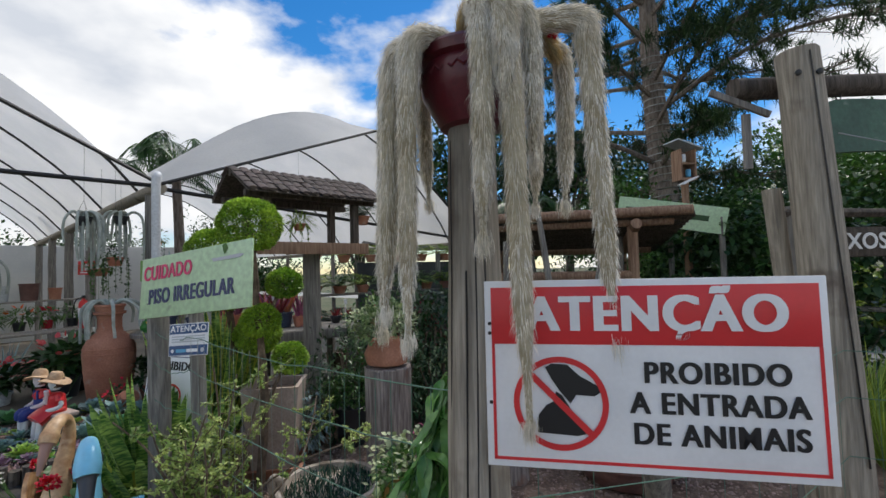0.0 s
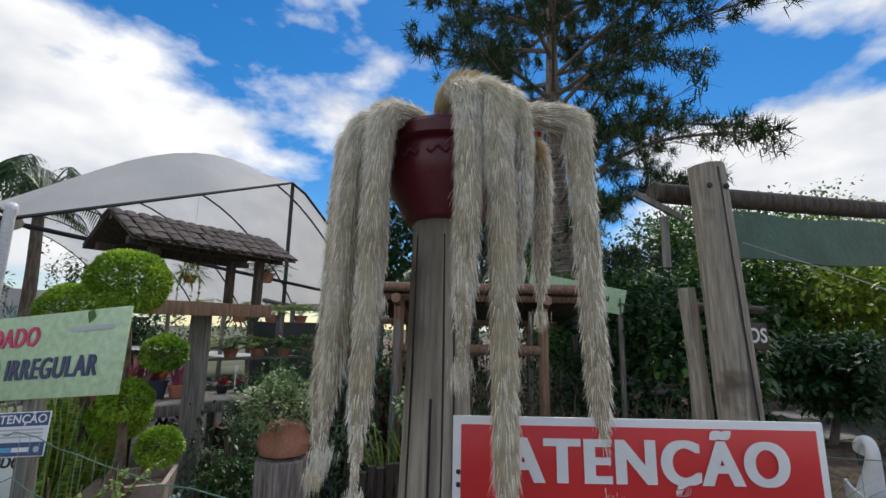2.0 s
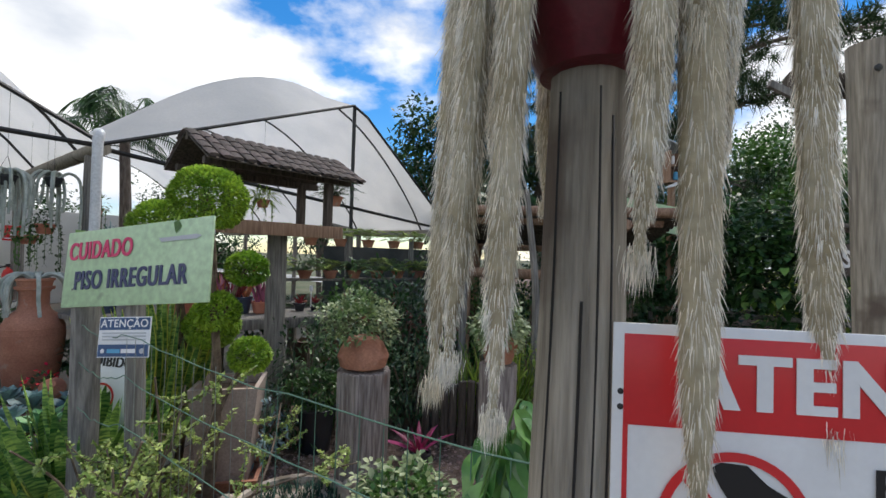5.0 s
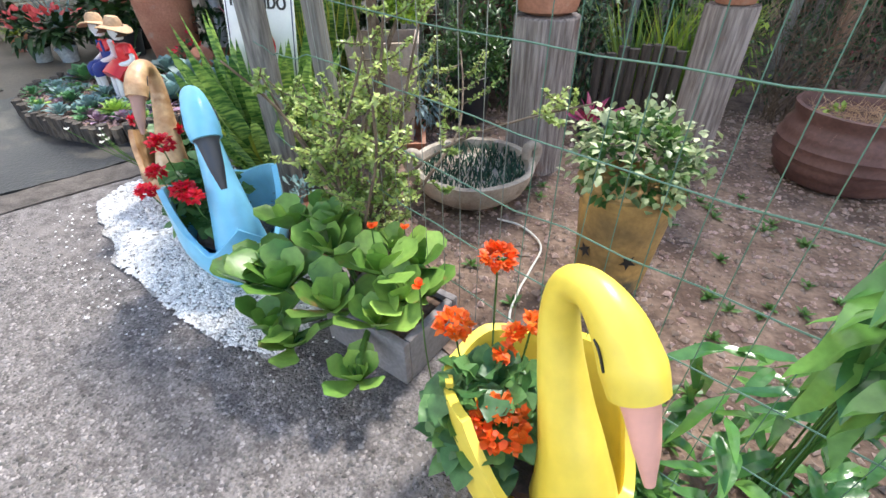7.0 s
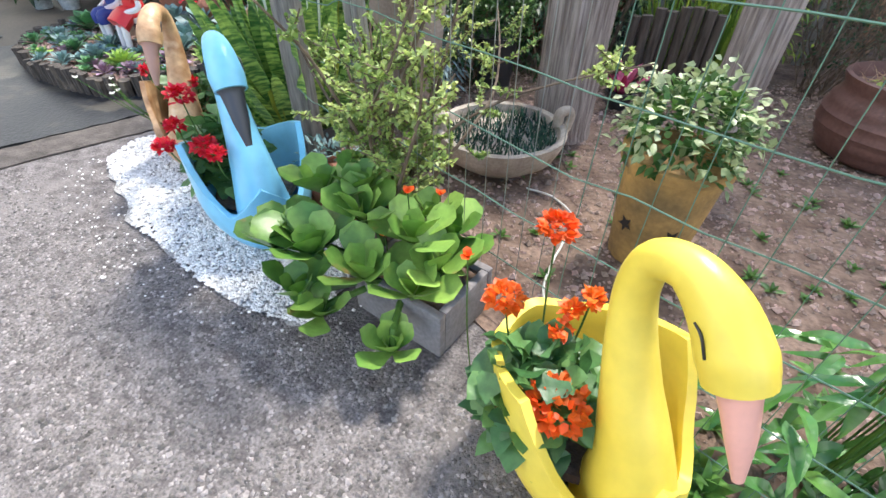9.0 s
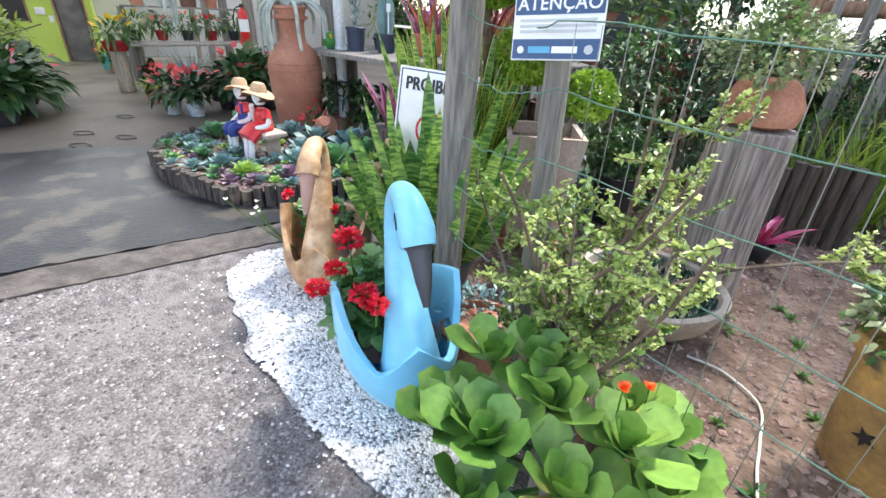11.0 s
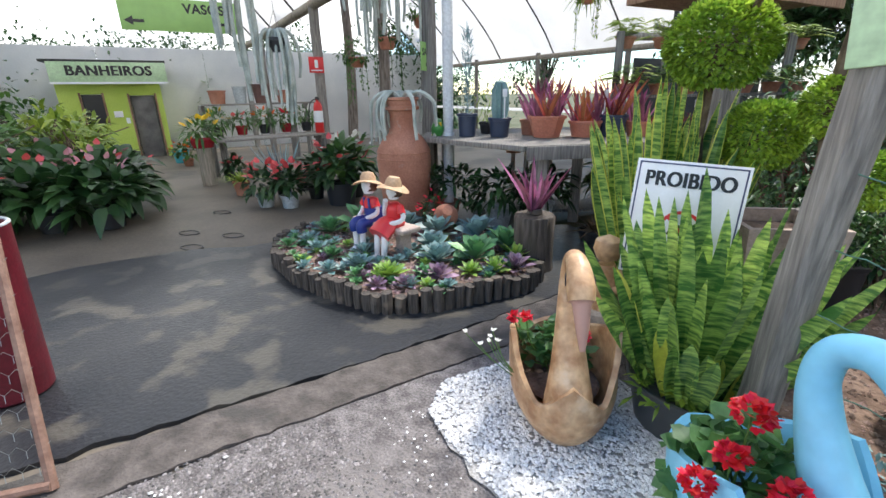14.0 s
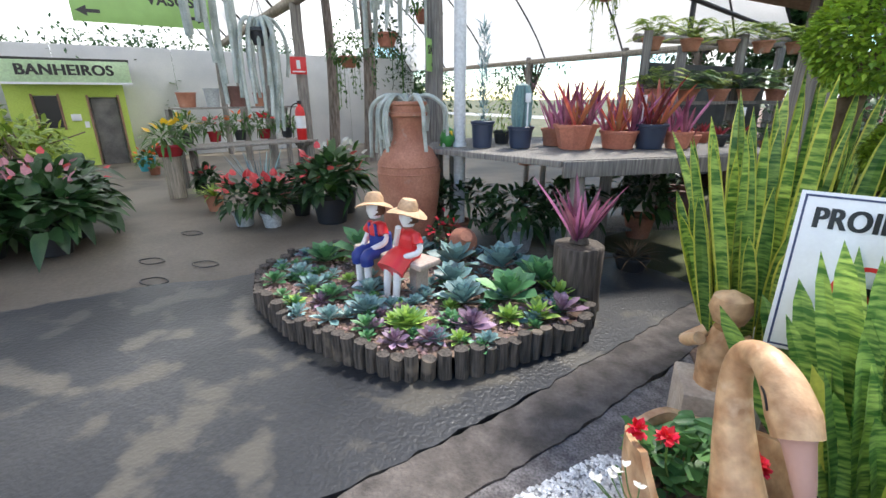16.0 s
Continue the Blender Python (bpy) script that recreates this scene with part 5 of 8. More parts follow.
part("ban_ring", moved(disc(0.085, -0.002, 40, 0.072), Matrix.Translation((W / 2, 0, Hh * 0.42))), M_RED, ps, smooth=False)
part("ban_bar", moved(box(-0.075, -0.0035, -0.006, 0.075, -0.002, 0.006), Matrix.Translation((W / 2, 0, Hh * 0.42)) @ Matrix.Rotation(radians(45), 4, "Y")), M_RED, ps)
part("pictogram", moved(outline([(-0.05, -0.02), (0.04, -0.02), (0.05, 0.0), (0.02, 0.02), (-0.03, 0.03)], -0.0018), Matrix.Translation((W / 2, 0, Hh * 0.42))), M_BLACK, ps, smooth=False)
for x in (0.04, W - 0.04):
    part("leg", box(x - 0.012, 0.006, -0.56, x + 0.012, 0.03, Hh * 0.6), M_WOODG, ps)


# ---- snake plants ----
def snake(name, at, label, n, h, r, edge, lean, wide, group="snake plants"):
    """Stiff sword-shaped leaves from a tub, upright in the heart and leaning out at the rim."""
    ob = thing(name, at, 0, label, "potted plant", group)
    a = np.arange(n) * 2.39996 + rng.uniform(-0.3, 0.3, n)
    q = np.sqrt((np.arange(n) + 0.5) / n) * r
    p = np.stack([np.cos(a) * q, np.sin(a) * q, np.zeros(n)], 1)
    k = (q / r) ** 1.4 * lean
    d = np.stack([np.cos(a) * k, np.sin(a) * k, np.ones(n)], 1) + rng.normal(0, 0.08, (n, 3))
    L = h * rng.uniform(0.55, 1.05, n) * (1 - 0.28 * (q / r) ** 2)
    W_ = wide * rng.uniform(0.75, 1.2, n)
    upv = np.stack([rng.normal(0, 0.8, n), -np.ones(n), np.full(n, 0.1)], 1)
    state = rng.bit_generator.state
    g = blades(p, d, L, W_, "sword", 0.04, 0.35, 9, up=upv, wave=0.10)
    if edge:
        rng.bit_generator.state = state
        e = blades(p + (0.0, 0.0035, 0), d, L * 1.003, W_ * 1.26, "sword", 0.04, 0.35, 9, up=upv, wave=0.10)
        each("leaf_margin", moved(e, Matrix.Translation((0, 0, 0.19))), n, M_SNAKEY, ob, "yellow leaf edge")
    each("leaf", moved(g, Matrix.Translation((0, 0, 0.19))), n, M_SNAKE, ob, "stiff banded upright leaf")
    return ob


sk = snake("snake_plant", (-2.19, 3.44, 0.0), "dense dark-banded snake plant in a grey tub", 92, 0.88, 0.19, False, 0.55, 0.070)
part("pot", lathe(pot_profile(0.19, 0.235, 0.22, 0.012, 0.03), 32), plain("dark_grey_tub", (0.06, 0.065, 0.07), 0.4), sk, "dark grey plastic tub")
part("fern", clump((-0.1, -0.16, 0.24), (0.12, 0.08, 0.07), 110, 0.06, 0.02, "lance", 0.3), M_LEAFY, sk)
yl = np.array([(-0.10, -0.14, 0.2), (0.02, -0.17, 0.2), (0.1, -0.12, 0.2), (-0.16, -0.06, 0.2), (0.16, -0.03, 0.2)])
each("old_leaf", blades(yl, yl * (2.0, 1.6, 0) + (0, 0, 1), np.array((0.36, 0.30, 0.5, 0.55, 0.5)), 0.06, "sword", 0.06, 0.35, 8, up=(0.2, -1, 0.1)), 5, M_SNAKEY, sk, "yellowing leaf")
sk = snake("snake_plant", (-2.33, 4.22, 0.12), "yellow-edged snake plant in a tall white pot", 86, 1.2, 0.22, True, 0.30, 0.050)
part("pot", lathe(pot_profile(0.14, 0.2, 0.32, 0.012, 0.03), 32), M_WHITE, sk, "white pot")
part("foot", box(-0.12, -0.12, -0.12, 0.12, 0.12, 0.001), M_GREYBOX, sk)


def fz(g):
    """Height of the nursery floor, which falls gently towards its far end."""
    return -0.008 - 0.036 * max(0.0, g - 2.0)


def on_floor(g, c):
    return gc(g, c, fz(g))


def pieces(name, geos, label, category, group="", at=None):
    """One mesh with several paints."""
    v, f, k, idx = [], [], 0, []
    me = bpy.data.meshes.new(name)
    for i, (g, mat) in enumerate(geos):
        me.materials.append(mat)
        v += [tuple(p) for p in np.asarray(g[0]).tolist()]
        f += [tuple(a + k for a in q) for q in g[1]]
        idx += [i] * len(g[1])
        k = len(v)
    me.from_pydata(v, [], f)
    me.polygons.foreach_set("material_index", idx)
    me.polygons.foreach_set("use_smooth", [True] * len(f))
    me.update()
    me.set_sharp_from_angle(angle=radians(45))
    ob = new(name, me)
    if at is not None:
        ob.matrix_world = at
    return tagged(ob, label, category, group)


# ---- succulent bed ----
BED = [(-5.06, 4.24), (-4.62, 3.99), (-4.2, 3.87), (-3.85, 3.82), (-3.55, 3.96), (-3.3, 4.2), (-3.06, 4.45), (-3.02, 4.7), (-3.35, 5.3), (-3.95, 5.5), (-4.4, 5.45), (-4.95, 5.35), (-5.3, 4.95), (-5.3, 4.55)]
bed = thing("succulent_bed", (0, 0, 0), 0, "raised succulent bed edged with short upright logs", "flower bed")
part("soil", sheet([(x * 0.985 - 0.06, y * 0.985 + 0.07) for x, y in BED], 0.115), M_SOIL, bed, "dark stony soil")
q = []
for a, b in zip(np.array(BED), np.roll(np.array(BED), -1, 0)):
    n = max(1, int(round(np.linalg.norm(b - a) / 0.074)))
    q += [a + (b - a) * (k + 0.5) / n for k in range(n)]
for x, y in q:
    h = rng.uniform(0.12, 0.175)
    part("log", tube([(x, y, 0.012), (x + rng.normal(0, 0.003), y, h * 0.6), (x + rng.normal(0, 0.004), y, h)], 0.036 * rng.uniform(0.85, 1.1), 10, 0.10), M_EDGELOG, bed)
gp = scatter([(x * 0.98 - 0.08, y * 0.98 + 0.09) for x, y in BED], 2600)
solo("bed_pebbles", stones(gp, 0.116, rng.uniform(0.008, 0.018, len(gp)), 0.8), surf("pinkish_pebbles", (0.26, 0.15, 0.13), (0.42, 0.30, 0.27), 12, 0.7, 0.1, 60, island=0.4), "pinkish brown pebbles between the succulents", "pebbles", kind="stuff", smooth=False)


def succulent(x, y, size, mat, n=22, label="fleshy rosette succulent growing in the bed", op=0.95, w=0.5, shape="spoon", z=0.118, seg=4):
    ob = thing("succulent", (x, y, z), rng.uniform(0, 360), label, "succulent", "bed succulents")
    part("rosette", rosette((0, 0, 0.005), n, size, size * w, shape, op, 0.0, 0.35, seg, size * 0.25), mat, ob)
    return ob


KIND = {"b": (M_SUCB, "blue-green rosette succulent growing in the bed"), "g": (M_SUCG, "mid green rosette succulent growing in the bed"), "l": (M_SUCL, "lime green rosette succulent growing in the bed"), "p": (M_SUCP, "dusky purple rosette succulent growing in the bed")}
for x, y, s, k, n in ((-3.95, 4.12, 0.16, "l", 34), (-4.25, 4.2, 0.15, "b", 30), (-3.62, 4.22, 0.15, "p", 26), (-3.78, 4.02, 0.11, "p", 26), (-3.3, 4.45, 0.15, "l", 22), (-3.18, 4.55, 0.17, "p", 16), (-3.22, 4.75, 0.19, "l", 15), (-3.45, 4.38, 0.12, "l", 26),
                      (-3.5, 4.65, 0.25, "g", 20), (-3.35, 4.95, 0.26, "g", 20), (-3.75, 4.5, 0.2, "b", 26), (-3.9, 4.75, 0.2, "b", 24), (-4.55, 4.3, 0.13, "g", 30), (-4.75, 4.4, 0.13, "b", 30), (-4.4, 4.05, 0.12, "b", 26), (-4.15, 4.03, 0.11, "g", 26),
                      (-4.95, 4.55, 0.13, "b", 30), (-5.05, 4.4, 0.11, "g", 26), (-4.35, 4.45, 0.14, "b", 28), (-3.5, 4.08, 0.1, "b", 26), (-3.95, 3.95, 0.1, "p", 22), (-4.0, 5.1, 0.24, "b", 20), (-4.7, 5.05, 0.34, "g", 16), (-4.95, 4.85, 0.2, "g", 26), (-3.65, 5.15, 0.26, "b", 18), (-4.35, 5.2, 0.22, "b", 20)):
    succulent(x, y, s, KIND[k][0], n, KIND[k][1], 0.95 if s < 0.2 else 0.8, 0.42 if s < 0.2 else 0.5, "spoon" if k != "l" else "lance")
for x, y in scatter([(a * 0.97 - 0.12, b * 0.97 + 0.13) for a, b in BED], 150):
    k = "bbbggglp"[rng.integers(0, 8)]
    succulent(x, y, rng.uniform(0.05, 0.10), KIND[k][0], 18, KIND[k][1], 0.95, 0.45, "spoon", seg=3)
jug = thing("clay_jug", (-4.02, 5.32, 0.118), 30, "small round clay jug lying among the succulents", "jug")
part("body", moved(lathe([(0.03, 0), (0.09, 0.03), (0.11, 0.09), (0.08, 0.15), (0.035, 0.175), (0.035, 0.2), (0.045, 0.21)], 24), pose(0, 0, 0.10, 55)), M_TERRA, jug)
im = thing("impatiens", (-4.15, 5.35, 0.118), 0, "small bush with bright pink flowers beside the urn", "flower")
part("foliage", clump((0, 0, 0.14), (0.12, 0.12, 0.13), 120, 0.045, 0.028), M_LEAFD, im)
part("foliage", clump((0, 0, 0.17), (0.13, 0.13, 0.15), 34, 0.035, 0.035, "oval", 0, 0.4, -0.2, 0.9), M_PETRED, im)


# two seated figures on a plank, one cast piece
def child(x, skirt, tilt):
    g = []
    hip = np.array((x, 0, 0.20))
    s = np.array((x + tilt * 0.02, -0.01, 0.355))
    g.append((tube(smooth_path([hip, (hip + s) / 2, s], 4), np.interp(np.linspace(0, 1, 9), (0, 0.5, 0.9, 1), (0.062, 0.058, 0.05, 0.025)), 14), M_RED))
    hd = s + (0, -0.01, 0.075)
    g.append((moved(lathe([(0.004, -0.055), (0.03, -0.048), (0.045, -0.01), (0.044, 0.025), (0.02, 0.05), (0.003, 0.052)], 18), Matrix.Translation(hd)), M_SKIN))
    g.append((moved(lathe([(0.047, -0.03), (0.051, 0.0), (0.048, 0.035), (0.03, 0.05), (0.003, 0.055)], 18), Matrix.Translation(hd + (0, 0.012, 0.0))), plain("brown_hair_paint", (0.10, 0.05, 0.03), 0.6)))
    hat = lathe([(0.005, 0.065), (0.035, 0.06), (0.05, 0.035), (0.053, 0.008), (0.095, -0.004), (0.105, -0.012), (0.10, -0.016), (0.05, -0.002)], 28)
    hv = hat[0].copy()
    r = np.hypot(hv[:, 0], hv[:, 1])
    hv[:, 2] += np.clip(r - 0.055, 0, 1) * 0.25 * np.sin(np.arctan2(hv[:, 1], hv[:, 0]) * 2 + x * 30)
    g.append((moved((hv, hat[1]), Matrix.Translation(hd + (0, 0, 0.03)) @ pose(0, 0, 0, -8, 6 * tilt)), M_STRAW))
    legs = M_SKIN
    blue = plain("blue_overall_paint", (0.015, 0.035, 0.22), 0.45)
    for sx in (-0.03, 0.03):
        knee, foot = hip + (sx * 1.2, -0.13, 0.0), hip + (sx * 1.2, -0.135, -0.17)
        if skirt:
            g.append((tube([knee + (0, 0.01, -0.04), foot], (0.022, 0.018), 10), legs))
        else:
            g.append((tube(smooth_path([hip + (sx, 0, 0), knee, knee + (0, -0.005, -0.05)], 4), 0.036, 12), blue))
            g.append((tube([knee + (0, -0.003, -0.05), foot], (0.022, 0.018), 10), legs))
        g.append((tube(smooth_path([foot + (0, 0.01, 0), foot + (0, -0.02, -0.012), foot + (0, -0.055, -0.016)], 3), (0.018, 0.02, 0.02, 0.019, 0.017, 0.014, 0.008), 10), legs))
    if skirt:
        g.append((tube(smooth_path([hip + (0, 0.03, 0.03), hip + (0, -0.06, 0.02), hip + (0, -0.14, -0.035)], 4), (0.062, 0.068, 0.072, 0.076, 0.08, 0.084, 0.086, 0.088, 0.088), 14, 0.05, flat=0.62), M_RED))
    else:
        g.append((tube([hip + (0, -0.002, -0.01), hip + (0, -0.004, 0.09)], (0.067, 0.062), 14), blue))
        for sx in (-0.025, 0.025):
            g.append((tube([hip + (sx, -0.052, 0.08), s + (sx, -0.035, 0.0)], 0.009, 6), blue))
    for sx in (-1, 1):
        sh = s + (sx * 0.052, 0, -0.015)
        if skirt and sx < 0:
            arm = [sh, sh + (sx * 0.02, -0.03, -0.07), hd + (sx * 0.02, -0.05, -0.05)]
        else:
            arm = [sh, sh + (sx * 0.025, -0.01, -0.08), hip + (sx * 0.04, -0.1, 0.03)]
        g.append((tube([sh + (-sx * 0.01, 0, 0.0), sh + (sx * 0.018, -0.01, -0.045)], (0.026, 0.028), 10), M_RED))
        g.append((tube(smooth_path(arm, 4), 0.0165, 10), legs))
    return g


pieces("garden_statue", [(box(-0.27, -0.07, 0.17, 0.27, 0.09, 0.205, 0.012), M_PLANTER), (box(-0.2, -0.03, 0, -0.15, 0.06, 0.17), M_PLANTER), (box(0.15, -0.03, 0, 0.2, 0.06, 0.17), M_PLANTER)] + child(-0.1, False, -1) + child(0.12, True, 1),
       "painted garden statue of two seated children in straw hats", "statue", at=pose(-4.28, 4.66, 0.10, 0, 0, -22) @ Matrix.Diagonal((1.2, 1.2, 1.2, 1)))

# ---- urn with hanging cactus ----
urn = thing("clay_urn", (-4.62, 5.72, 0), 0, "tall terracotta urn with silver trailing cactus", "urn")
part("body", lathe([(0.16, 0), (0.19, 0.01), (0.225, 0.2), (0.26, 0.5), (0.27, 0.68), (0.262, 0.78), (0.21, 0.88), (0.14, 0.94), (0.125, 1.0), (0.125, 1.12), (0.14, 1.15), (0.165, 1.16), (0.168, 1.185), (0.14, 1.19), (0.15, 1.24), (0.165, 1.25), (0.165, 1.27), (0.13, 1.275), (0.11, 1.24), (0.004, 1.24)], 44, 0.004), M_TERRA, urn, "smooth banded terracotta body")
for z, r in ((0.70, 0.268), (0.76, 0.265)):
    part("band", tube([(r * math.cos(a), r * math.sin(a), z) for a in np.linspace(0, 6.283, 45)], 0.006, 6, caps=False), M_TERRA, urn)


def dangle(name, parent, starts, mat=M_HANGCACT, r=0.017, rise=0.07, seg=8):
    for x, y, z, a, out, ln in starts:
        dx, dy = math.cos(radians(a)), math.sin(radians(a))
        pts = smooth_path([(x, y, z), (x + dx * out * 0.5, y + dy * out * 0.5, z + rise), (x + dx * out, y + dy * out, z - 0.02), (x + dx * (out + 0.02), y + dy * (out + 0.02), z - ln * 0.55), (x + dx * (out + rng.uniform(-0.02, 0.05)), y + dy * out, z - ln)], 6)
        part(name, tube(pts, np.linspace(r, r * 0.75, len(pts)), seg, 0.08), mat, parent)


dangle("cactus_stem", urn, [(0.02 * math.cos(a), 0.02 * math.sin(a), 1.25, math.degrees(a), rng.uniform(0.15, 0.30), rng.uniform(0.22, 0.5)) for a in rng.uniform(-3.1, 3.1, 16)], r=0.02)


def roof_over(at):
    """Height of the tent roof above a place, over that place."""
    q = np.array(at[:2]) - np.array(gc(0, 0)[:2])
    g, c = float(q @ G), float(q @ C)
    if c < 0:
        u, edge = (c + 7.2) / 7.2, np.interp(c, (-7.2, -3.4, 0), (2.83, 4.5, 2.83))
        vault = 2.83 + 2.07 * math.sin(math.pi * u) ** 0.85
    else:
        u, edge = c / 6.9, np.interp(c, (0, 3.9, 6.9), (2.83, 4.4, 2.25))
        vault = 2.83 - 0.58 * u + 2.21 * math.sin(math.pi * u) ** 0.85
    k = min(1.0, max(0.0, (g + 0.1) / 0.9))
    return edge + (vault - edge) * k - at[2]


def hanging_cactus(at, n, lo, hi, label, pot=M_POTBLACK, spread=0.12, wire=1.0, r=0.016):
    wire = roof_over(at)
    ob = thing("hanging_cactus", at, rng.uniform(0, 360), label, "hanging plant", "hanging cacti")
    part("pot", lathe(pot_profile(0.06, 0.085, 0.11), 20), pot, ob)
    dangle("stem", ob, [(rng.normal(0, 0.02), rng.normal(0, 0.02), 0.1, rng.uniform(0, 360), rng.uniform(0.05, spread), rng.uniform(lo, hi)) for _ in range(n)], r=r)
    for a in (0, 2.1, 4.2):
        part("hanger_wire", tube([(0.085 * math.cos(a), 0.085 * math.sin(a), 0.1), (0, 0, 0.32), (0, 0, wire)], 0.002, 4), M_STEEL, ob)
    return ob


hanging_cactus((-5.42, 5.0, 1.66), 17, 0.30, 0.72, "silver rat-tail cactus in a hanging pot", spread=0.16, wire=1.9)
hanging_cactus((-5.62, 4.86, 2.1), 6, 0.5, 0.95, "long silver cactus stems in a hanging pot", spread=0.08, wire=1.6, r=0.022)
hanging_cactus((-5.75, 4.75, 2.2), 5, 0.4, 0.8, "long silver cactus stems in a hanging pot", spread=0.08, wire=1.5, r=0.02)
hanging_cactus((-5.0, 5.75, 2.25), 14, 0.3, 0.75, "silver rat-tail cactus in a hanging pot", spread=0.22, wire=0.6, r=0.018)
hanging_cactus((-4.9, 6.2, 2.3), 12, 0.25, 0.6, "silver rat-tail cactus in a hanging pot", spread=0.2, wire=0.5, r=0.018)


def basket(at, label, mat, n=260, leaf=0.06, w=0.03, r=0.17, trail=8, pot=M_TERRAP, shape="lance", wire=0.9):
    wire = roof_over(at)
    ob = thing("hanging_basket", at, 0, label, "hanging plant", "hanging baskets")
    part("pot", lathe(pot_profile(0.07, 0.10, 0.12), 20), pot, ob)
    part("foliage", clump((0, 0, 0.16), (r, r, r * 0.9), n, leaf, w, shape, 0.3, 0.8, -0.6), mat, ob)
    for _ in range(trail):
        a, L = rng.uniform(0, 6.28), rng.uniform(0.2, 0.5)
        pts = smooth_path([(0.08 * math.cos(a), 0.08 * math.sin(a), 0.12), (0.14 * math.cos(a), 0.14 * math.sin(a), 0.06), (0.15 * math.cos(a), 0.15 * math.sin(a), -L)], 6)
        tr = part("trailing_stem", tube(pts, 0.003, 5), M_LEAF, ob)
        k = pts[rng.integers(4, len(pts), 26)]
        part("foliage", blades(k + rng.normal(0, 0.008, k.shape), rng.normal(0, 1, k.shape), 0.035, 0.025, "oval", 0.2, 0.2, 2), mat, tr)
    for a in (0, 2.1, 4.2):
        part("hanger_wire", tube([(0.1 * math.cos(a), 0.1 * math.sin(a), 0.12), (0, 0, 0.4), (0, 0, wire)], 0.002, 4), M_STEEL, ob)
    return ob


basket((-5.83, 6.89, 1.62), "leafy trailing plant in a hanging pot", M_LEAF, 300, 0.07, 0.03, 0.2, 8)
basket((-5.06, 6.29, 1.75), "small trailing plant in a clay hanging pot", M_LEAFD, 120, 0.05, 0.03, 0.12, 9)
basket((-4.86, 6.76, 2.0), "drooping plant in an orange hanging pot", M_LEAF, 90, 0.09, 0.03, 0.14, 3, wire=0.75)
basket((-3.2, 8.0, 2.3), "hanging fern with long drooping fronds", M_LEAFY, 220, 0.22, 0.02, 0.12, 5, wire=1.6)

# ---- bench with pots ----
bn = thing("plant_bench", (0, 0, 0), 0, "weathered timber display bench with thick front board", "bench")
TOPP = [(-3.3, 5.33), (-1.65, 6.35), (-2.5, 7.75), (-4.75, 6.7), (-4.5, 5.85)]
part("top", (np.concatenate([np.c_[np.array(TOPP), np.full(5, 0.89)], np.c_[np.array(TOPP), np.full(5, 0.85)]]), [(0, 1, 2, 3, 4), (9, 8, 7, 6, 5)] + [(i, 5 + i, 5 + (i + 1) % 5, (i + 1) % 5) for i in range(5)]), M_WOODG, bn, "grey plank top", smooth=False)


def plank(a, b, h, t, z):
    a, b = np.array(a, float), np.array(b, float)
    d = b - a
    m_ = Matrix.Translation((a[0], a[1], z)) @ pose(0, 0, 0, 0, 0, math.degrees(math.atan2(d[1], d[0])))
    return moved(box(0, -t, 0, float(np.linalg.norm(d)), 0, h, 0.004), m_)


part("front_board", plank((-3.3, 5.325), (-1.65, 6.345), 0.11, 0.03, 0.775), M_WOODG, bn, "thick weathered front board")
part("side_board", plank((-4.5, 5.845), (-3.3, 5.325), 0.045, 0.025, 0.845), M_WOODG, bn)
for x, y in ((-3.2, 5.55), (-1.85, 6.5), (-2.5, 7.5), (-4.3, 6.1), (-4.5, 6.65), (-3.0, 6.4)):
    part("leg", box(x - 0.05, y - 0.05, 0, x + 0.05, y + 0.05, 0.85, 0.006), M_WOODG, bn)
part("lower_shelf", plank((-4.2, 6.5), (-2.4, 7.3), 0.03, 0.5, 0.08), M_WOODG, bn)


def brom(at, label, pot, pot_mat, mats, h=0.42, n=12, heads=4, r=0.1, w=0.045):
    ob = thing("potted_bromeliad", at, rng.uniform(0, 360), label, "potted plant", "bench plants")
    part("pot", pot, pot_mat, ob)
    ph = pot[0][:, 2].max() - 0.04
    for i in range(heads):
        a = i * 6.28 / heads
        part("foliage", rosette((r * math.cos(a), r * math.sin(a), ph), n, h * 1.12 * rng.uniform(0.85, 1.1), w, "strap", 0.30, 0.05, 0.5, 6), mats[i % len(mats)], ob)
    return ob


def tag_(at, h=0.3):
    ob = thing("plant_tag", at, rng.uniform(-20, 20), "white plastic plant label stuck in a pot", "label", "plant tags")
    part("stake", box(-0.006, -0.001, 0, 0.006, 0.001, h), M_WHITE, ob)
    part("card", box(-0.022, -0.0015, h, 0.022, 0.0015, h + 0.07, 0.001), M_WHITE, ob)


ZB = 0.892
oct_pot = lathe(pot_profile(0.125, 0.175, 0.2, 0.014), 8)
potted("tall_succulent", (-4.04, 5.98, ZB), "blue-grey spiky succulent in a dark blue pot", lathe(pot_profile(0.08, 0.095, 0.22), 24), M_POTBLUE, [blades(np.c_[rng.normal(0, 0.015, (260, 2)), rng.uniform(0.2, 0.95, 260)], np.c_[rng.normal(0, 1, (260, 2)), rng.uniform(0.5, 1.6, 260)], rng.uniform(0.05, 0.12, 260), 0.012, "lance", 0, 0.3, 3)], M_SILVER, group="bench plants")
cc = potted("column_cactus", (-3.72, 6.02, ZB), "ribbed blue-green column cactus in a dark pot", lathe(pot_profile(0.085, 0.105, 0.18), 24), M_POTBLUE, [lathe([(0.06, 0.16), (0.075, 0.25), (0.075, 0.42), (0.05, 0.5), (0.005, 0.52)], 40, 0, 10, 0.14)], M_SUCB, group="bench plants")
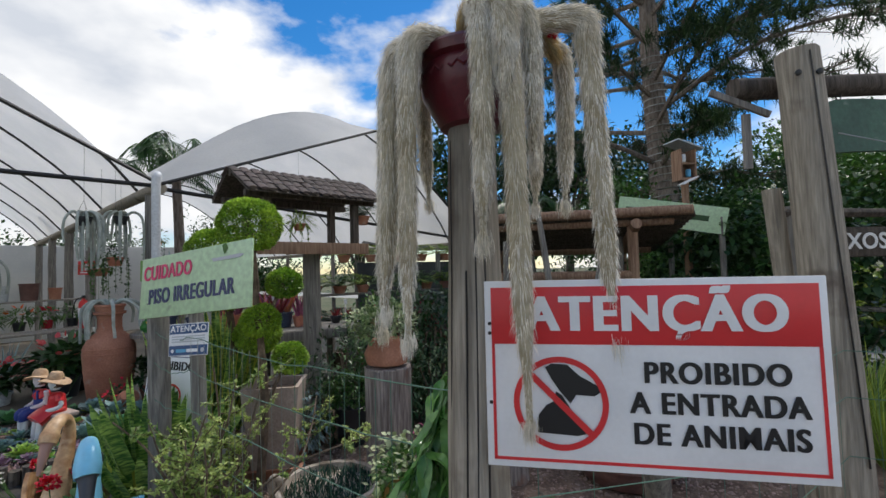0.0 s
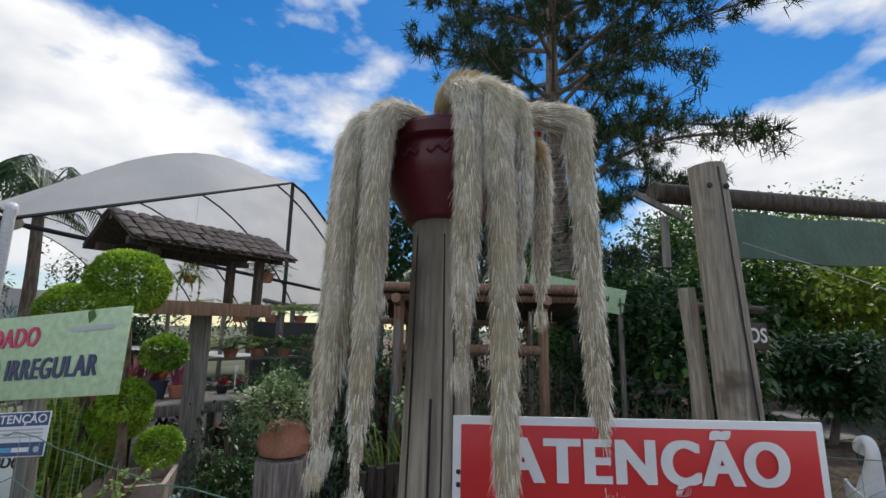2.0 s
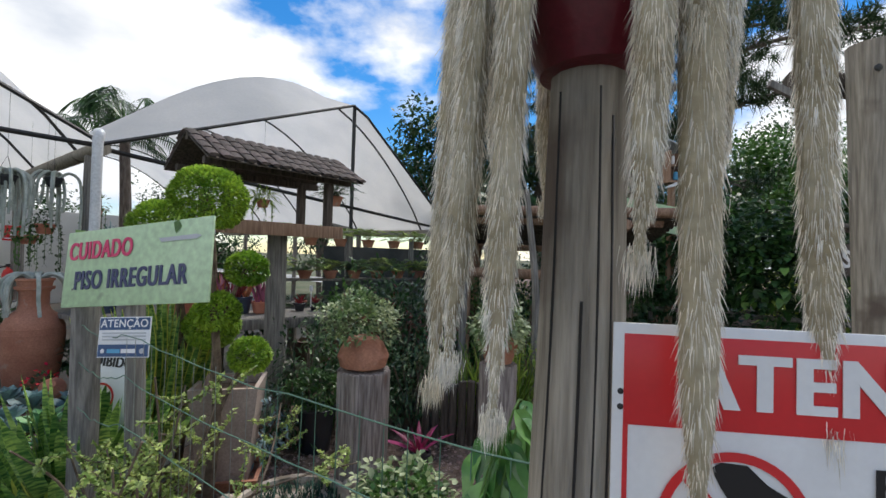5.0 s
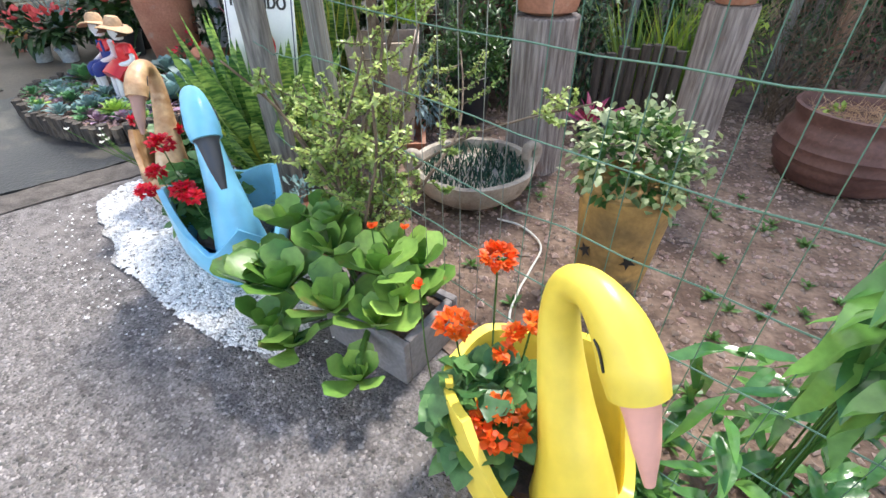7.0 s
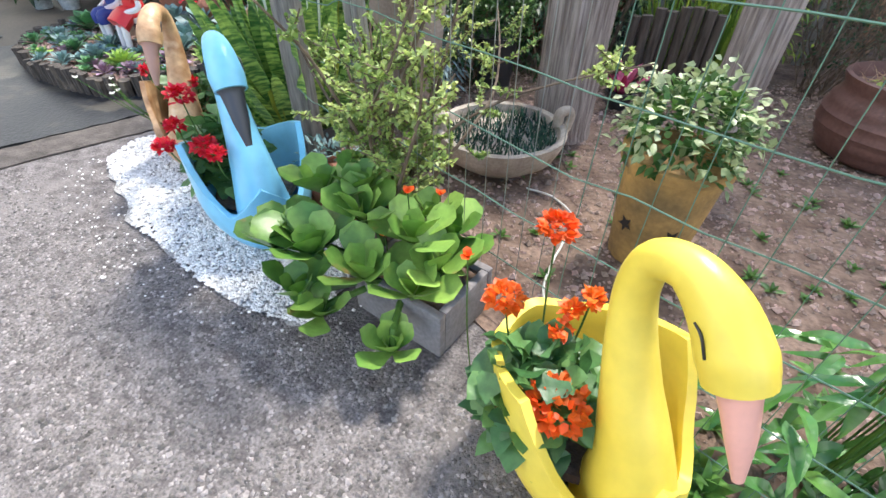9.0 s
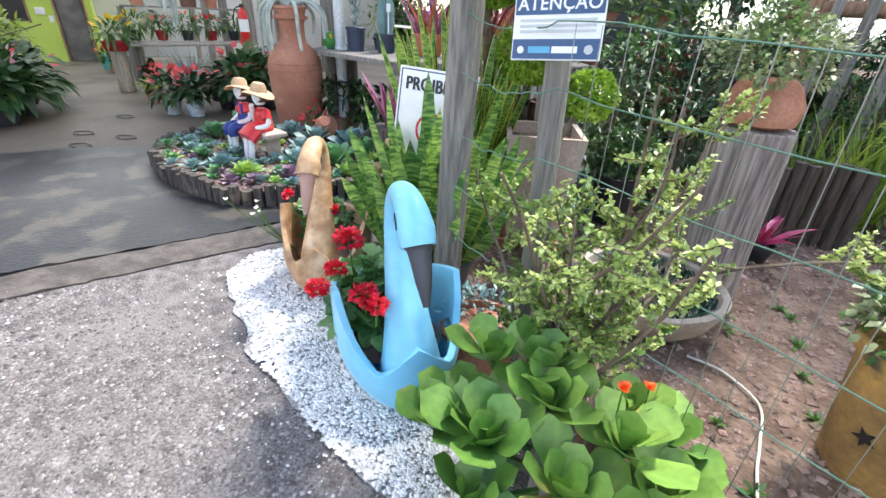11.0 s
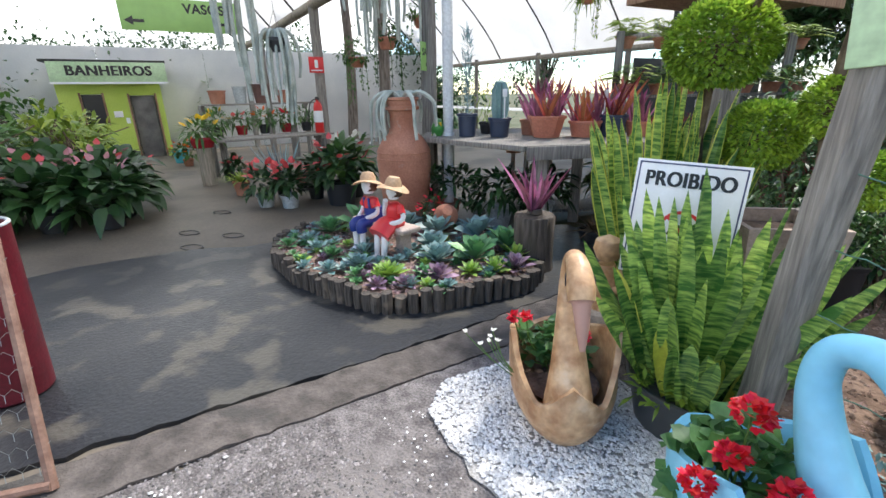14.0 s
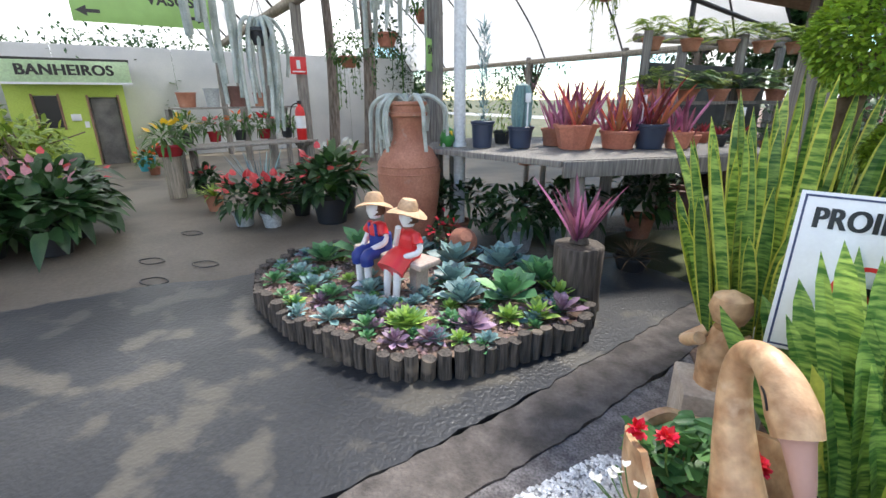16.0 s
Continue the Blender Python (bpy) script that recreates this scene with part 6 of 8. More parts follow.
potted("yellow_grass_plant", (-3.95, 6.35, ZB), "fine yellow-green foliage plant in a dark pot", lathe(pot_profile(0.06, 0.08, 0.12), 20), M_POTBLACK, [clump((0, 0, 0.26), (0.16, 0.16, 0.16), 160, 0.1, 0.012, "lance", 0.3)], M_LEAFY, group="bench plants")
tag_((-3.66, 5.96, ZB + 0.13), 0.24)
brom((-3.28, 6.08, ZB), "purple bromeliads in an octagonal orange pot", oct_pot, M_TERRAP, [M_BROM, M_BROM, M_BROMO], 0.46, 9, 5)
brom((-2.94, 6.22, ZB), "pink and orange bromeliads in an orange pot", lathe(pot_profile(0.12, 0.15, 0.15), 26), M_TERRAP, [M_BROMO, M_BROM], 0.44, 9, 4)
brom((-2.70, 6.28, ZB), "dark red bromeliad in a navy pot", lathe(pot_profile(0.1, 0.13, 0.2), 26), M_POTBLUE, [M_BROMO, M_BROM, M_BROMD], 0.46, 8, 3, 0.06)
brom((-2.48, 6.36, ZB), "purple bromeliad in a small orange pot", lathe(pot_profile(0.085, 0.11, 0.14), 24), M_TERRAP, [M_BROM], 0.42, 9, 2, 0.05)
brom((-3.48, 6.3, ZB), "purple bromeliad in a small clay pot", lathe(pot_profile(0.08, 0.1, 0.15), 22), M_TERRA, [M_BROM], 0.4, 9, 2, 0.04)
for x, y in ((-2.35, 6.55), (-2.12, 6.66), (-1.95, 6.75), (-2.2, 6.95)):
    brom((x, y, ZB), "small dark red bromeliad in a little pot", lathe(pot_profile(0.05, 0.07, 0.1), 18), M_POTBLACK if rng.random() < 0.5 else M_TERRAP, [M_BROMD], 0.16, 14, 1, 0.0, 0.03)
tag_((-2.78, 6.2, ZB + 0.15), 0.2)
tag_((-1.98, 6.66, ZB + 0.05), 0.2)
pieces("parrot_ornament", [(tube(smooth_path([(0, 0.02, 0), (0, 0, 0.06), (0, -0.01, 0.12), (0, -0.03, 0.16)], 4), np.interp(np.linspace(0, 1, 13), (0, 0.4, 0.75, 0.9, 1), (0.05, 0.07, 0.045, 0.048, 0.01)), 14), plain("green_parrot_paint", (0.05, 0.25, 0.05), 0.4)), (tube([(0, -0.06, 0.13), (0, -0.09, 0.10)], (0.015, 0.004), 8), M_PETYEL), (tube([(0, 0.03, 0.03), (0, 0.12, -0.0)], (0.03, 0.012), 8, flat=0.4), M_PETYEL)],
       "green painted parrot ornament standing on the bench", "ornament", at=pose(-4.36, 5.98, ZB, 0, 0, 50))

# below and beside the bench
stump((-3.13, 4.93, 0.014), 0.15, 0.42, "rough dark stump carrying a purple bromeliad", M_DARKWOOD)
brom((-3.13, 4.93, 0.438), "pink and purple bromeliad on a stump", lathe([(0.04, 0), (0.06, 0.01), (0.05, 0.04), (0.005, 0.045)], 16), M_DARKWOOD, [M_BROM], 0.42, 13, 2, 0.03, 0.05)
for g_, c_ in ((-0.85, 0.15), (-0.95, 0.62), (-0.35, -0.15), (-1.2, 1.4)):
    potted("leafy_pot_plant", gc(g_, c_, 0.004), "dark-leaved plant in a speckled grey pot", lathe(pot_profile(0.1, 0.14, 0.22), 26), M_POTGREY if g_ > -1 and c_ > 0 else M_TERRA, [clump((0, 0, 0.36), (0.26, 0.26, 0.22), 200, 0.16, 0.05, "lance", 0.35, 0.7, -0.4, seg=4)], M_LEAFD, group="floor plants")
potted("spiky_pot_plant", (-2.75, 5.75, 0.004), "narrow-leaved reddish plant in a low pot", lathe(pot_profile(0.1, 0.13, 0.12), 24), M_POTBLACK, [rosette((0, 0, 0.1), 60, 0.32, 0.016, "lance", 0.85, 0.25, 0.2, 5)], leafy("bronze_leaf", (0.08, 0.06, 0.03), (0.20, 0.13, 0.07)), group="floor plants")
potted("round_clay_pot", gc(-0.95, 2.4, 0.004), "wide round brown clay pot under the bench", lathe([(0.12, 0), (0.2, 0.02), (0.27, 0.14), (0.27, 0.22), (0.23, 0.30), (0.24, 0.33), (0.2, 0.33), (0.19, 0.28), (0.005, 0.28)], 32), M_RUSTPOT, [clump((0, 0, 0.36), (0.2, 0.2, 0.1), 60, 0.1, 0.03)], M_LEAFD, group="floor plants")
mr = surf("mushroom_cap", (0.33, 0.13, 0.07), (0.42, 0.2, 0.11), 6, 0.5, 0.1, 60)
for x, y, h, s in ((-3.6, 6.75, 0.72, 0.11), (-3.35, 6.85, 0.66, 0.08), (-3.8, 6.95, 0.64, 0.09)):
    pieces("mushroom_ornament", [(tube([(0, 0, 0), (0, 0, h * 0.5), (0, 0, h)], (0.06, 0.03, 0.025), 12), M_STONEPOT), (lathe([(s * 0.4, h - 0.03), (s, h - 0.02), (s * 0.9, h + 0.02), (s * 0.5, h + 0.05), (0.004, h + 0.06)], 20), mr)], "brown-capped concrete mushroom ornament under the bench", "ornament", "mushroom ornaments", at=pose(x, y, 0.004))


# ---- ferns at the tent's side ----
def fern(at, label, n=26, L=0.5, pot=True, mat=M_LEAF, group="ferns"):
    ob = thing("fern", at, rng.uniform(0, 360), label, "fern", group)
    a = rng.uniform(0, 6.28, n)
    el = rng.uniform(0.1, 1.2, n)
    gs = []
    for k in range(n):
        d = np.array((math.cos(a[k]) * math.cos(el[k]), math.sin(a[k]) * math.cos(el[k]), math.sin(el[k])))
        ln = L * rng.uniform(0.7, 1.1)
        pts = smooth_path([(0, 0, 0), tuple(d * ln * 0.5), tuple(d * ln * np.array((1, 1, 0.6)) - np.array((0, 0, ln * 0.15)))], 12)
        t = unit(np.gradient(pts, axis=0))
        s = unit(np.cross(t, (0, 0, 1)))
        w = np.sin(np.pi * np.linspace(0.1, 1, len(pts))) * 0.07 + 0.008
        for sg in (-1, 1):
            gs.append(blades(pts, s * sg + t * 0.35, w, 0.018, "lance", 0.15, 0.1, 2))
    part("frond_mass", join(*gs), mat, ob)
    if pot:
        part("pot", moved(lathe(pot_profile(0.07, 0.1, 0.12), 18), Matrix.Translation((0, 0, -0.12))), M_TERRA, ob)
    return ob


rk = thing("fern_rack", (0, 0, 0), 0, "stepped timber rack behind the bench carrying ferns", "rack")
for z, a, b in ((1.22, (-2.75, 7.3), (-0.9, 8.6)), (0.7, (-2.6, 7.15), (-0.7, 8.4))):
    part("shelf", plank(a, b, 0.03, 0.25, z), M_WOODG, rk)
for x, y in ((-2.75, 7.3), (-1.8, 7.95), (-0.9, 8.55)):
    part("upright", box(x - 0.04, y - 0.04, 0, x + 0.04, y + 0.04, 1.9), M_WOODG, rk)
for i, k in enumerate(np.linspace(0.0, 1, 7)):
    fern((-2.62 + 1.85 * k, 7.2 + 1.28 * k, 1.37), "bright green fern in a clay pot", 26, 0.42, True, M_LEAF if i % 2 else M_LEAFY)
for k in np.linspace(0.0, 1, 6):
    fern((-2.7 + 1.9 * k, 7.4 + 1.3 * k, 1.85), "yellow-green fern high on the rack", 22, 0.4, True, M_LEAFY)
for k in np.linspace(0.0, 1, 6):
    fern((-2.55 + 1.9 * k, 7.02 + 1.3 * k, 0.85), "dark green fern low on the rack", 24, 0.42, True, M_LEAFD)

# ---- fire post, rack and path-side plants ----
fe = thing("fire_extinguisher", gc(4.15, -0.13, 0.60), 0, "red fire extinguisher on a bracket of the post", "extinguisher")
part("cylinder", lathe([(0.075, 0), (0.08, 0.01), (0.08, 0.48), (0.06, 0.55), (0.025, 0.58), (0.025, 0.61), (0.005, 0.615)], 24), M_EXT, fe)
part("valve", box(-0.03, -0.02, 0.60, 0.03, 0.02, 0.66, 0.006), M_BLACK, fe, "black valve")
part("hose", tube(smooth_path([(0.02, 0, 0.63), (-0.1, -0.05, 0.58), (-0.16, -0.06, 0.4), (-0.18, -0.05, 0.25)], 6), 0.01, 8), M_BLACK, fe, "black hose")
part("label_patch", lathe([(0.0815, 0.22), (0.0815, 0.42)], 24), M_WHITE, fe, "white label")
part("foot_block", box(-0.09, -0.09, -0.06, 0.09, 0.09, 0.0, 0.005), M_WOODG, fe)
fs = thing("fire_sign", gc(4.12, -0.1, 1.66), GYAW, "small red fire sign on the post", "sign")
part("plate", box(-0.13, -0.05, 0, 0.13, -0.045, 0.26, 0.001), M_RED, fs)
part("symbol", box(-0.03, -0.053, 0.08, 0.03, -0.05, 0.21), M_WHITE, fs)
part("text_bar", box(-0.1, -0.053, 0.03, 0.1, -0.05, 0.05), M_WHITE, fs)
sa = thing("exit_sign", gc(0.14, -0.17, 1.53), GYAW + 38, "green exit sign with an arrow on the post", "sign")
part("board", box(-0.02, -0.03, 0, 0.34, -0.02, 0.28, 0.002), M_MIDGREEN, sa)
part("letters", moved(letters("SAIDA", 0.10, 0.02, 0.001), pose(0.15, -0.032, 0.18)), M_BLACK, sa)
part("arrow", moved(outline([(0, 0.015), (0.1, 0.015), (0.1, 0.035), (0.15, 0), (0.1, -0.035), (0.1, -0.015), (0, -0.015)], -0.033), Matrix.Translation((0.09, 0, 0.06))), M_BLACK, sa, smooth=False)
va = thing("direction_sign", gc(3.7, -2.83, 2.18), GYAW, "green hanging direction sign with black arrows", "sign")
part("board", box(0, 0, 0, 1.5, 0.012, 0.42, 0.004), M_MIDGREEN, va)
part("letters", moved(letters("VASOS", 0.17, 0.03, 0.002), pose(1.05, -0.003, 0.30)), M_BLACK, va)
for x, s in ((0.28, -1), (1.2, 1)):
    part("arrow", moved(outline([(0, 0.02), (s * 0.13, 0.02), (s * 0.13, 0.06), (s * 0.24, 0), (s * 0.13, -0.06), (s * 0.13, -0.02), (0, -0.02)], -0.004), Matrix.Translation((x, 0, 0.12))), M_BLACK, va, smooth=False)
for x in (0.1, 1.4):
    part("hanger_wire", tube([(x, 0.006, 0.42), (x, 0.006, 1.7)], 0.003, 4), M_STEEL, va)
rk = thing("side_rack", (0, 0, 0), 0, "timber plant table beside the nursery path", "table")
a, b = np.array(gc(4.3, -2.0)), np.array(gc(4.6, 0.0))
part("top", plank(a[:2], b[:2], 0.035, 0.6, 0.60), M_WOODG, rk)
a2, b2 = np.array(gc(5.9, -1.9)), np.array(gc(6.2, 0.3))
part("upper_shelf", plank(a2[:2], b2[:2], 0.03, 0.4, 1.12), M_WOODG, rk)
for g_, c_ in ((4.1, -1.8), (4.4, -0.1), (4.9, -1.9), (5.9, -1.9), (6.2, 0.2)):
    x, y, _ = gc(g_, c_)
    part("leg", box(x - 0.04, y - 0.04, fz(g_), x + 0.04, y + 0.04, 0.6 if g_ < 5 else 1.12), M_WOODG, rk)


def flowering(at, label, pot_mat, leaf_mat, pet, petal_n, h=0.34, r=0.2, pr=0.11, leaf=0.14, lw=0.07, group="path plants", shape="heart", ph=0.16, petal=0.09, n=110):
    ob = thing("flowering_plant", at, rng.uniform(0, 360), label, "potted plant", group)
    part("pot", lathe(pot_profile(pr * 0.78, pr, ph), 24), pot_mat, ob)
    part("foliage", clump((0, 0, ph + h * 0.35), (r, r, h * 0.55), n, leaf, lw, shape, 0.35, 0.6, -0.5, 0.5, seg=4), leaf_mat, ob)
    if petal_n:
        d = ball_dirs(petal_n, 0.0)
        p_ = d * np.array((r * 1.05, r * 1.05, h * 0.65)) + (0, 0, ph + h * 0.45)
        each("bloom", blades(p_, d + rng.normal(0, 0.3, d.shape) + (0, 0, 0.2), petal, petal * 0.85, "heart", 0.1, 0.2, 3), len(d), pet, ob)
    return ob


for (g_, c_), mat, ptm, pn in (((1.5, -1.66), M_PETCOR, M_POTGREY, 26), ((1.28, -1.42), M_PETCOR, M_POTGREY, 28), ((1.6, -1.0), M_PETCOR, M_POTBLACK, 20)):
    flowering(on_floor(g_, c_), "anthurium with coral spathes in a floor pot", ptm, M_LEAFD, mat, pn, 0.36, 0.2)
flowering(on_floor(1.1, -0.82), "large anthurium with red and white spathes in black pot", M_POTBLACK, M_LEAFD, M_PETCOR, 22, 0.5, 0.34, 0.2, 0.2, 0.1, ph=0.28, n=170)
flowering(on_floor(1.45, -0.55), "large anthurium with white spathes in black pot", M_POTBLACK, M_LEAF, M_PETWHITE, 18, 0.5, 0.32, 0.18, 0.2, 0.1, ph=0.28, n=150)
potted("grass_pot", on_floor(1.9, -1.35), "tall grey reed-like plant in a floor pot", lathe(pot_profile(0.08, 0.11, 0.2), 20), M_POTBLACK, [rosette((0, 0, 0.15), 46, 0.8, 0.02, "strap", 0.22, 0.05, 0.2, 5)], M_SILVER, group="path plants")
potted("spider_plant", on_floor(2.5, -1.8), "pale striped spider plant in a floor pot", lathe(pot_profile(0.08, 0.11, 0.2), 20), M_TERRA, [rosette((0, 0, 0.18), 60, 0.42, 0.025, "strap", 0.75, 0.35, 0.2, 5)], M_LEAFY, group="path plants")
potted("dark_bromeliad", on_floor(2.3, -1.0), "red-centred bromeliad in a floor pot", lathe(pot_profile(0.08, 0.11, 0.2), 20), M_POTBLACK, [rosette((0, 0, 0.18), 34, 0.36, 0.03, "strap", 0.7, 0.2, 0.3, 5), rosette((0, 0, 0.22), 10, 0.2, 0.04, "lance", 0.4)], [M_LEAFD, M_PETCOR], group="path plants")
st = thing("log_stand", on_floor(3.95, -2.1), 0, "pale log stand carrying a red bowl", "stand")
part("log", tube([(0, 0, 0), (0, 0, 0.6)], 0.12, 16, 0.05), M_WOOD, st)
flowering(gc(3.95, -2.1, fz(3.95) + 0.6), "yellow-bracted bromeliad in a red glazed bowl", M_POTRED, M_LEAF, M_PETYEL, 8, 0.3, 0.22, 0.19, 0.2, 0.04, shape="lance", ph=0.14, petal=0.12)
flowering(on_floor(3.9, -1.7), "small coral-flowered plant in a floor pot", M_POTBLACK, M_LEAFD, M_PETCOR, 12, 0.25, 0.16)
for k, (pet, pm) in enumerate(((M_PETYEL, M_POTBLACK), (M_PETCOR, M_POTRED), (M_PETORA, M_POTBLACK), (M_PETRED, M_POTRED), (M_PETWHITE, M_POTBLACK))):
    flowering(gc(4.55 + 0.06 * k, -1.8 + 0.4 * k, 0.635), "flowering bromeliad in a pot on the table", pm, M_LEAF, pet, 7, 0.26, 0.17, 0.1, 0.18, 0.03, shape="lance", petal=0.1)
for k, (r_, h_, m_) in enumerate(((0.16, 0.25, M_TERRA), (0.13, 0.32, M_POTGREY), (0.17, 0.36, M_RUSTPOT), (0.12, 0.25, M_TERRA))):
    solo("shelf_pot", lathe(pot_profile(r_ * 0.8, r_, h_), 26), m_, "empty pot standing on the upper shelf", "pot", "shelf pots", at=pose(*gc(5.75 + 0.05 * k, -1.6 + 0.42 * k, 1.15)))
flowering(on_floor(7.5, -2.25), "orange-flowered plant in a small clay pot", M_TERRA, M_LEAF, M_PETORA, 20, 0.4, 0.3)
solo("blue_bucket", lathe(pot_profile(0.14, 0.19, 0.3), 24), plain("turquoise_plastic", (0.06, 0.35, 0.42), 0.4), "turquoise plastic bucket beside the path", "bucket", at=pose(*on_floor(8.5, -2.35)))

# dark anthurium group and crotons on the path's other side
for x, y, s in ((-7.55, 4.55, 1.0), (-7.95, 4.25, 1.05), (-7.9, 4.9, 1.1), (-8.35, 4.55, 1.1), (-8.3, 3.7, 1.0), (-8.8, 4.1, 1.1), (-8.5, 5.3, 1.1), (-9.0, 4.8, 1.15)):
    flowering((x, y, 0.0), "dark-leaved anthurium with pink spathes in black pot", M_POTBLACK, M_LEAFD, M_PETCOR if rng.random() < 0.5 else leafy("pink_spathe", (0.45, 0.16, 0.22), (0.62, 0.32, 0.36)), 9, 0.48 * s, 0.36 * s, 0.16, 0.24, 0.13, group="anthurium group", ph=0.2, petal=0.09, n=130)
for g_, c_, h_, m_ in ((4.3, -3.9, 1.1, M_LEAFY), (5.2, -4.1, 1.3, M_LEAFY), (6.2, -3.9, 1.1, M_PETYEL), (6.6, -4.6, 1.4, M_LEAF), (4.2, -4.8, 1.5, M_LEAF), (3.2, -4.6, 1.2, M_LEAF), (7.6, -4.2, 1.0, M_LEAFY), (5.0, -5.2, 1.7, M_LEAF), (2.6, -5.4, 1.4, M_LEAFD)):
    ob = thing("croton_shrub", on_floor(g_, c_), 0, "bushy yellow-green foliage plant beside the path", "shrub", "path shrubs")
    part("foliage", clump((0, 0, h_ * 0.52), (0.5, 0.5, h_ * 0.5), 320, 0.26, 0.07, "lance", 0.4, 0.6, -0.8, 0.5, seg=4), M_LEAFY if m_ is M_PETYEL else m_, ob)
    part("twig_mass", join(*[tube(smooth_path([(rng.normal(0, 0.05), rng.normal(0, 0.05), 0), tuple(rng.normal(0, 0.15, 2)) + (h_ * 0.5,), tuple(rng.normal(0, 0.25, 2)) + (h_ * 0.85,)], 4), 0.012, 6) for _ in range(6)]), M_TWIG, ob)

# floor drain lids
for x, y in ((-6.55, 4.67), (-6.06, 4.76), (-6.91, 5.41), (-6.13, 4.35)):
    solo("floor_lid", tube([(x + 0.11 * math.cos(a) + 0.01 * math.sin(3 * a), y + 0.07 * math.sin(a), 0.006) for a in np.linspace(0, 6.28, 18)], 0.005, 5, caps=False), M_BLACK, "round black seam of a floor opening", "floor mark", "floor openings")

# ---- wine red tall planter and chicken-wire panel ----
wr = thing("tall_red_planter", (-5.06, 2.52, 0.016), 0, "tall wine red round planter beside the entrance", "planter")
part("body", lathe([(0.13, 0), (0.14, 0.01), (0.155, 0.40), (0.17, 0.78), (0.172, 0.80), (0.155, 0.80), (0.14, 0.72), (0.005, 0.72)], 36), M_WINE, wr)
part("rim", tube([(0.164 * math.cos(a), 0.164 * math.sin(a), 0.80) for a in np.linspace(0, 6.283, 37)], 0.009, 8, caps=False), M_POTGREY, wr, "grey chipped rim")
wp = thing("netting_gate", (-4.27, 2.24, 0.012), 0, "leaning gate panel of rusty tube and chicken wire", "panel")
PA, PB, PC = np.array((0.0, 0, 0)), np.array((-0.42, 0.26, 0.97)), np.array((-1.3, -1.1, 0.0))
part("frame_tube", tube([PA, PB], 0.018, 8), M_RUSTBAR, wp)
part("frame_tube", tube([PB, PB + PC], 0.018, 8), M_RUSTBAR, wp)
part("frame_tube", tube([PA + (0, 0, 0.02), PA + PC + (0, 0, 0.02)], 0.018, 8), M_RUSTBAR, wp)
part("frame_tube", tube([PA + PC, PB + PC], 0.018, 8), M_RUSTBAR, wp)
hx = []
for i in range(34):
    for j in range(16):
        u, v_ = (i + 0.5 * (j % 2)) / 34, (j + 0.5) / 16
        o = PA + (PB - PA) * v_ + PC * u
        du, dv = PC / 34 * 0.5, (PB - PA) / 16 * 0.5
        hx.append(tube([o - du, o - dv * 0.6, o + du], 0.0012, 3, caps=False))
        hx.append(tube([o - dv * 0.6, o - dv * 1.4], 0.0012, 3, caps=False))
tagged(part("chicken_wire", join(*hx), M_WIREG, wp, "hexagonal wire netting"), kind="stuff")
ch = pieces("cherub_ornament", [(tube(smooth_path([(0, 0, 0), (0, 0, 0.12), (0, -0.01, 0.24)], 4), np.interp(np.linspace(0, 1, 9), (0, 0.5, 1), (0.07, 0.075, 0.04)), 14), M_TANSWAN), (moved(lathe([(0.004, -0.07), (0.05, -0.05), (0.07, 0), (0.06, 0.045), (0.004, 0.072)], 20, 0.03), Matrix.Translation((0, -0.02, 0.32))), M_TANSWAN), (tube(smooth_path([(-0.06, 0, 0.21), (-0.12, -0.03, 0.17), (-0.08, -0.1, 0.22)], 4), 0.024, 10), M_TANSWAN), (tube(smooth_path([(0.06, 0, 0.21), (0.1, -0.03, 0.15), (0.05, -0.09, 0.12)], 4), 0.024, 10), M_TANSWAN)],
            "tan plaster cherub ornament behind the swan planter", "ornament", at=pose(-2.56, 3.86, 0.27, 0, 0, -10))
solo("ornament_block", box(-2.68, 3.74, 0.012, -2.44, 3.98, 0.271, 0.01), M_STONEPOT, "low stone block under the cherub ornament", "block")

# ---- clipped trees, shed and back garden ----
def topiary(at, balls, label, trunk=0.035):
    ob = thing("topiary_tree", at, 0, label, "tree", "clipped trees")
    top = max(b[2] for b in balls)
    part("trunk", tube(smooth_path([(0, 0, 0), (0.03, 0.02, top * 0.35), (-0.02, 0.01, top * 0.7), tuple(balls[0][:3])], 6), np.linspace(trunk, trunk * 0.5, 19), 10, 0.08), M_TWIG, ob)
    for x, y, z, r in balls:
        br_ = part("branch", tube(smooth_path([(0, 0, max(0.2, z - 0.5)), (x * 0.5, y * 0.5, z - 0.2), (x, y, z)], 4), 0.014, 7), M_TWIG, ob)
        part("clipped_ball", clump((x, y, z), (r, r, r * 0.85), int(10000 * (r / 0.25) ** 2), 0.026, 0.017, "oval", 0.05, 0.5, -0.95, 0.8, 0.02), M_LEAFBOX, br_, "dense bright green clipped ball")
    return ob


topiary((-1.78, 3.95, 0), [(0.02, -0.15, 1.96, 0.22), (0.16, 0.1, 1.52, 0.13), (0.02, 0.0, 1.24, 0.14), (0.2, 0.1, 0.94, 0.13)], "cloud-pruned box tree with bright green balls")
topiary((-2.2, 4.3, 0), [(0.0, -0.15, 1.50, 0.22), (0.14, -0.5, 1.78, 0.17), (0.25, -0.05, 1.1, 0.18)], "cloud-pruned box tree with bright green balls")

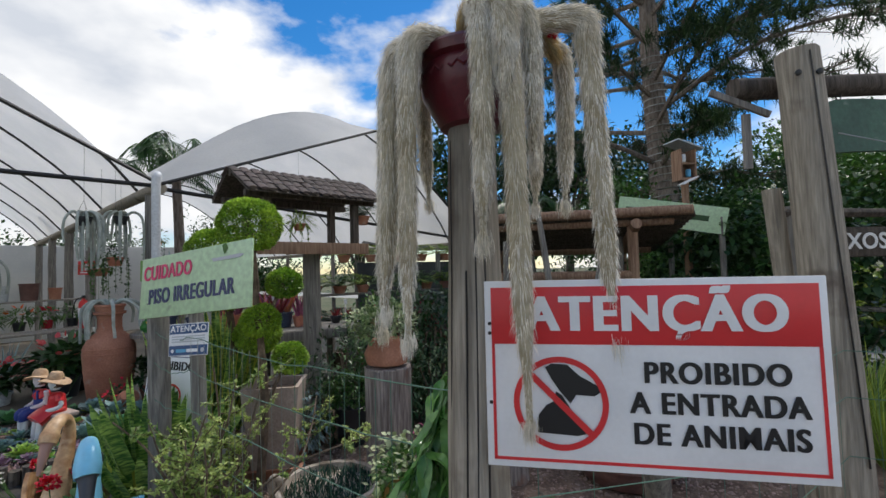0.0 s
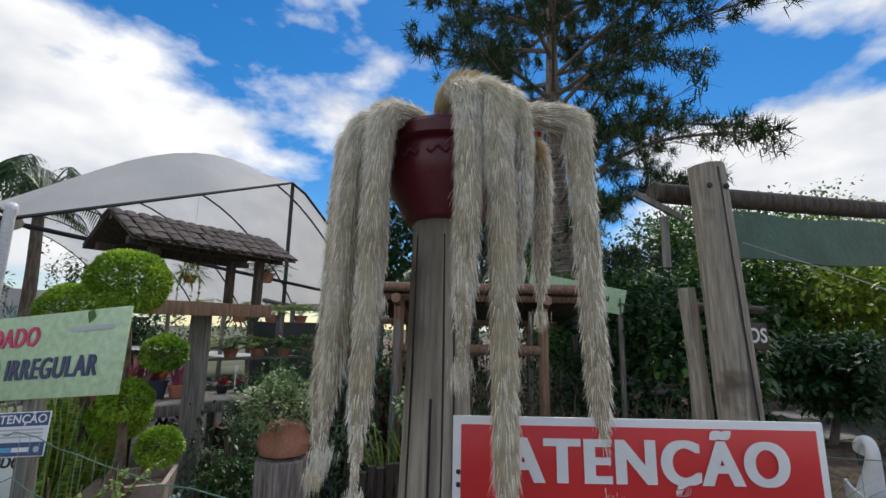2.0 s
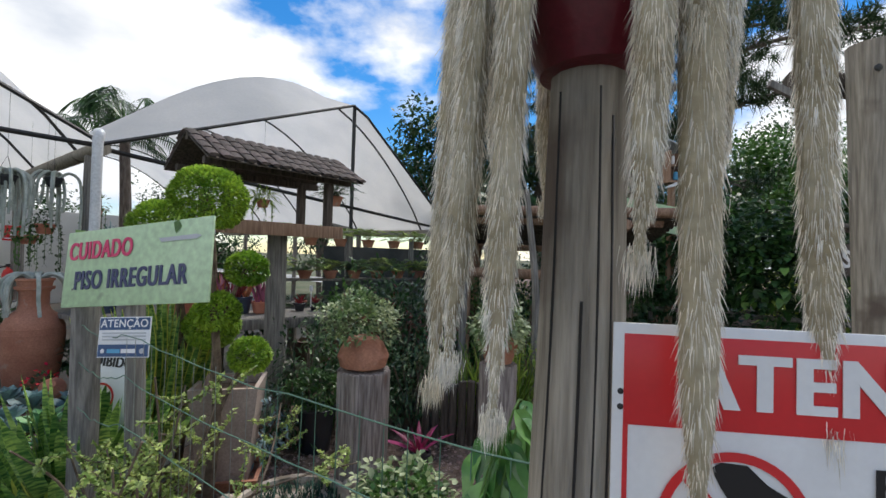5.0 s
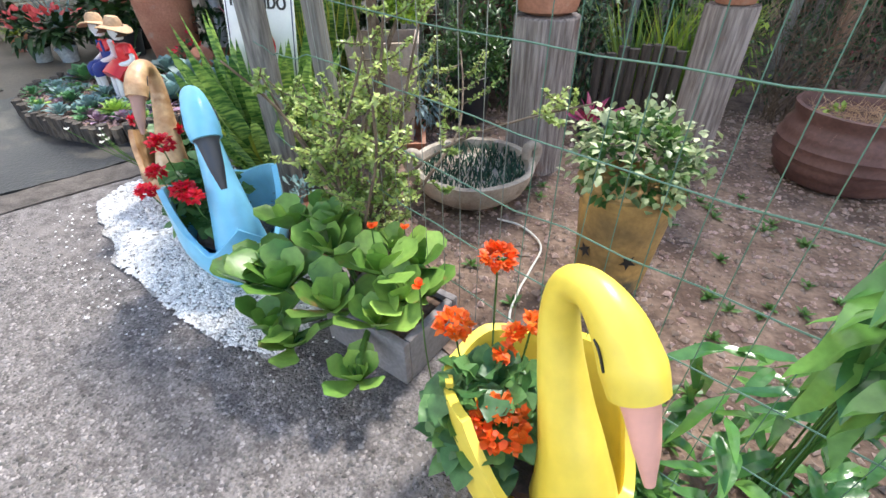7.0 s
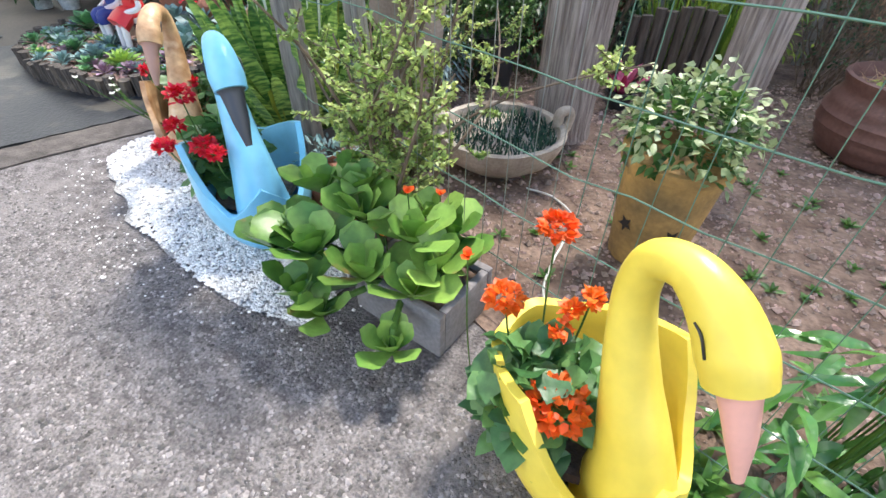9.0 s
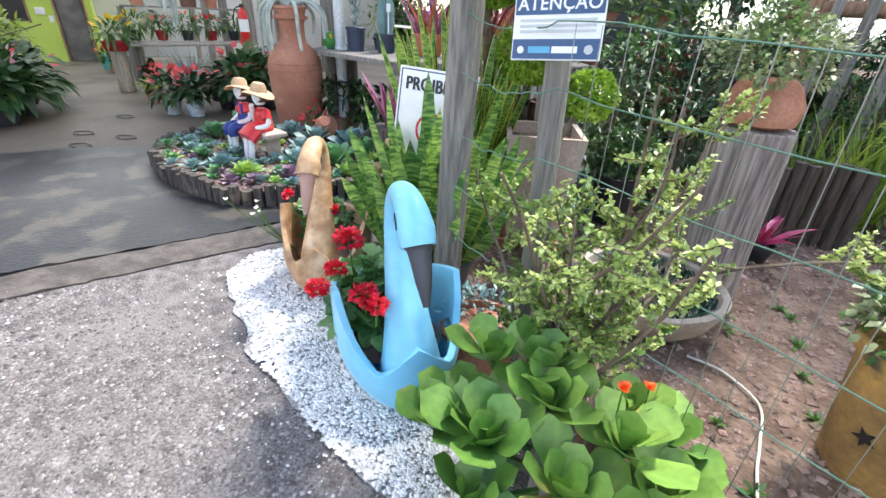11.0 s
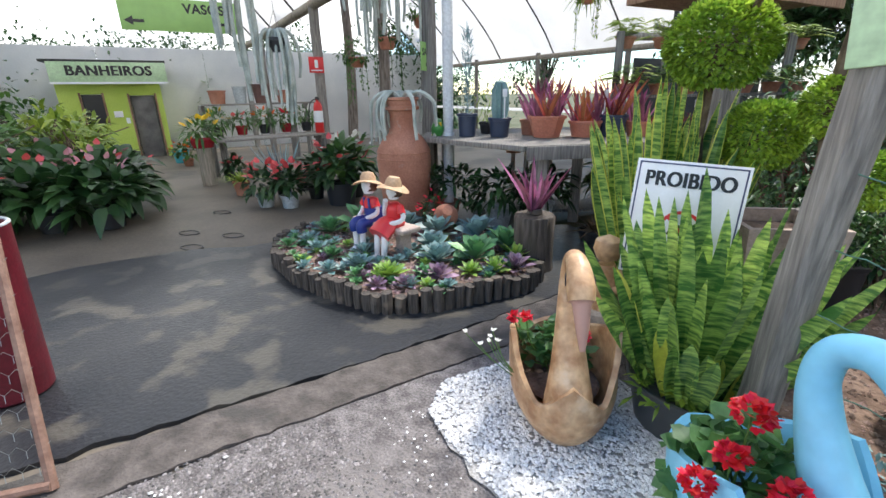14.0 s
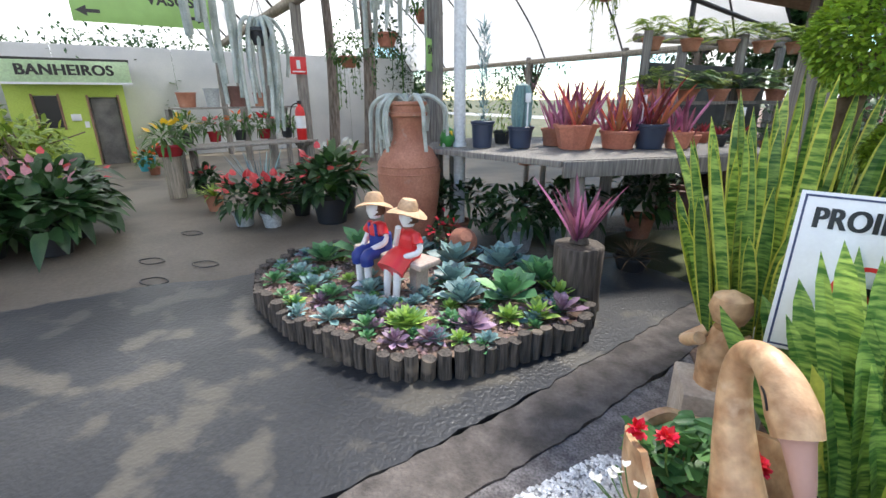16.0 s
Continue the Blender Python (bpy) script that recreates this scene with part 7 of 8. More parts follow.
sh = thing("tiled_shelter", (-2.02, 5.35, 0), 50, "small tiled-roof shelter on posts with a platform", "shelter")
part("main_post", tube([(0.1, 0, 0), (0.1, 0, 1.0), (0.1, 0, 1.82)], (0.10, 0.095, 0.09), 14, 0.05), M_WOODG, sh, "thick grey post")
for x in (-0.5, 0.5):
    for y in (-0.25, 0.25):
        part("post", box(x - 0.035, y - 0.035, 1.88, x + 0.035, y + 0.035, 2.36), M_DARKWOOD, sh)
part("platform", box(-0.6, -0.32, 1.82, 0.6, 0.32, 1.88, 0.006), M_WOODR, sh, "brown plank platform")
part("front_board", box(-0.62, -0.35, 1.78, 0.62, -0.32, 1.90, 0.004), M_WOODR, sh)
part("ridge_beam", box(-0.75, -0.03, 2.56, 0.75, 0.03, 2.62), M_DARKWOOD, sh)
for y in (-0.3, 0.3):
    part("plate_beam", box(-0.72, y - 0.03, 2.33, 0.72, y + 0.03, 2.39), M_DARKWOOD, sh)
TH = math.degrees(math.atan2(0.27, 0.48))
tile_me = mesh_of("tile", tube([(0, 0, 0), (0, 0.15, 0.0)], (0.05, 0.043), 8, 0, True, 0.35), M_TILE)
for sgn in (-1, 1):
    roof = part("roof_slope", moved(box(-0.76, 0, -0.012, 0.76, 0.56, 0.0), Matrix.Translation((0, 0, 2.63)) @ pose(0, 0, 0, 0, 0, 0 if sgn > 0 else 180) @ pose(0, 0, 0, -TH)), M_DARKWOOD, sh)
    for i in range(15):
        for j in range(4):
            t_ = new("tile", tile_me)
            t_.parent = roof
            t_.matrix_local = Matrix.Translation((0, 0, 2.63)) @ pose(0, 0, 0, 0, 0, 0 if sgn > 0 else 180) @ pose(0, 0, 0, -TH) @ pose(-0.72 + i * 0.103 + rng.normal(0, 0.004), 0.005 + j * 0.137, 0.014 + 0.004 * rng.random(), 4, 0, rng.normal(0, 2))
fern((-1.75, 6.75, 2.35), "dark drooping fern in a hanging pot", 30, 0.5, True, M_LEAFD)
nt = thing("shade_screen", (0, 0, 0), 0, "dark shade netting stretched behind the garden", "screen", kind="structure")
a, b = np.array(gc(0.4, 3.6)), np.array(gc(0.3, 7.2))
part("net", plank(a[:2], b[:2], 1.75, 0.01, 0.0), M_NETGREY, nt)
for i in range(30):
    k = rng.uniform(0, 1)
    x, y = -1.25 + 2.2 * k + rng.normal(0, 0.12), 5.9 + 2.6 * k + rng.normal(0, 0.25)
    h_ = rng.uniform(0.7, 1.5)
    m_ = (M_LEAFD, M_LEAF, M_LEAFD, M_BROMD, M_LEAFY)[rng.integers(0, 5)] if h_ < 1.2 else (M_LEAF, M_LEAFD)[i % 2]
    ob = thing("garden_shrub", (x, y, 0), 0, "bushy shrub of the back garden", "shrub", "back garden shrubs")
    part("foliage", clump((0, 0, h_ * 0.55), (0.34, 0.34, h_ * 0.5), 420, 0.10, 0.035, ("lance", "oval")[i % 2], 0.3, 0.8, -0.9, 0.4, 0.15), m_, ob)
    part("twig_mass", join(*[tube([(rng.normal(0, 0.03), rng.normal(0, 0.03), 0), tuple(rng.normal(0, 0.12, 2)) + (h_ * 0.7,)], 0.01, 5) for _ in range(5)]), M_TWIG, ob)
for x, y, h_, m_ in ((-1.45, 4.95, 1.15, M_LEAFD), (-1.35, 5.6, 1.25, M_LEAFD), (-1.0, 5.0, 1.05, M_LEAFD), (-1.15, 6.1, 1.28, M_LEAF), (-0.75, 5.9, 1.25, M_LEAFD), (-0.3, 6.2, 1.2, M_LEAFD), (-0.55, 5.2, 0.9, M_LEAFD), (0.5, 6.2, 1.2, M_LEAF), (-1.6, 4.75, 0.8, M_LEAFD), (-1.45, 5.25, 0.8, M_LEAF), (0.9, 7.2, 1.5, M_LEAFD), (2.6, 8.4, 1.8, M_LEAF), (1.6, 9.0, 2.0, M_LEAFD), (0.6, 9.4, 2.0, M_LEAFD), (3.6, 8.6, 2.0, M_LEAFD), (-0.4, 9.3, 1.8, M_LEAFD), (2.2, 7.3, 1.6, M_LEAFD), (-0.9, 5.3, 0.9, M_LEAFD), (-0.5, 5.6, 0.8, M_LEAFV), (-1.2, 5.7, 1.1, M_BROMD), (0.5, 5.4, 0.9, M_LEAFY), (0.2, 5.8, 1.0, M_LEAF), (-1.75, 4.55, 0.5, M_SILVER)):
    ob = thing("garden_shrub", (x, y, 0), 0, "low leafy shrub of the back garden", "shrub", "back garden shrubs")
    part("foliage", clump((0, 0, h_ * 0.5), (0.3 if h_ < 1.3 else 0.6, 0.3 if h_ < 1.3 else 0.6, h_ * 0.52), 520 if h_ < 1.3 else 1500, 0.075 if h_ < 1.3 else 0.1, 0.024 if h_ < 1.3 else 0.04, "lance", 0.3, 0.8, -0.95, 0.35, 0.15), m_, ob)
    part("twig_mass", join(*[tube([(rng.normal(0, 0.03), rng.normal(0, 0.03), 0), tuple(rng.normal(0, 0.1, 2)) + (h_ * 0.7,)], 0.008, 5) for _ in range(5)]), M_TWIG, ob)

# log pergola
pg = thing("log_pergola", (0, 0, 0), 0, "rustic log pergola with a slatted log roof", "pergola")
for x, y, h_ in ((-0.05, 6.55, 2.1), (1.75, 6.35, 2.1), (0.15, 7.9, 1.8), (2.0, 7.7, 1.8)):
    part("post", tube([(x, y, 0), (x, y, h_)], 0.065, 12, 0.05), M_WOODR, pg)
for p0, p1 in (((-0.45, 6.58, 2.1), (2.2, 6.28, 2.1)), ((-0.3, 7.95, 1.8), (2.4, 7.65, 1.8)), ((-0.1, 6.3, 2.06), (0.2, 8.2, 1.68)), ((1.72, 6.1, 2.06), (2.05, 7.95, 1.72)), ((-0.05, 6.55, 1.45), (1.75, 6.35, 1.45)), ((-0.45, 6.42, 2.2), (2.35, 6.1, 2.2))):
    part("beam", tube([p0, tuple((np.array(p0) + p1) / 2), p1], 0.06, 12, 0.05), M_WOODR, pg)
for k in np.linspace(0.03, 1.0, 16):
    part("roof_log", tube([(-0.3 + 0.15 * k, 6.45 + 1.7 * k, 2.17 - 0.36 * k), (2.4 + 0.15 * k, 6.13 + 1.7 * k, 2.17 - 0.36 * k)], 0.042, 9, 0.06), M_DARKWOOD, pg)
for x, y, h_, l_ in ((0.35, 5.95, 2.3, 0.12), (0.15, 6.15, 1.9, 0.05), (0.62, 5.7, 2.35, -0.1), (-0.12, 6.0, 1.8, 0.05), (1.1, 5.9, 1.9, 0.2)):
    solo("driftwood_pole", tube(smooth_path([(x, y, 0), (x + 0.03, y, h_ * 0.5), (x + l_, y, h_)], 4), np.linspace(0.05, 0.03, 9), 9, 0.15), M_WOODG, "upright grey driftwood pole in the garden", "pole", "driftwood poles")
for x, y in ((-0.1, 5.3), (0.25, 5.25), (0.45, 5.5)):
    ob = thing("reed_clump", (x, y, 0), 0, "upright yellow-green reed clump", "grass", "reeds")
    part("tuft", rosette((0, 0, 0), 60, 1.05, 0.022, "strap", 0.2, 0.05, 0.2, 5), M_LEAFY, ob)

# ---- entrance gate with the hanging board ----
gt = thing("entrance_gate", (0, 0, 0), 0, "tall weathered gate post with a round cross beam", "gate")
part("post", tube(smooth_path([(1.56, 2.90, 0), (1.53, 2.90, 0.9), (1.485, 2.90, 1.8), (1.44, 2.90, 2.57)], 5), np.linspace(0.105, 0.085, 16), 18, 0.035), M_WOOD, gt, "thick cracked round post")
part("crack", tube(smooth_path([(1.44, 2.812, 2.54), (1.475, 2.806, 2.0), (1.525, 2.80, 1.3), (1.565, 2.796, 0.7)], 6), 0.005, 4), M_BLACK, gt)
part("cross_beam", tube([(1.22, 3.03, 2.46), (2.8, 3.25, 2.50), (5.2, 3.55, 2.60)], 0.055, 14, 0.04), M_DARKWOOD, gt, "dark round cross beam")
part("far_post", tube([(5.0, 3.4, 0), (5.0, 3.4, 2.8)], 0.11, 14, 0.04), M_WOOD, gt)
for x in (1.385, 1.475):
    part("bolt", moved(lathe([(0.014, 0), (0.014, 0.008), (0.004, 0.012)], 10), pose(x, 2.815, 2.44, 90)), M_STEEL, gt)
part("brace_post", tube([(1.54, 3.04, 0), (1.38, 3.04, 1.95)], 0.04, 12, 0.05), M_WOOD, gt)
part("side_plank", box(1.24, 2.99, 2.05, 1.275, 3.01, 2.32), M_WOODG, gt)
part("side_plank", moved(box(-0.15, 0, 0, 0.15, 0.02, 0.03), pose(1.22, 2.98, 2.36, 0, 25, 0)), M_WOODG, gt)
gb = thing("hanging_board", (0, 0, 0), 0, "dark green scalloped wooden board hanging from chains", "sign")
A, B = np.array((1.60, 3.07)), np.array((4.6, 3.44))
n = 48
top = [(k, 2.385 + 0.012 * math.sin(k * 22) - (0.07 if k < 0.012 or k > 0.988 else 0.015 if k < 0.03 else 0) + 0.04 * k) for k in np.linspace(0, 1, n)]
bot = [(k, 2.12 + 0.01 * math.sin(k * 17) + (0.06 if k < 0.012 or k > 0.988 else 0) + 0.04 * k) for k in np.linspace(1, 0, n)]
ring = top + bot
off = np.array((B - A)[::-1]) * (1, -1)
off = off / np.linalg.norm(off) * 0.03
v = [(*(A + (B - A) * k), z) for k, z in ring] + [(*(A + (B - A) * k - off), z) for k, z in ring]
m_ = len(ring)
part("board", (np.array(v), [tuple(range(m_)), tuple(range(2 * m_ - 1, m_ - 1, -1))] + [(i, m_ + i, m_ + (i + 1) % m_, (i + 1) % m_) for i in range(m_)]), M_BOARD, gb, smooth=False)
for k in (0.05, 0.5, 0.95):
    x, y = A + (B - A) * k
    for j in range(3):
        part("chain_link", tube([(x + 0.012 * math.cos(a), y, 2.41 + 0.03 * j + 0.04 * k + 0.018 * math.sin(a)) for a in np.linspace(0, 6.283, 13)], 0.003, 5, caps=False), M_STEEL, gb)
part("tie_wire", tube(smooth_path([(1.55, 2.83, 2.16), (2.0, 2.7, 1.98), (2.4, 2.7, 1.86), (2.55, 2.7, 1.88)], 5), 0.003, 5), M_WIREG, gb)
xs = thing("name_board", (2.42, 3.86, 1.60), 12, "small dark wooden board with white letters", "sign")
part("board", box(-0.34, 0, 0, 0.20, 0.03, 0.20, 0.02), M_DARKWOOD, xs)
part("letters", moved(letters("SEIXOS", 0.145, 0.02, 0.002), pose(-0.07, -0.004, 0.10)), M_WHITE, xs, "white capital letters")
part("rail", tube([(-0.6, 0.02, 0.30), (0.18, 0.02, 0.29)], 0.03, 10, 0.05), M_DARKWOOD, xs)
part("support", tube([(-0.5, 0.03, -1.6), (-0.5, 0.03, 0.34)], 0.04, 10, 0.05), M_WOODG, xs)
bd = thing("bird_house", (2.75, 7.2, 0.7), 15, "painted wooden bird house on a brown pole", "bird house")
part("pole", tube([(0, 0, -0.7), (0, 0, 2.0)], 0.05, 10, 0.05), M_WOODR, bd)
part("house", join(box(-0.12, -0.1, 2.02, 0.12, 0.1, 2.05), box(-0.12, 0.08, 2.05, 0.12, 0.1, 2.45), box(-0.12, -0.1, 2.05, -0.1, 0.08, 2.45), box(0.1, -0.1, 2.05, 0.12, 0.08, 2.45), box(-0.1, -0.1, 2.24, 0.1, 0.08, 2.26)), M_WOODR, bd)
part("roof", moved(box(-0.2, -0.16, 0, 0.2, 0.16, 0.02), pose(0, 0, 2.5, 0, 18)), M_POTGREY, bd)
part("landing", moved(box(-0.12, -0.14, 0, 0.12, 0.0, 0.015), pose(-0.08, -0.1, 1.98, 0, -25)), M_WHITE, bd)
part("jar", moved(lathe([(0.03, 0), (0.035, 0.01), (0.035, 0.1), (0.01, 0.11)], 14), Matrix.Translation((0.03, -0.04, 2.07))), M_CYAN, bd)
part("jar", moved(lathe([(0.03, 0), (0.035, 0.01), (0.035, 0.1), (0.01, 0.11)], 14), Matrix.Translation((-0.04, -0.04, 2.28))), M_WHITE, bd)
bnr = thing("green_banner", (1.75, 7.05, 2.05), -20, "pale green banner stretched on posts behind the shrubs", "banner")
part("cloth", moved(box(0, 0, 0, 1.3, 0.006, 0.34), pose(0, 0, 0.14, 0, 12)), M_SIGNGREEN, bnr)
part("text_bar", moved(box(0.1, -0.003, 0.14, 1.1, 0, 0.21), pose(0, 0, 0.14, 0, 12)), M_LEAFD, bnr)
for x, z in ((0.05, 0.3), (1.25, 0.1)):
    part("post", tube([(x, 0.03, -2.05), (x, 0.03, z)], 0.035, 8, 0.05), M_WOODG, bnr)

# ivy, twiggy shrubs and far plants
iv = thing("ivy_thicket", (3.5, 6.75, 0), -34, "dense dark ivy growing over a fence", "climber")
part("foliage", join(*[clump((x, rng.normal(0, 0.1), z), (0.42, 0.3, 0.42), 330, 0.10, 0.09, "heart", 0.35, 0.6, -1, 0.5, 0.15) for x in np.linspace(-0.9, 0.9, 5) for z in (0.35, 0.95, 1.55, 2.0)]), M_LEAFD, iv)
part("foliage", clump((0.3, -0.35, 1.5), (0.4, 0.15, 0.6), 130, 0.1, 0.09, "heart", 0.4), M_LEAF, iv)
part("rail_frame", join(tube([(-1.1, 0, 1.0), (1.1, 0, 1.0)], 0.03, 8), tube([(-1.1, 0, 0), (-1.1, 0, 1.9)], 0.04, 8), tube([(1.1, 0, 0), (1.1, 0, 1.9)], 0.04, 8)), M_WOODG, iv)
for x, y, h_ in ((1.5, 5.35, 1.15), (2.0, 5.7, 1.25), (2.5, 5.4, 1.1), (0.95, 5.2, 1.0), (3.0, 5.6, 1.2), (1.2, 5.9, 1.2)):
    shrub("twiggy_shrub", (x, y, 0), "bare brown twiggy shrub with few leaves", h_, 0.5, 26, 500, 0.03, M_BROMD if h_ > 1.2 else M_LEAFD, 0.005, "lance", 3, "twiggy shrubs", 0.8)
for x, y in ((2.95, 4.9), (3.3, 5.1), (2.9, 4.4), (3.6, 5.4)):
    ob = thing("tall_grass", (x, y, 0), 0, "tall dry green grass tuft", "grass", "grass tufts")
    part("tuft", rosette((0, 0, 0), 130, 1.2, 0.012, "strap", 0.35, 0.15, 0.1, 5), M_LEAFY, ob)
cf = thing("dwarf_conifer", (5.2, 5.15, 0), 0, "narrow dark green conical conifer", "tree")
part("trunk", tube([(0, 0, 0), (0, 0, 1.6)], (0.04, 0.01), 8), M_TWIG, cf)
part("crown", join(*[clump((0, 0, z), (0.42 * (1 - z / 1.85), 0.42 * (1 - z / 1.85), 0.16), 330, 0.06, 0.014, "lance", -0.4, 0.6, -1, 0.35, 0.15) for z in np.linspace(0.1, 1.65, 13)]), M_LEAFD, cf)
for x, y, rz_ in ((4.2, 4.65, 150), (4.7, 4.3, 140)):
    swan("swan_planter", (x, y, 0.0), rz_, M_WHITE, M_BEAKBLACK, "white swan planter standing in the far garden")
fp = thing("furry_cactus_pot", (1.25, 4.5, 0), 0, "dark pot with short woolly cactus on a stump", "potted cactus")
part("stump", tube([(0, 0, 0), (0, 0, 0.75)], 0.1, 12, 0.05), M_WOODG, fp)
part("pot", moved(lathe(pot_profile(0.1, 0.13, 0.17), 24), Matrix.Translation((0, 0, 0.75))), M_POTBLACK, fp)
dangle("stem", fp, [(0, 0, 0.9, a, rng.uniform(0.13, 0.16), rng.uniform(0.15, 0.3)) for a in np.linspace(0, 360, 9)], M_FURCORE, 0.025)

# road and slope on the far side
solo("road", sheet([(3.5, 7.5), (16, 8.5), (40, 20), (60, 40), (56, 44), (34, 24), (15, 11.5), (4.5, 9.5)], 0.02), M_ROAD, "pale grey road curving away behind the garden", "road", kind="structure")


def tree(at, h, cr, label, n=1500, leaf=0.22, mat=M_LEAF, trunk=0.18, group="leafy trees", puffs=9, flat=0.8):
    ob = thing("broadleaf_tree", at, rng.uniform(0, 360), label, "tree", group)
    part("trunk", tube(smooth_path([(0, 0, 0), (0.1, 0.05, h * 0.4), (0, 0, h * 0.8)], 5), np.linspace(trunk, trunk * 0.4, 11), 9, 0.06), M_BARK, ob)
    gs, br_ = [], []
    for i in range(puffs):
        a, rr = rng.uniform(0, 6.28), cr * rng.uniform(0.15, 0.72)
        c = np.array((rr * math.cos(a), rr * math.sin(a), h * rng.uniform(0.38, 0.92)))
        s = cr * rng.uniform(0.35, 0.55)
        gs.append(clump(c, (s, s, s * flat), n // puffs, leaf, leaf * 0.6, "oval", 0.2, 0.9, -0.9, 0.35, 0.2))
        br_.append(tube(smooth_path([(0, 0, h * 0.35), tuple(c * (0.5, 0.5, 0.8)), tuple(c)], 4), np.linspace(trunk * 0.35, trunk * 0.08, 9), 6))
    part("limb_mass", join(*br_), M_BARK, ob)
    part("crown", join(*gs), mat, ob)
    return ob


for x, y, h_, c_, m_ in ((9.5, 13.5, 4.2, 2.4, M_LEAF), (12.5, 12.5, 4.0, 2.4, M_LEAFY), (15.5, 14, 5.5, 3, M_LEAF), (8.0, 16.5, 5.5, 2.6, M_LEAFD), (11, 17.5, 6, 3, M_LEAF), (14.5, 18.5, 7, 3.4, M_LEAF), (19, 17, 7, 3.5, M_LEAFY), (22, 22, 9, 4, M_LEAF), (17, 24, 9, 4, M_LEAFD), (7, 21, 7, 3, M_LEAFD),
                         (1.2, 17, 6.5, 2.2, M_LEAFD), (-0.6, 19, 7, 2.4, M_LEAFD), (3.0, 18, 7, 2.6, M_LEAFD), (5.8, 12.0, 3.0, 1.7, M_LEAF), (7.2, 9.8, 1.4, 1.3, M_LEAFY), (9.2, 9.0, 1.5, 1.5, M_LEAF), (8.2, 7.0, 1.3, 1.2, M_LEAF), (3.4, 10.5, 3.2, 1.6, M_LEAF), (6.9, 7.6, 1.6, 1.0, M_LEAFD), (25, 14, 9, 4.5, M_LEAF)):
    tree((x, y, -0.03), h_, c_, "leafy green tree with an uneven open crown", 6500, 0.12 if h_ < 4 else 0.2, m_, 0.05 * h_ ** 0.7, puffs=12)
hd = thing("hedge", gc(14.3, -1.0, -0.45), GYAW, "dense dark green hedge closing the nursery's far end", "hedge")
part("foliage", join(*[clump((x, rng.normal(0, 0.2), z), (1.3, 0.7, 1.0), 1300, 0.30, 0.15, "oval", 0.3, 0.8, -1, 0.5, 0.15) for x in np.linspace(-9, 9, 11) for z in (0.7, 1.5)]), M_LEAF, hd)
part("twig_mass", join(*[tube([(x, 0, 0), (x + rng.normal(0, 0.2), 0, 1.7)], 0.05, 6) for x in np.linspace(-9, 9, 16)]), M_TWIG, hd)
for x, y, h_ in ((-18, 14, 3.6), (-20, 9, 3.4), (-17, 18, 3.8), (-21, 3, 4), (-11, 20, 4.5), (-6, 21, 5), (-15, -1, 4)):
    tree((x, y, -0.45), h_, 3, "dark green leafy tree beyond the nursery", 4200, 0.16, M_LEAFD, 0.14, puffs=14)


def palm(at, h, n, L, label):
    ob = thing("palm_tree", at, 0, label, "palm", "palms")
    part("trunk", tube(smooth_path([(0, 0, 0), (0.1, 0, h * 0.5), (0, 0, h)], 5), np.linspace(0.16, 0.11, 11), 10, 0.06), M_BARK, ob)
    for i in range(n):
        a, el = i * 2.4 + rng.normal(0, 0.2), rng.uniform(0.15, 1.25)
        d = np.array((math.cos(a) * math.cos(el), math.sin(a) * math.cos(el), math.sin(el)))
        ln = L * rng.uniform(0.8, 1.1)
        pts = smooth_path([(0, 0, h), tuple(np.array((0, 0, h)) + d * ln * 0.55), tuple(np.array((0, 0, h)) + d * ln * (1, 1, 0.75) - (0, 0, ln * 0.28))], 14)
        fr = part("frond", tube(pts, np.linspace(0.025, 0.006, len(pts)), 5), M_LEAF, ob)
        t = unit(np.gradient(pts, axis=0))[4:]
        s = unit(np.cross(t, (0, 0, 1)))
        q = np.repeat(pts[4:], 2, 0)
        w = np.stack([s + t * 0.4, -s + t * 0.4], 1).reshape(-1, 3) + (0, 0, -0.25)
        part("frond_mass", blades(q, w, L * 0.26 * rng.uniform(0.7, 1.1, len(q)), 0.035, "lance", 0.45, 0.2, 3), M_LEAFD, fr)
    return ob


palm((-8.4, 12.0, -0.3), 4.7, 16, 1.9, "tall palm with feathery fronds behind the tents")
palm((-10.4, 13.6, -0.3), 4.9, 14, 1.9, "tall palm with feathery fronds behind the tents")
palm((0.9, 11.6, 0), 2.7, 14, 1.3, "small bright palm behind the pergola")

# pine with wound string lights
pn = thing("pine_tree", (4.75, 12.9, 0), 0, "tall pine with layered needle clumps, string lights on trunk", "tree")
part("trunk", tube(smooth_path([(0, 0, 0), (-0.05, 0, 3), (-0.25, 0, 6.5), (-0.3, 0, 10), (-0.2, 0, 14.5)], 6), np.interp(np.linspace(0, 1, 25), (0, 0.2, 1), (0.42, 0.36, 0.08)), 16, 0.05), M_BARK, pn)
hel = [(-0.05 * min(1, z / 3) - 0.06 * max(0, z - 3) + (0.40 - 0.012 * z) * math.cos(a), (0.40 - 0.012 * z) * math.sin(a), z) for a, z in zip(np.linspace(0, 2 * np.pi * 34, 800), np.linspace(0.8, 7.0, 800))]
part("light_string", tube(hel, 0.012, 4), M_WIREG, pn, "pale string light cable")
bt, nb, nd = [], [], []
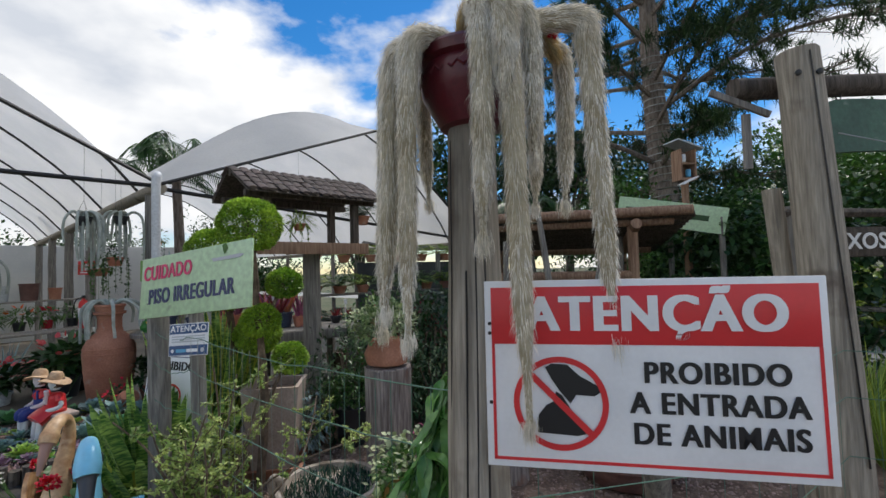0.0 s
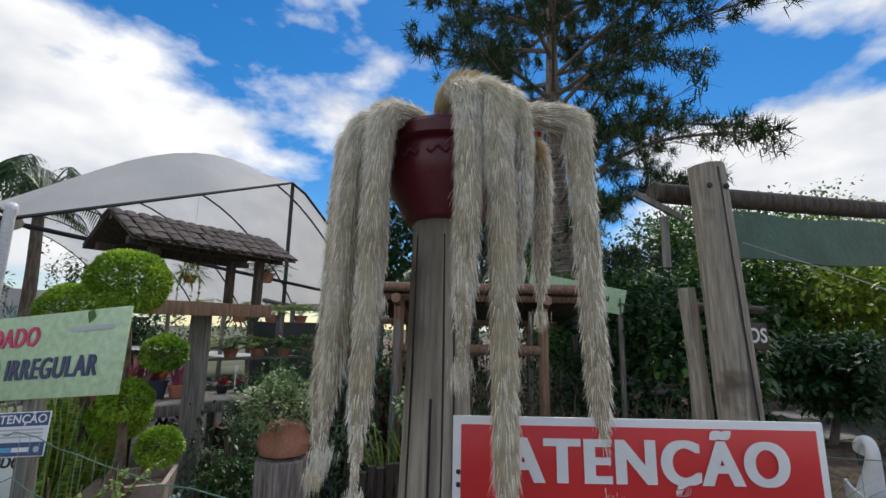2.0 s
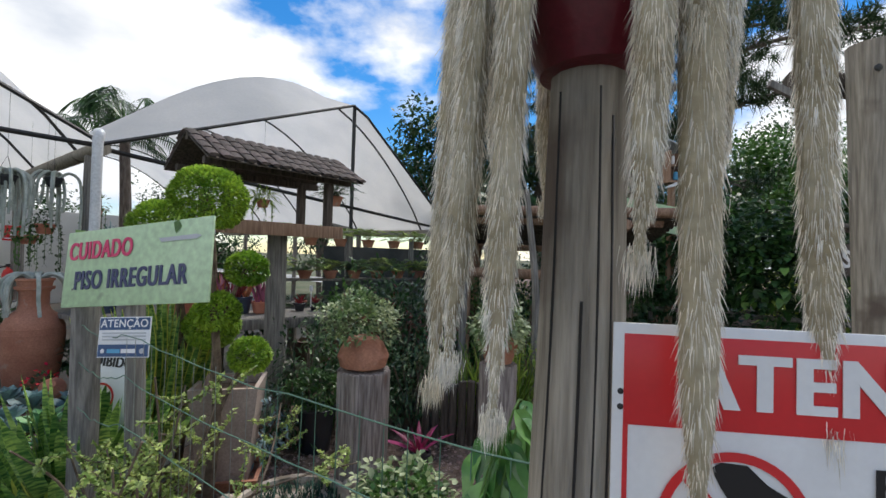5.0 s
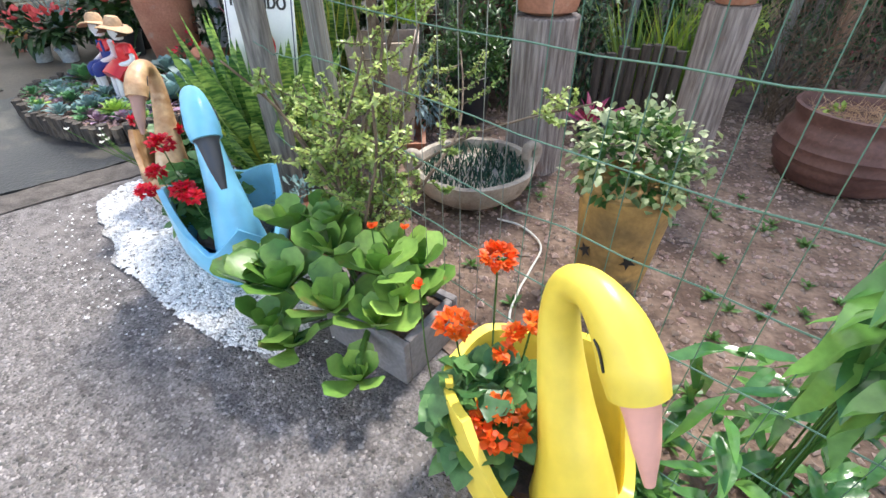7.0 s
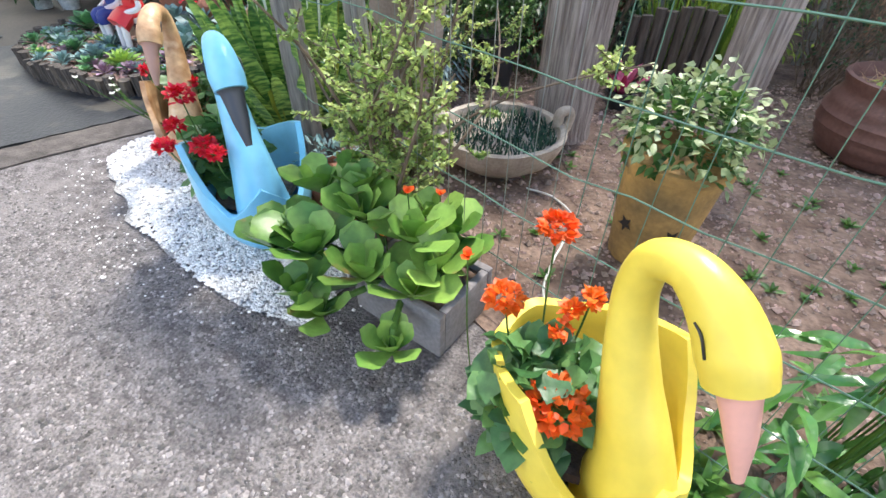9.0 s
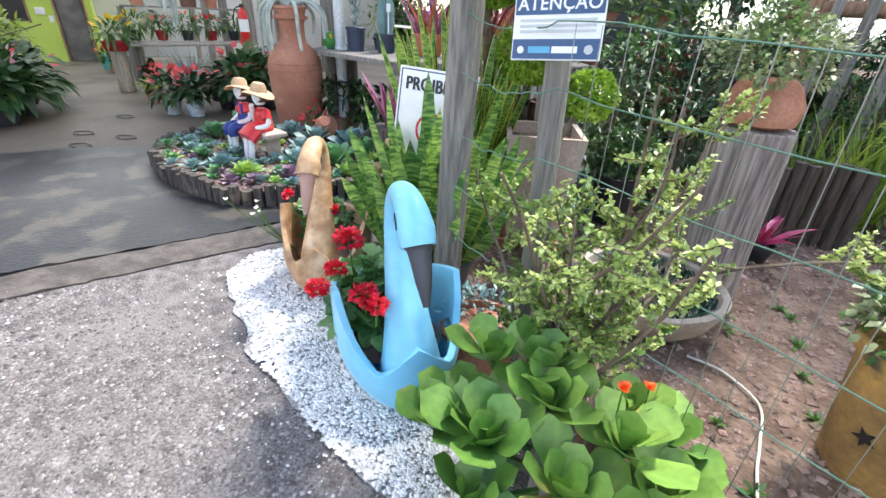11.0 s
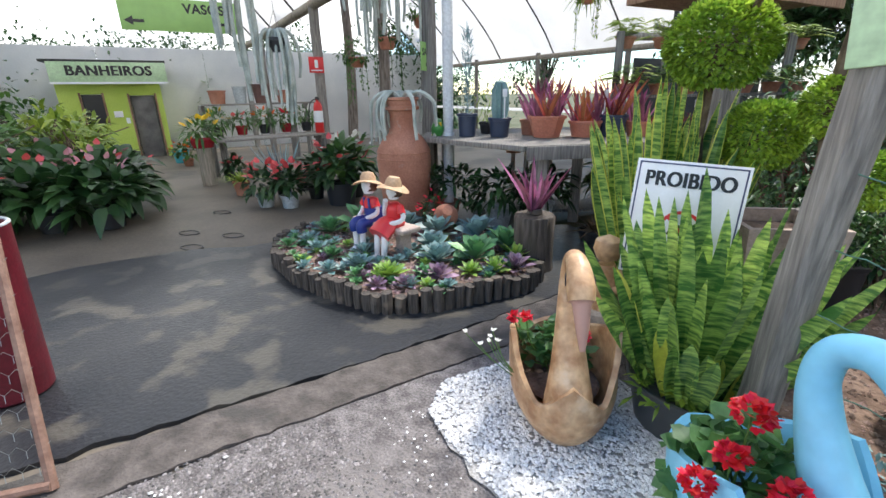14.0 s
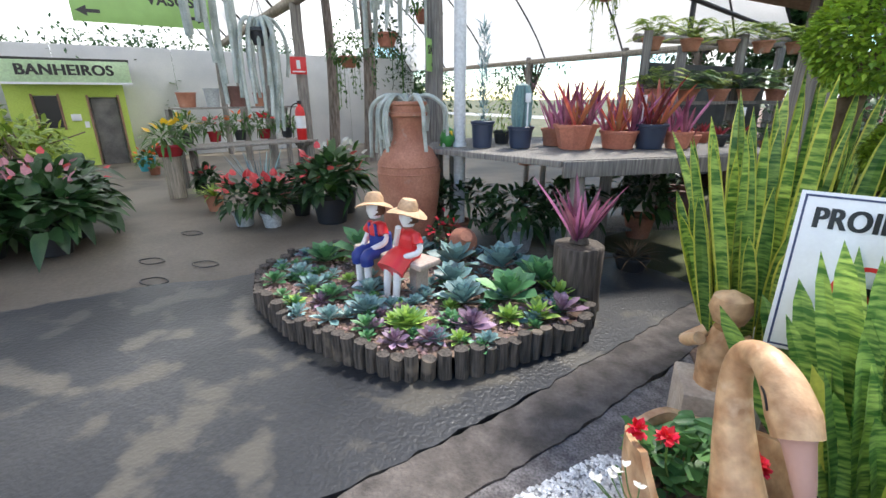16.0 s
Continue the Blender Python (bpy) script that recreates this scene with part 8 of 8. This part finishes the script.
for i in range(62):
    z = 3.4 + 11 * (i / 62) ** 0.9 + rng.normal(0, 0.2)
    a = i * 2.4 + rng.normal(0, 0.3)
    L = np.interp(z, (3.4, 5.0, 8.5, 14.5), (3.0, 5.4, 5.8, 1.0)) * rng.uniform(0.7, 1.1)
    x0 = -0.3 * min(1, z / 7)
    pts = smooth_path([(x0, 0, z), (x0 + math.cos(a) * L * 0.5, math.sin(a) * L * 0.5, z + 0.10 * L), (x0 + math.cos(a) * L, math.sin(a) * L, z + rng.uniform(-0.05, 0.22) * L)], 7)
    bt.append(tube(pts, np.linspace(0.075, 0.015, len(pts)), 6, 0.08))
    for j in range(34):
        k = rng.integers(5, len(pts))
        c = pts[k] + rng.normal(0, 0.30, 3) * (1, 1, 0.6) * (0.5 + 0.25 * L / 3)
        bt.append(tube([pts[max(k - 2, 0)], c], (0.012, 0.005), 4))
        m_ = 44
        nb.append(np.repeat(c[None], m_, 0) + rng.normal(0, 0.06, (m_, 3)))
        nd.append(rng.normal(0, 0.8, (m_, 3)) + (math.cos(a) * 0.4, math.sin(a) * 0.4, 0.45))
part("limb_mass", join(*bt), M_BARK, pn)
nb, nd = np.concatenate(nb), np.concatenate(nd)
part("needle_mass", blades(nb, nd, rng.uniform(0.18, 0.32, len(nb)), 0.030, "needle", 0.15, 0.1, 1), M_NEEDLE, pn, "clumps of long dark needles")

# ---- small things on the ground ----
hose = solo("garden_hose", tube(smooth_path([(-0.95, 3.35, 0.02), (-0.82, 3.3, 0.02), (-0.72, 3.15, 0.02), (-0.76, 2.95, 0.02), (-0.80, 2.8, 0.02), (-0.82, 2.62, 0.02), (-0.74, 2.45, 0.02), (-0.78, 2.3, 0.02)], 8), 0.005, 8), plain("white_hose", (0.72, 0.70, 0.64), 0.4), "thin white hose lying on the garden soil", "hose")
for x, y, z in ((-1.30, 2.52, 0.46), (-1.22, 2.62, 0.40), (-1.36, 2.45, 0.33), (-0.62, 2.35, 0.45), (-1.05, 2.2, 0.52)):
    nf = thing("nasturtium", (x, y, 0), 0, "small orange flower on a thin green stalk", "flower", "orange flowers")
    part("stalk", tube(smooth_path([(0.03, 0.02, 0), (0.01, 0, z * 0.5), (0, 0, z)], 4), 0.0025, 5), M_LEAF, nf)
    each("petal", rosette((0, 0, z), 6, 0.03, 0.026, "oval", 0.8, 0.0, 0.2, 3), 6, M_PETORA, nf)
for i in range(46):
    x, y = scatter([(-0.2, 2.0), (-0.7, 2.3), (-1.1, 2.75), (-1.6, 3.3), (-1.0, 4.2), (0.6, 4.0), (0.6, 2.4)], 1)[0]
    wd = thing("weed", (x, y, 0.006), 0, "small green weed growing in the soil", "weed", "garden weeds")
    part("foliage", rosette((0, 0, 0), 10, rng.uniform(0.03, 0.08), 0.02, "oval", 0.8, 0.1, 0.2, 3), M_LEAF, wd)
for i in range(12):
    x, y = (-0.25, 2.05) + rng.normal(0, 0.16, 2) * (1.3, 0.8)
    wd = thing("weed", (x, y, 0.006), 0, "leafy green weed at the foot of the post", "weed", "garden weeds")
    part("foliage", rosette((0, 0, 0), 14, rng.uniform(0.10, 0.2), 0.04, "lance", 0.75, 0.25, 0.3, 4), M_VINE, wd)
wf = thing("white_gaura", (-2.86, 3.16, 0.22), 0, "slender stalks with small white flowers", "flower")
for k in range(6):
    tip = np.array((rng.normal(-0.06, 0.05), rng.normal(-0.05, 0.05), rng.uniform(0.16, 0.3)))
    sk_ = part("stalk", tube(smooth_path([(0.05, 0.05, -0.05), tuple(tip * 0.5), tuple(tip)], 4), 0.002, 5), M_LEAF, wf)
    each("petal", rosette(tip, 5, 0.022, 0.016, "oval", 0.8, 0.0, 0.2, 2), 5, M_PETWHITE, sk_)
pc = potted("clay_pot", (-1.78, 2.98, 0), "small clay pot of blue-green sedum behind the swan", lathe(pot_profile(0.12, 0.16, 0.2), 26), M_TERRA, [clump((0, 0, 0.23), (0.17, 0.17, 0.1), 420, 0.028, 0.014, "oval", 0.0, 0.7, -0.6)], M_SUCB)
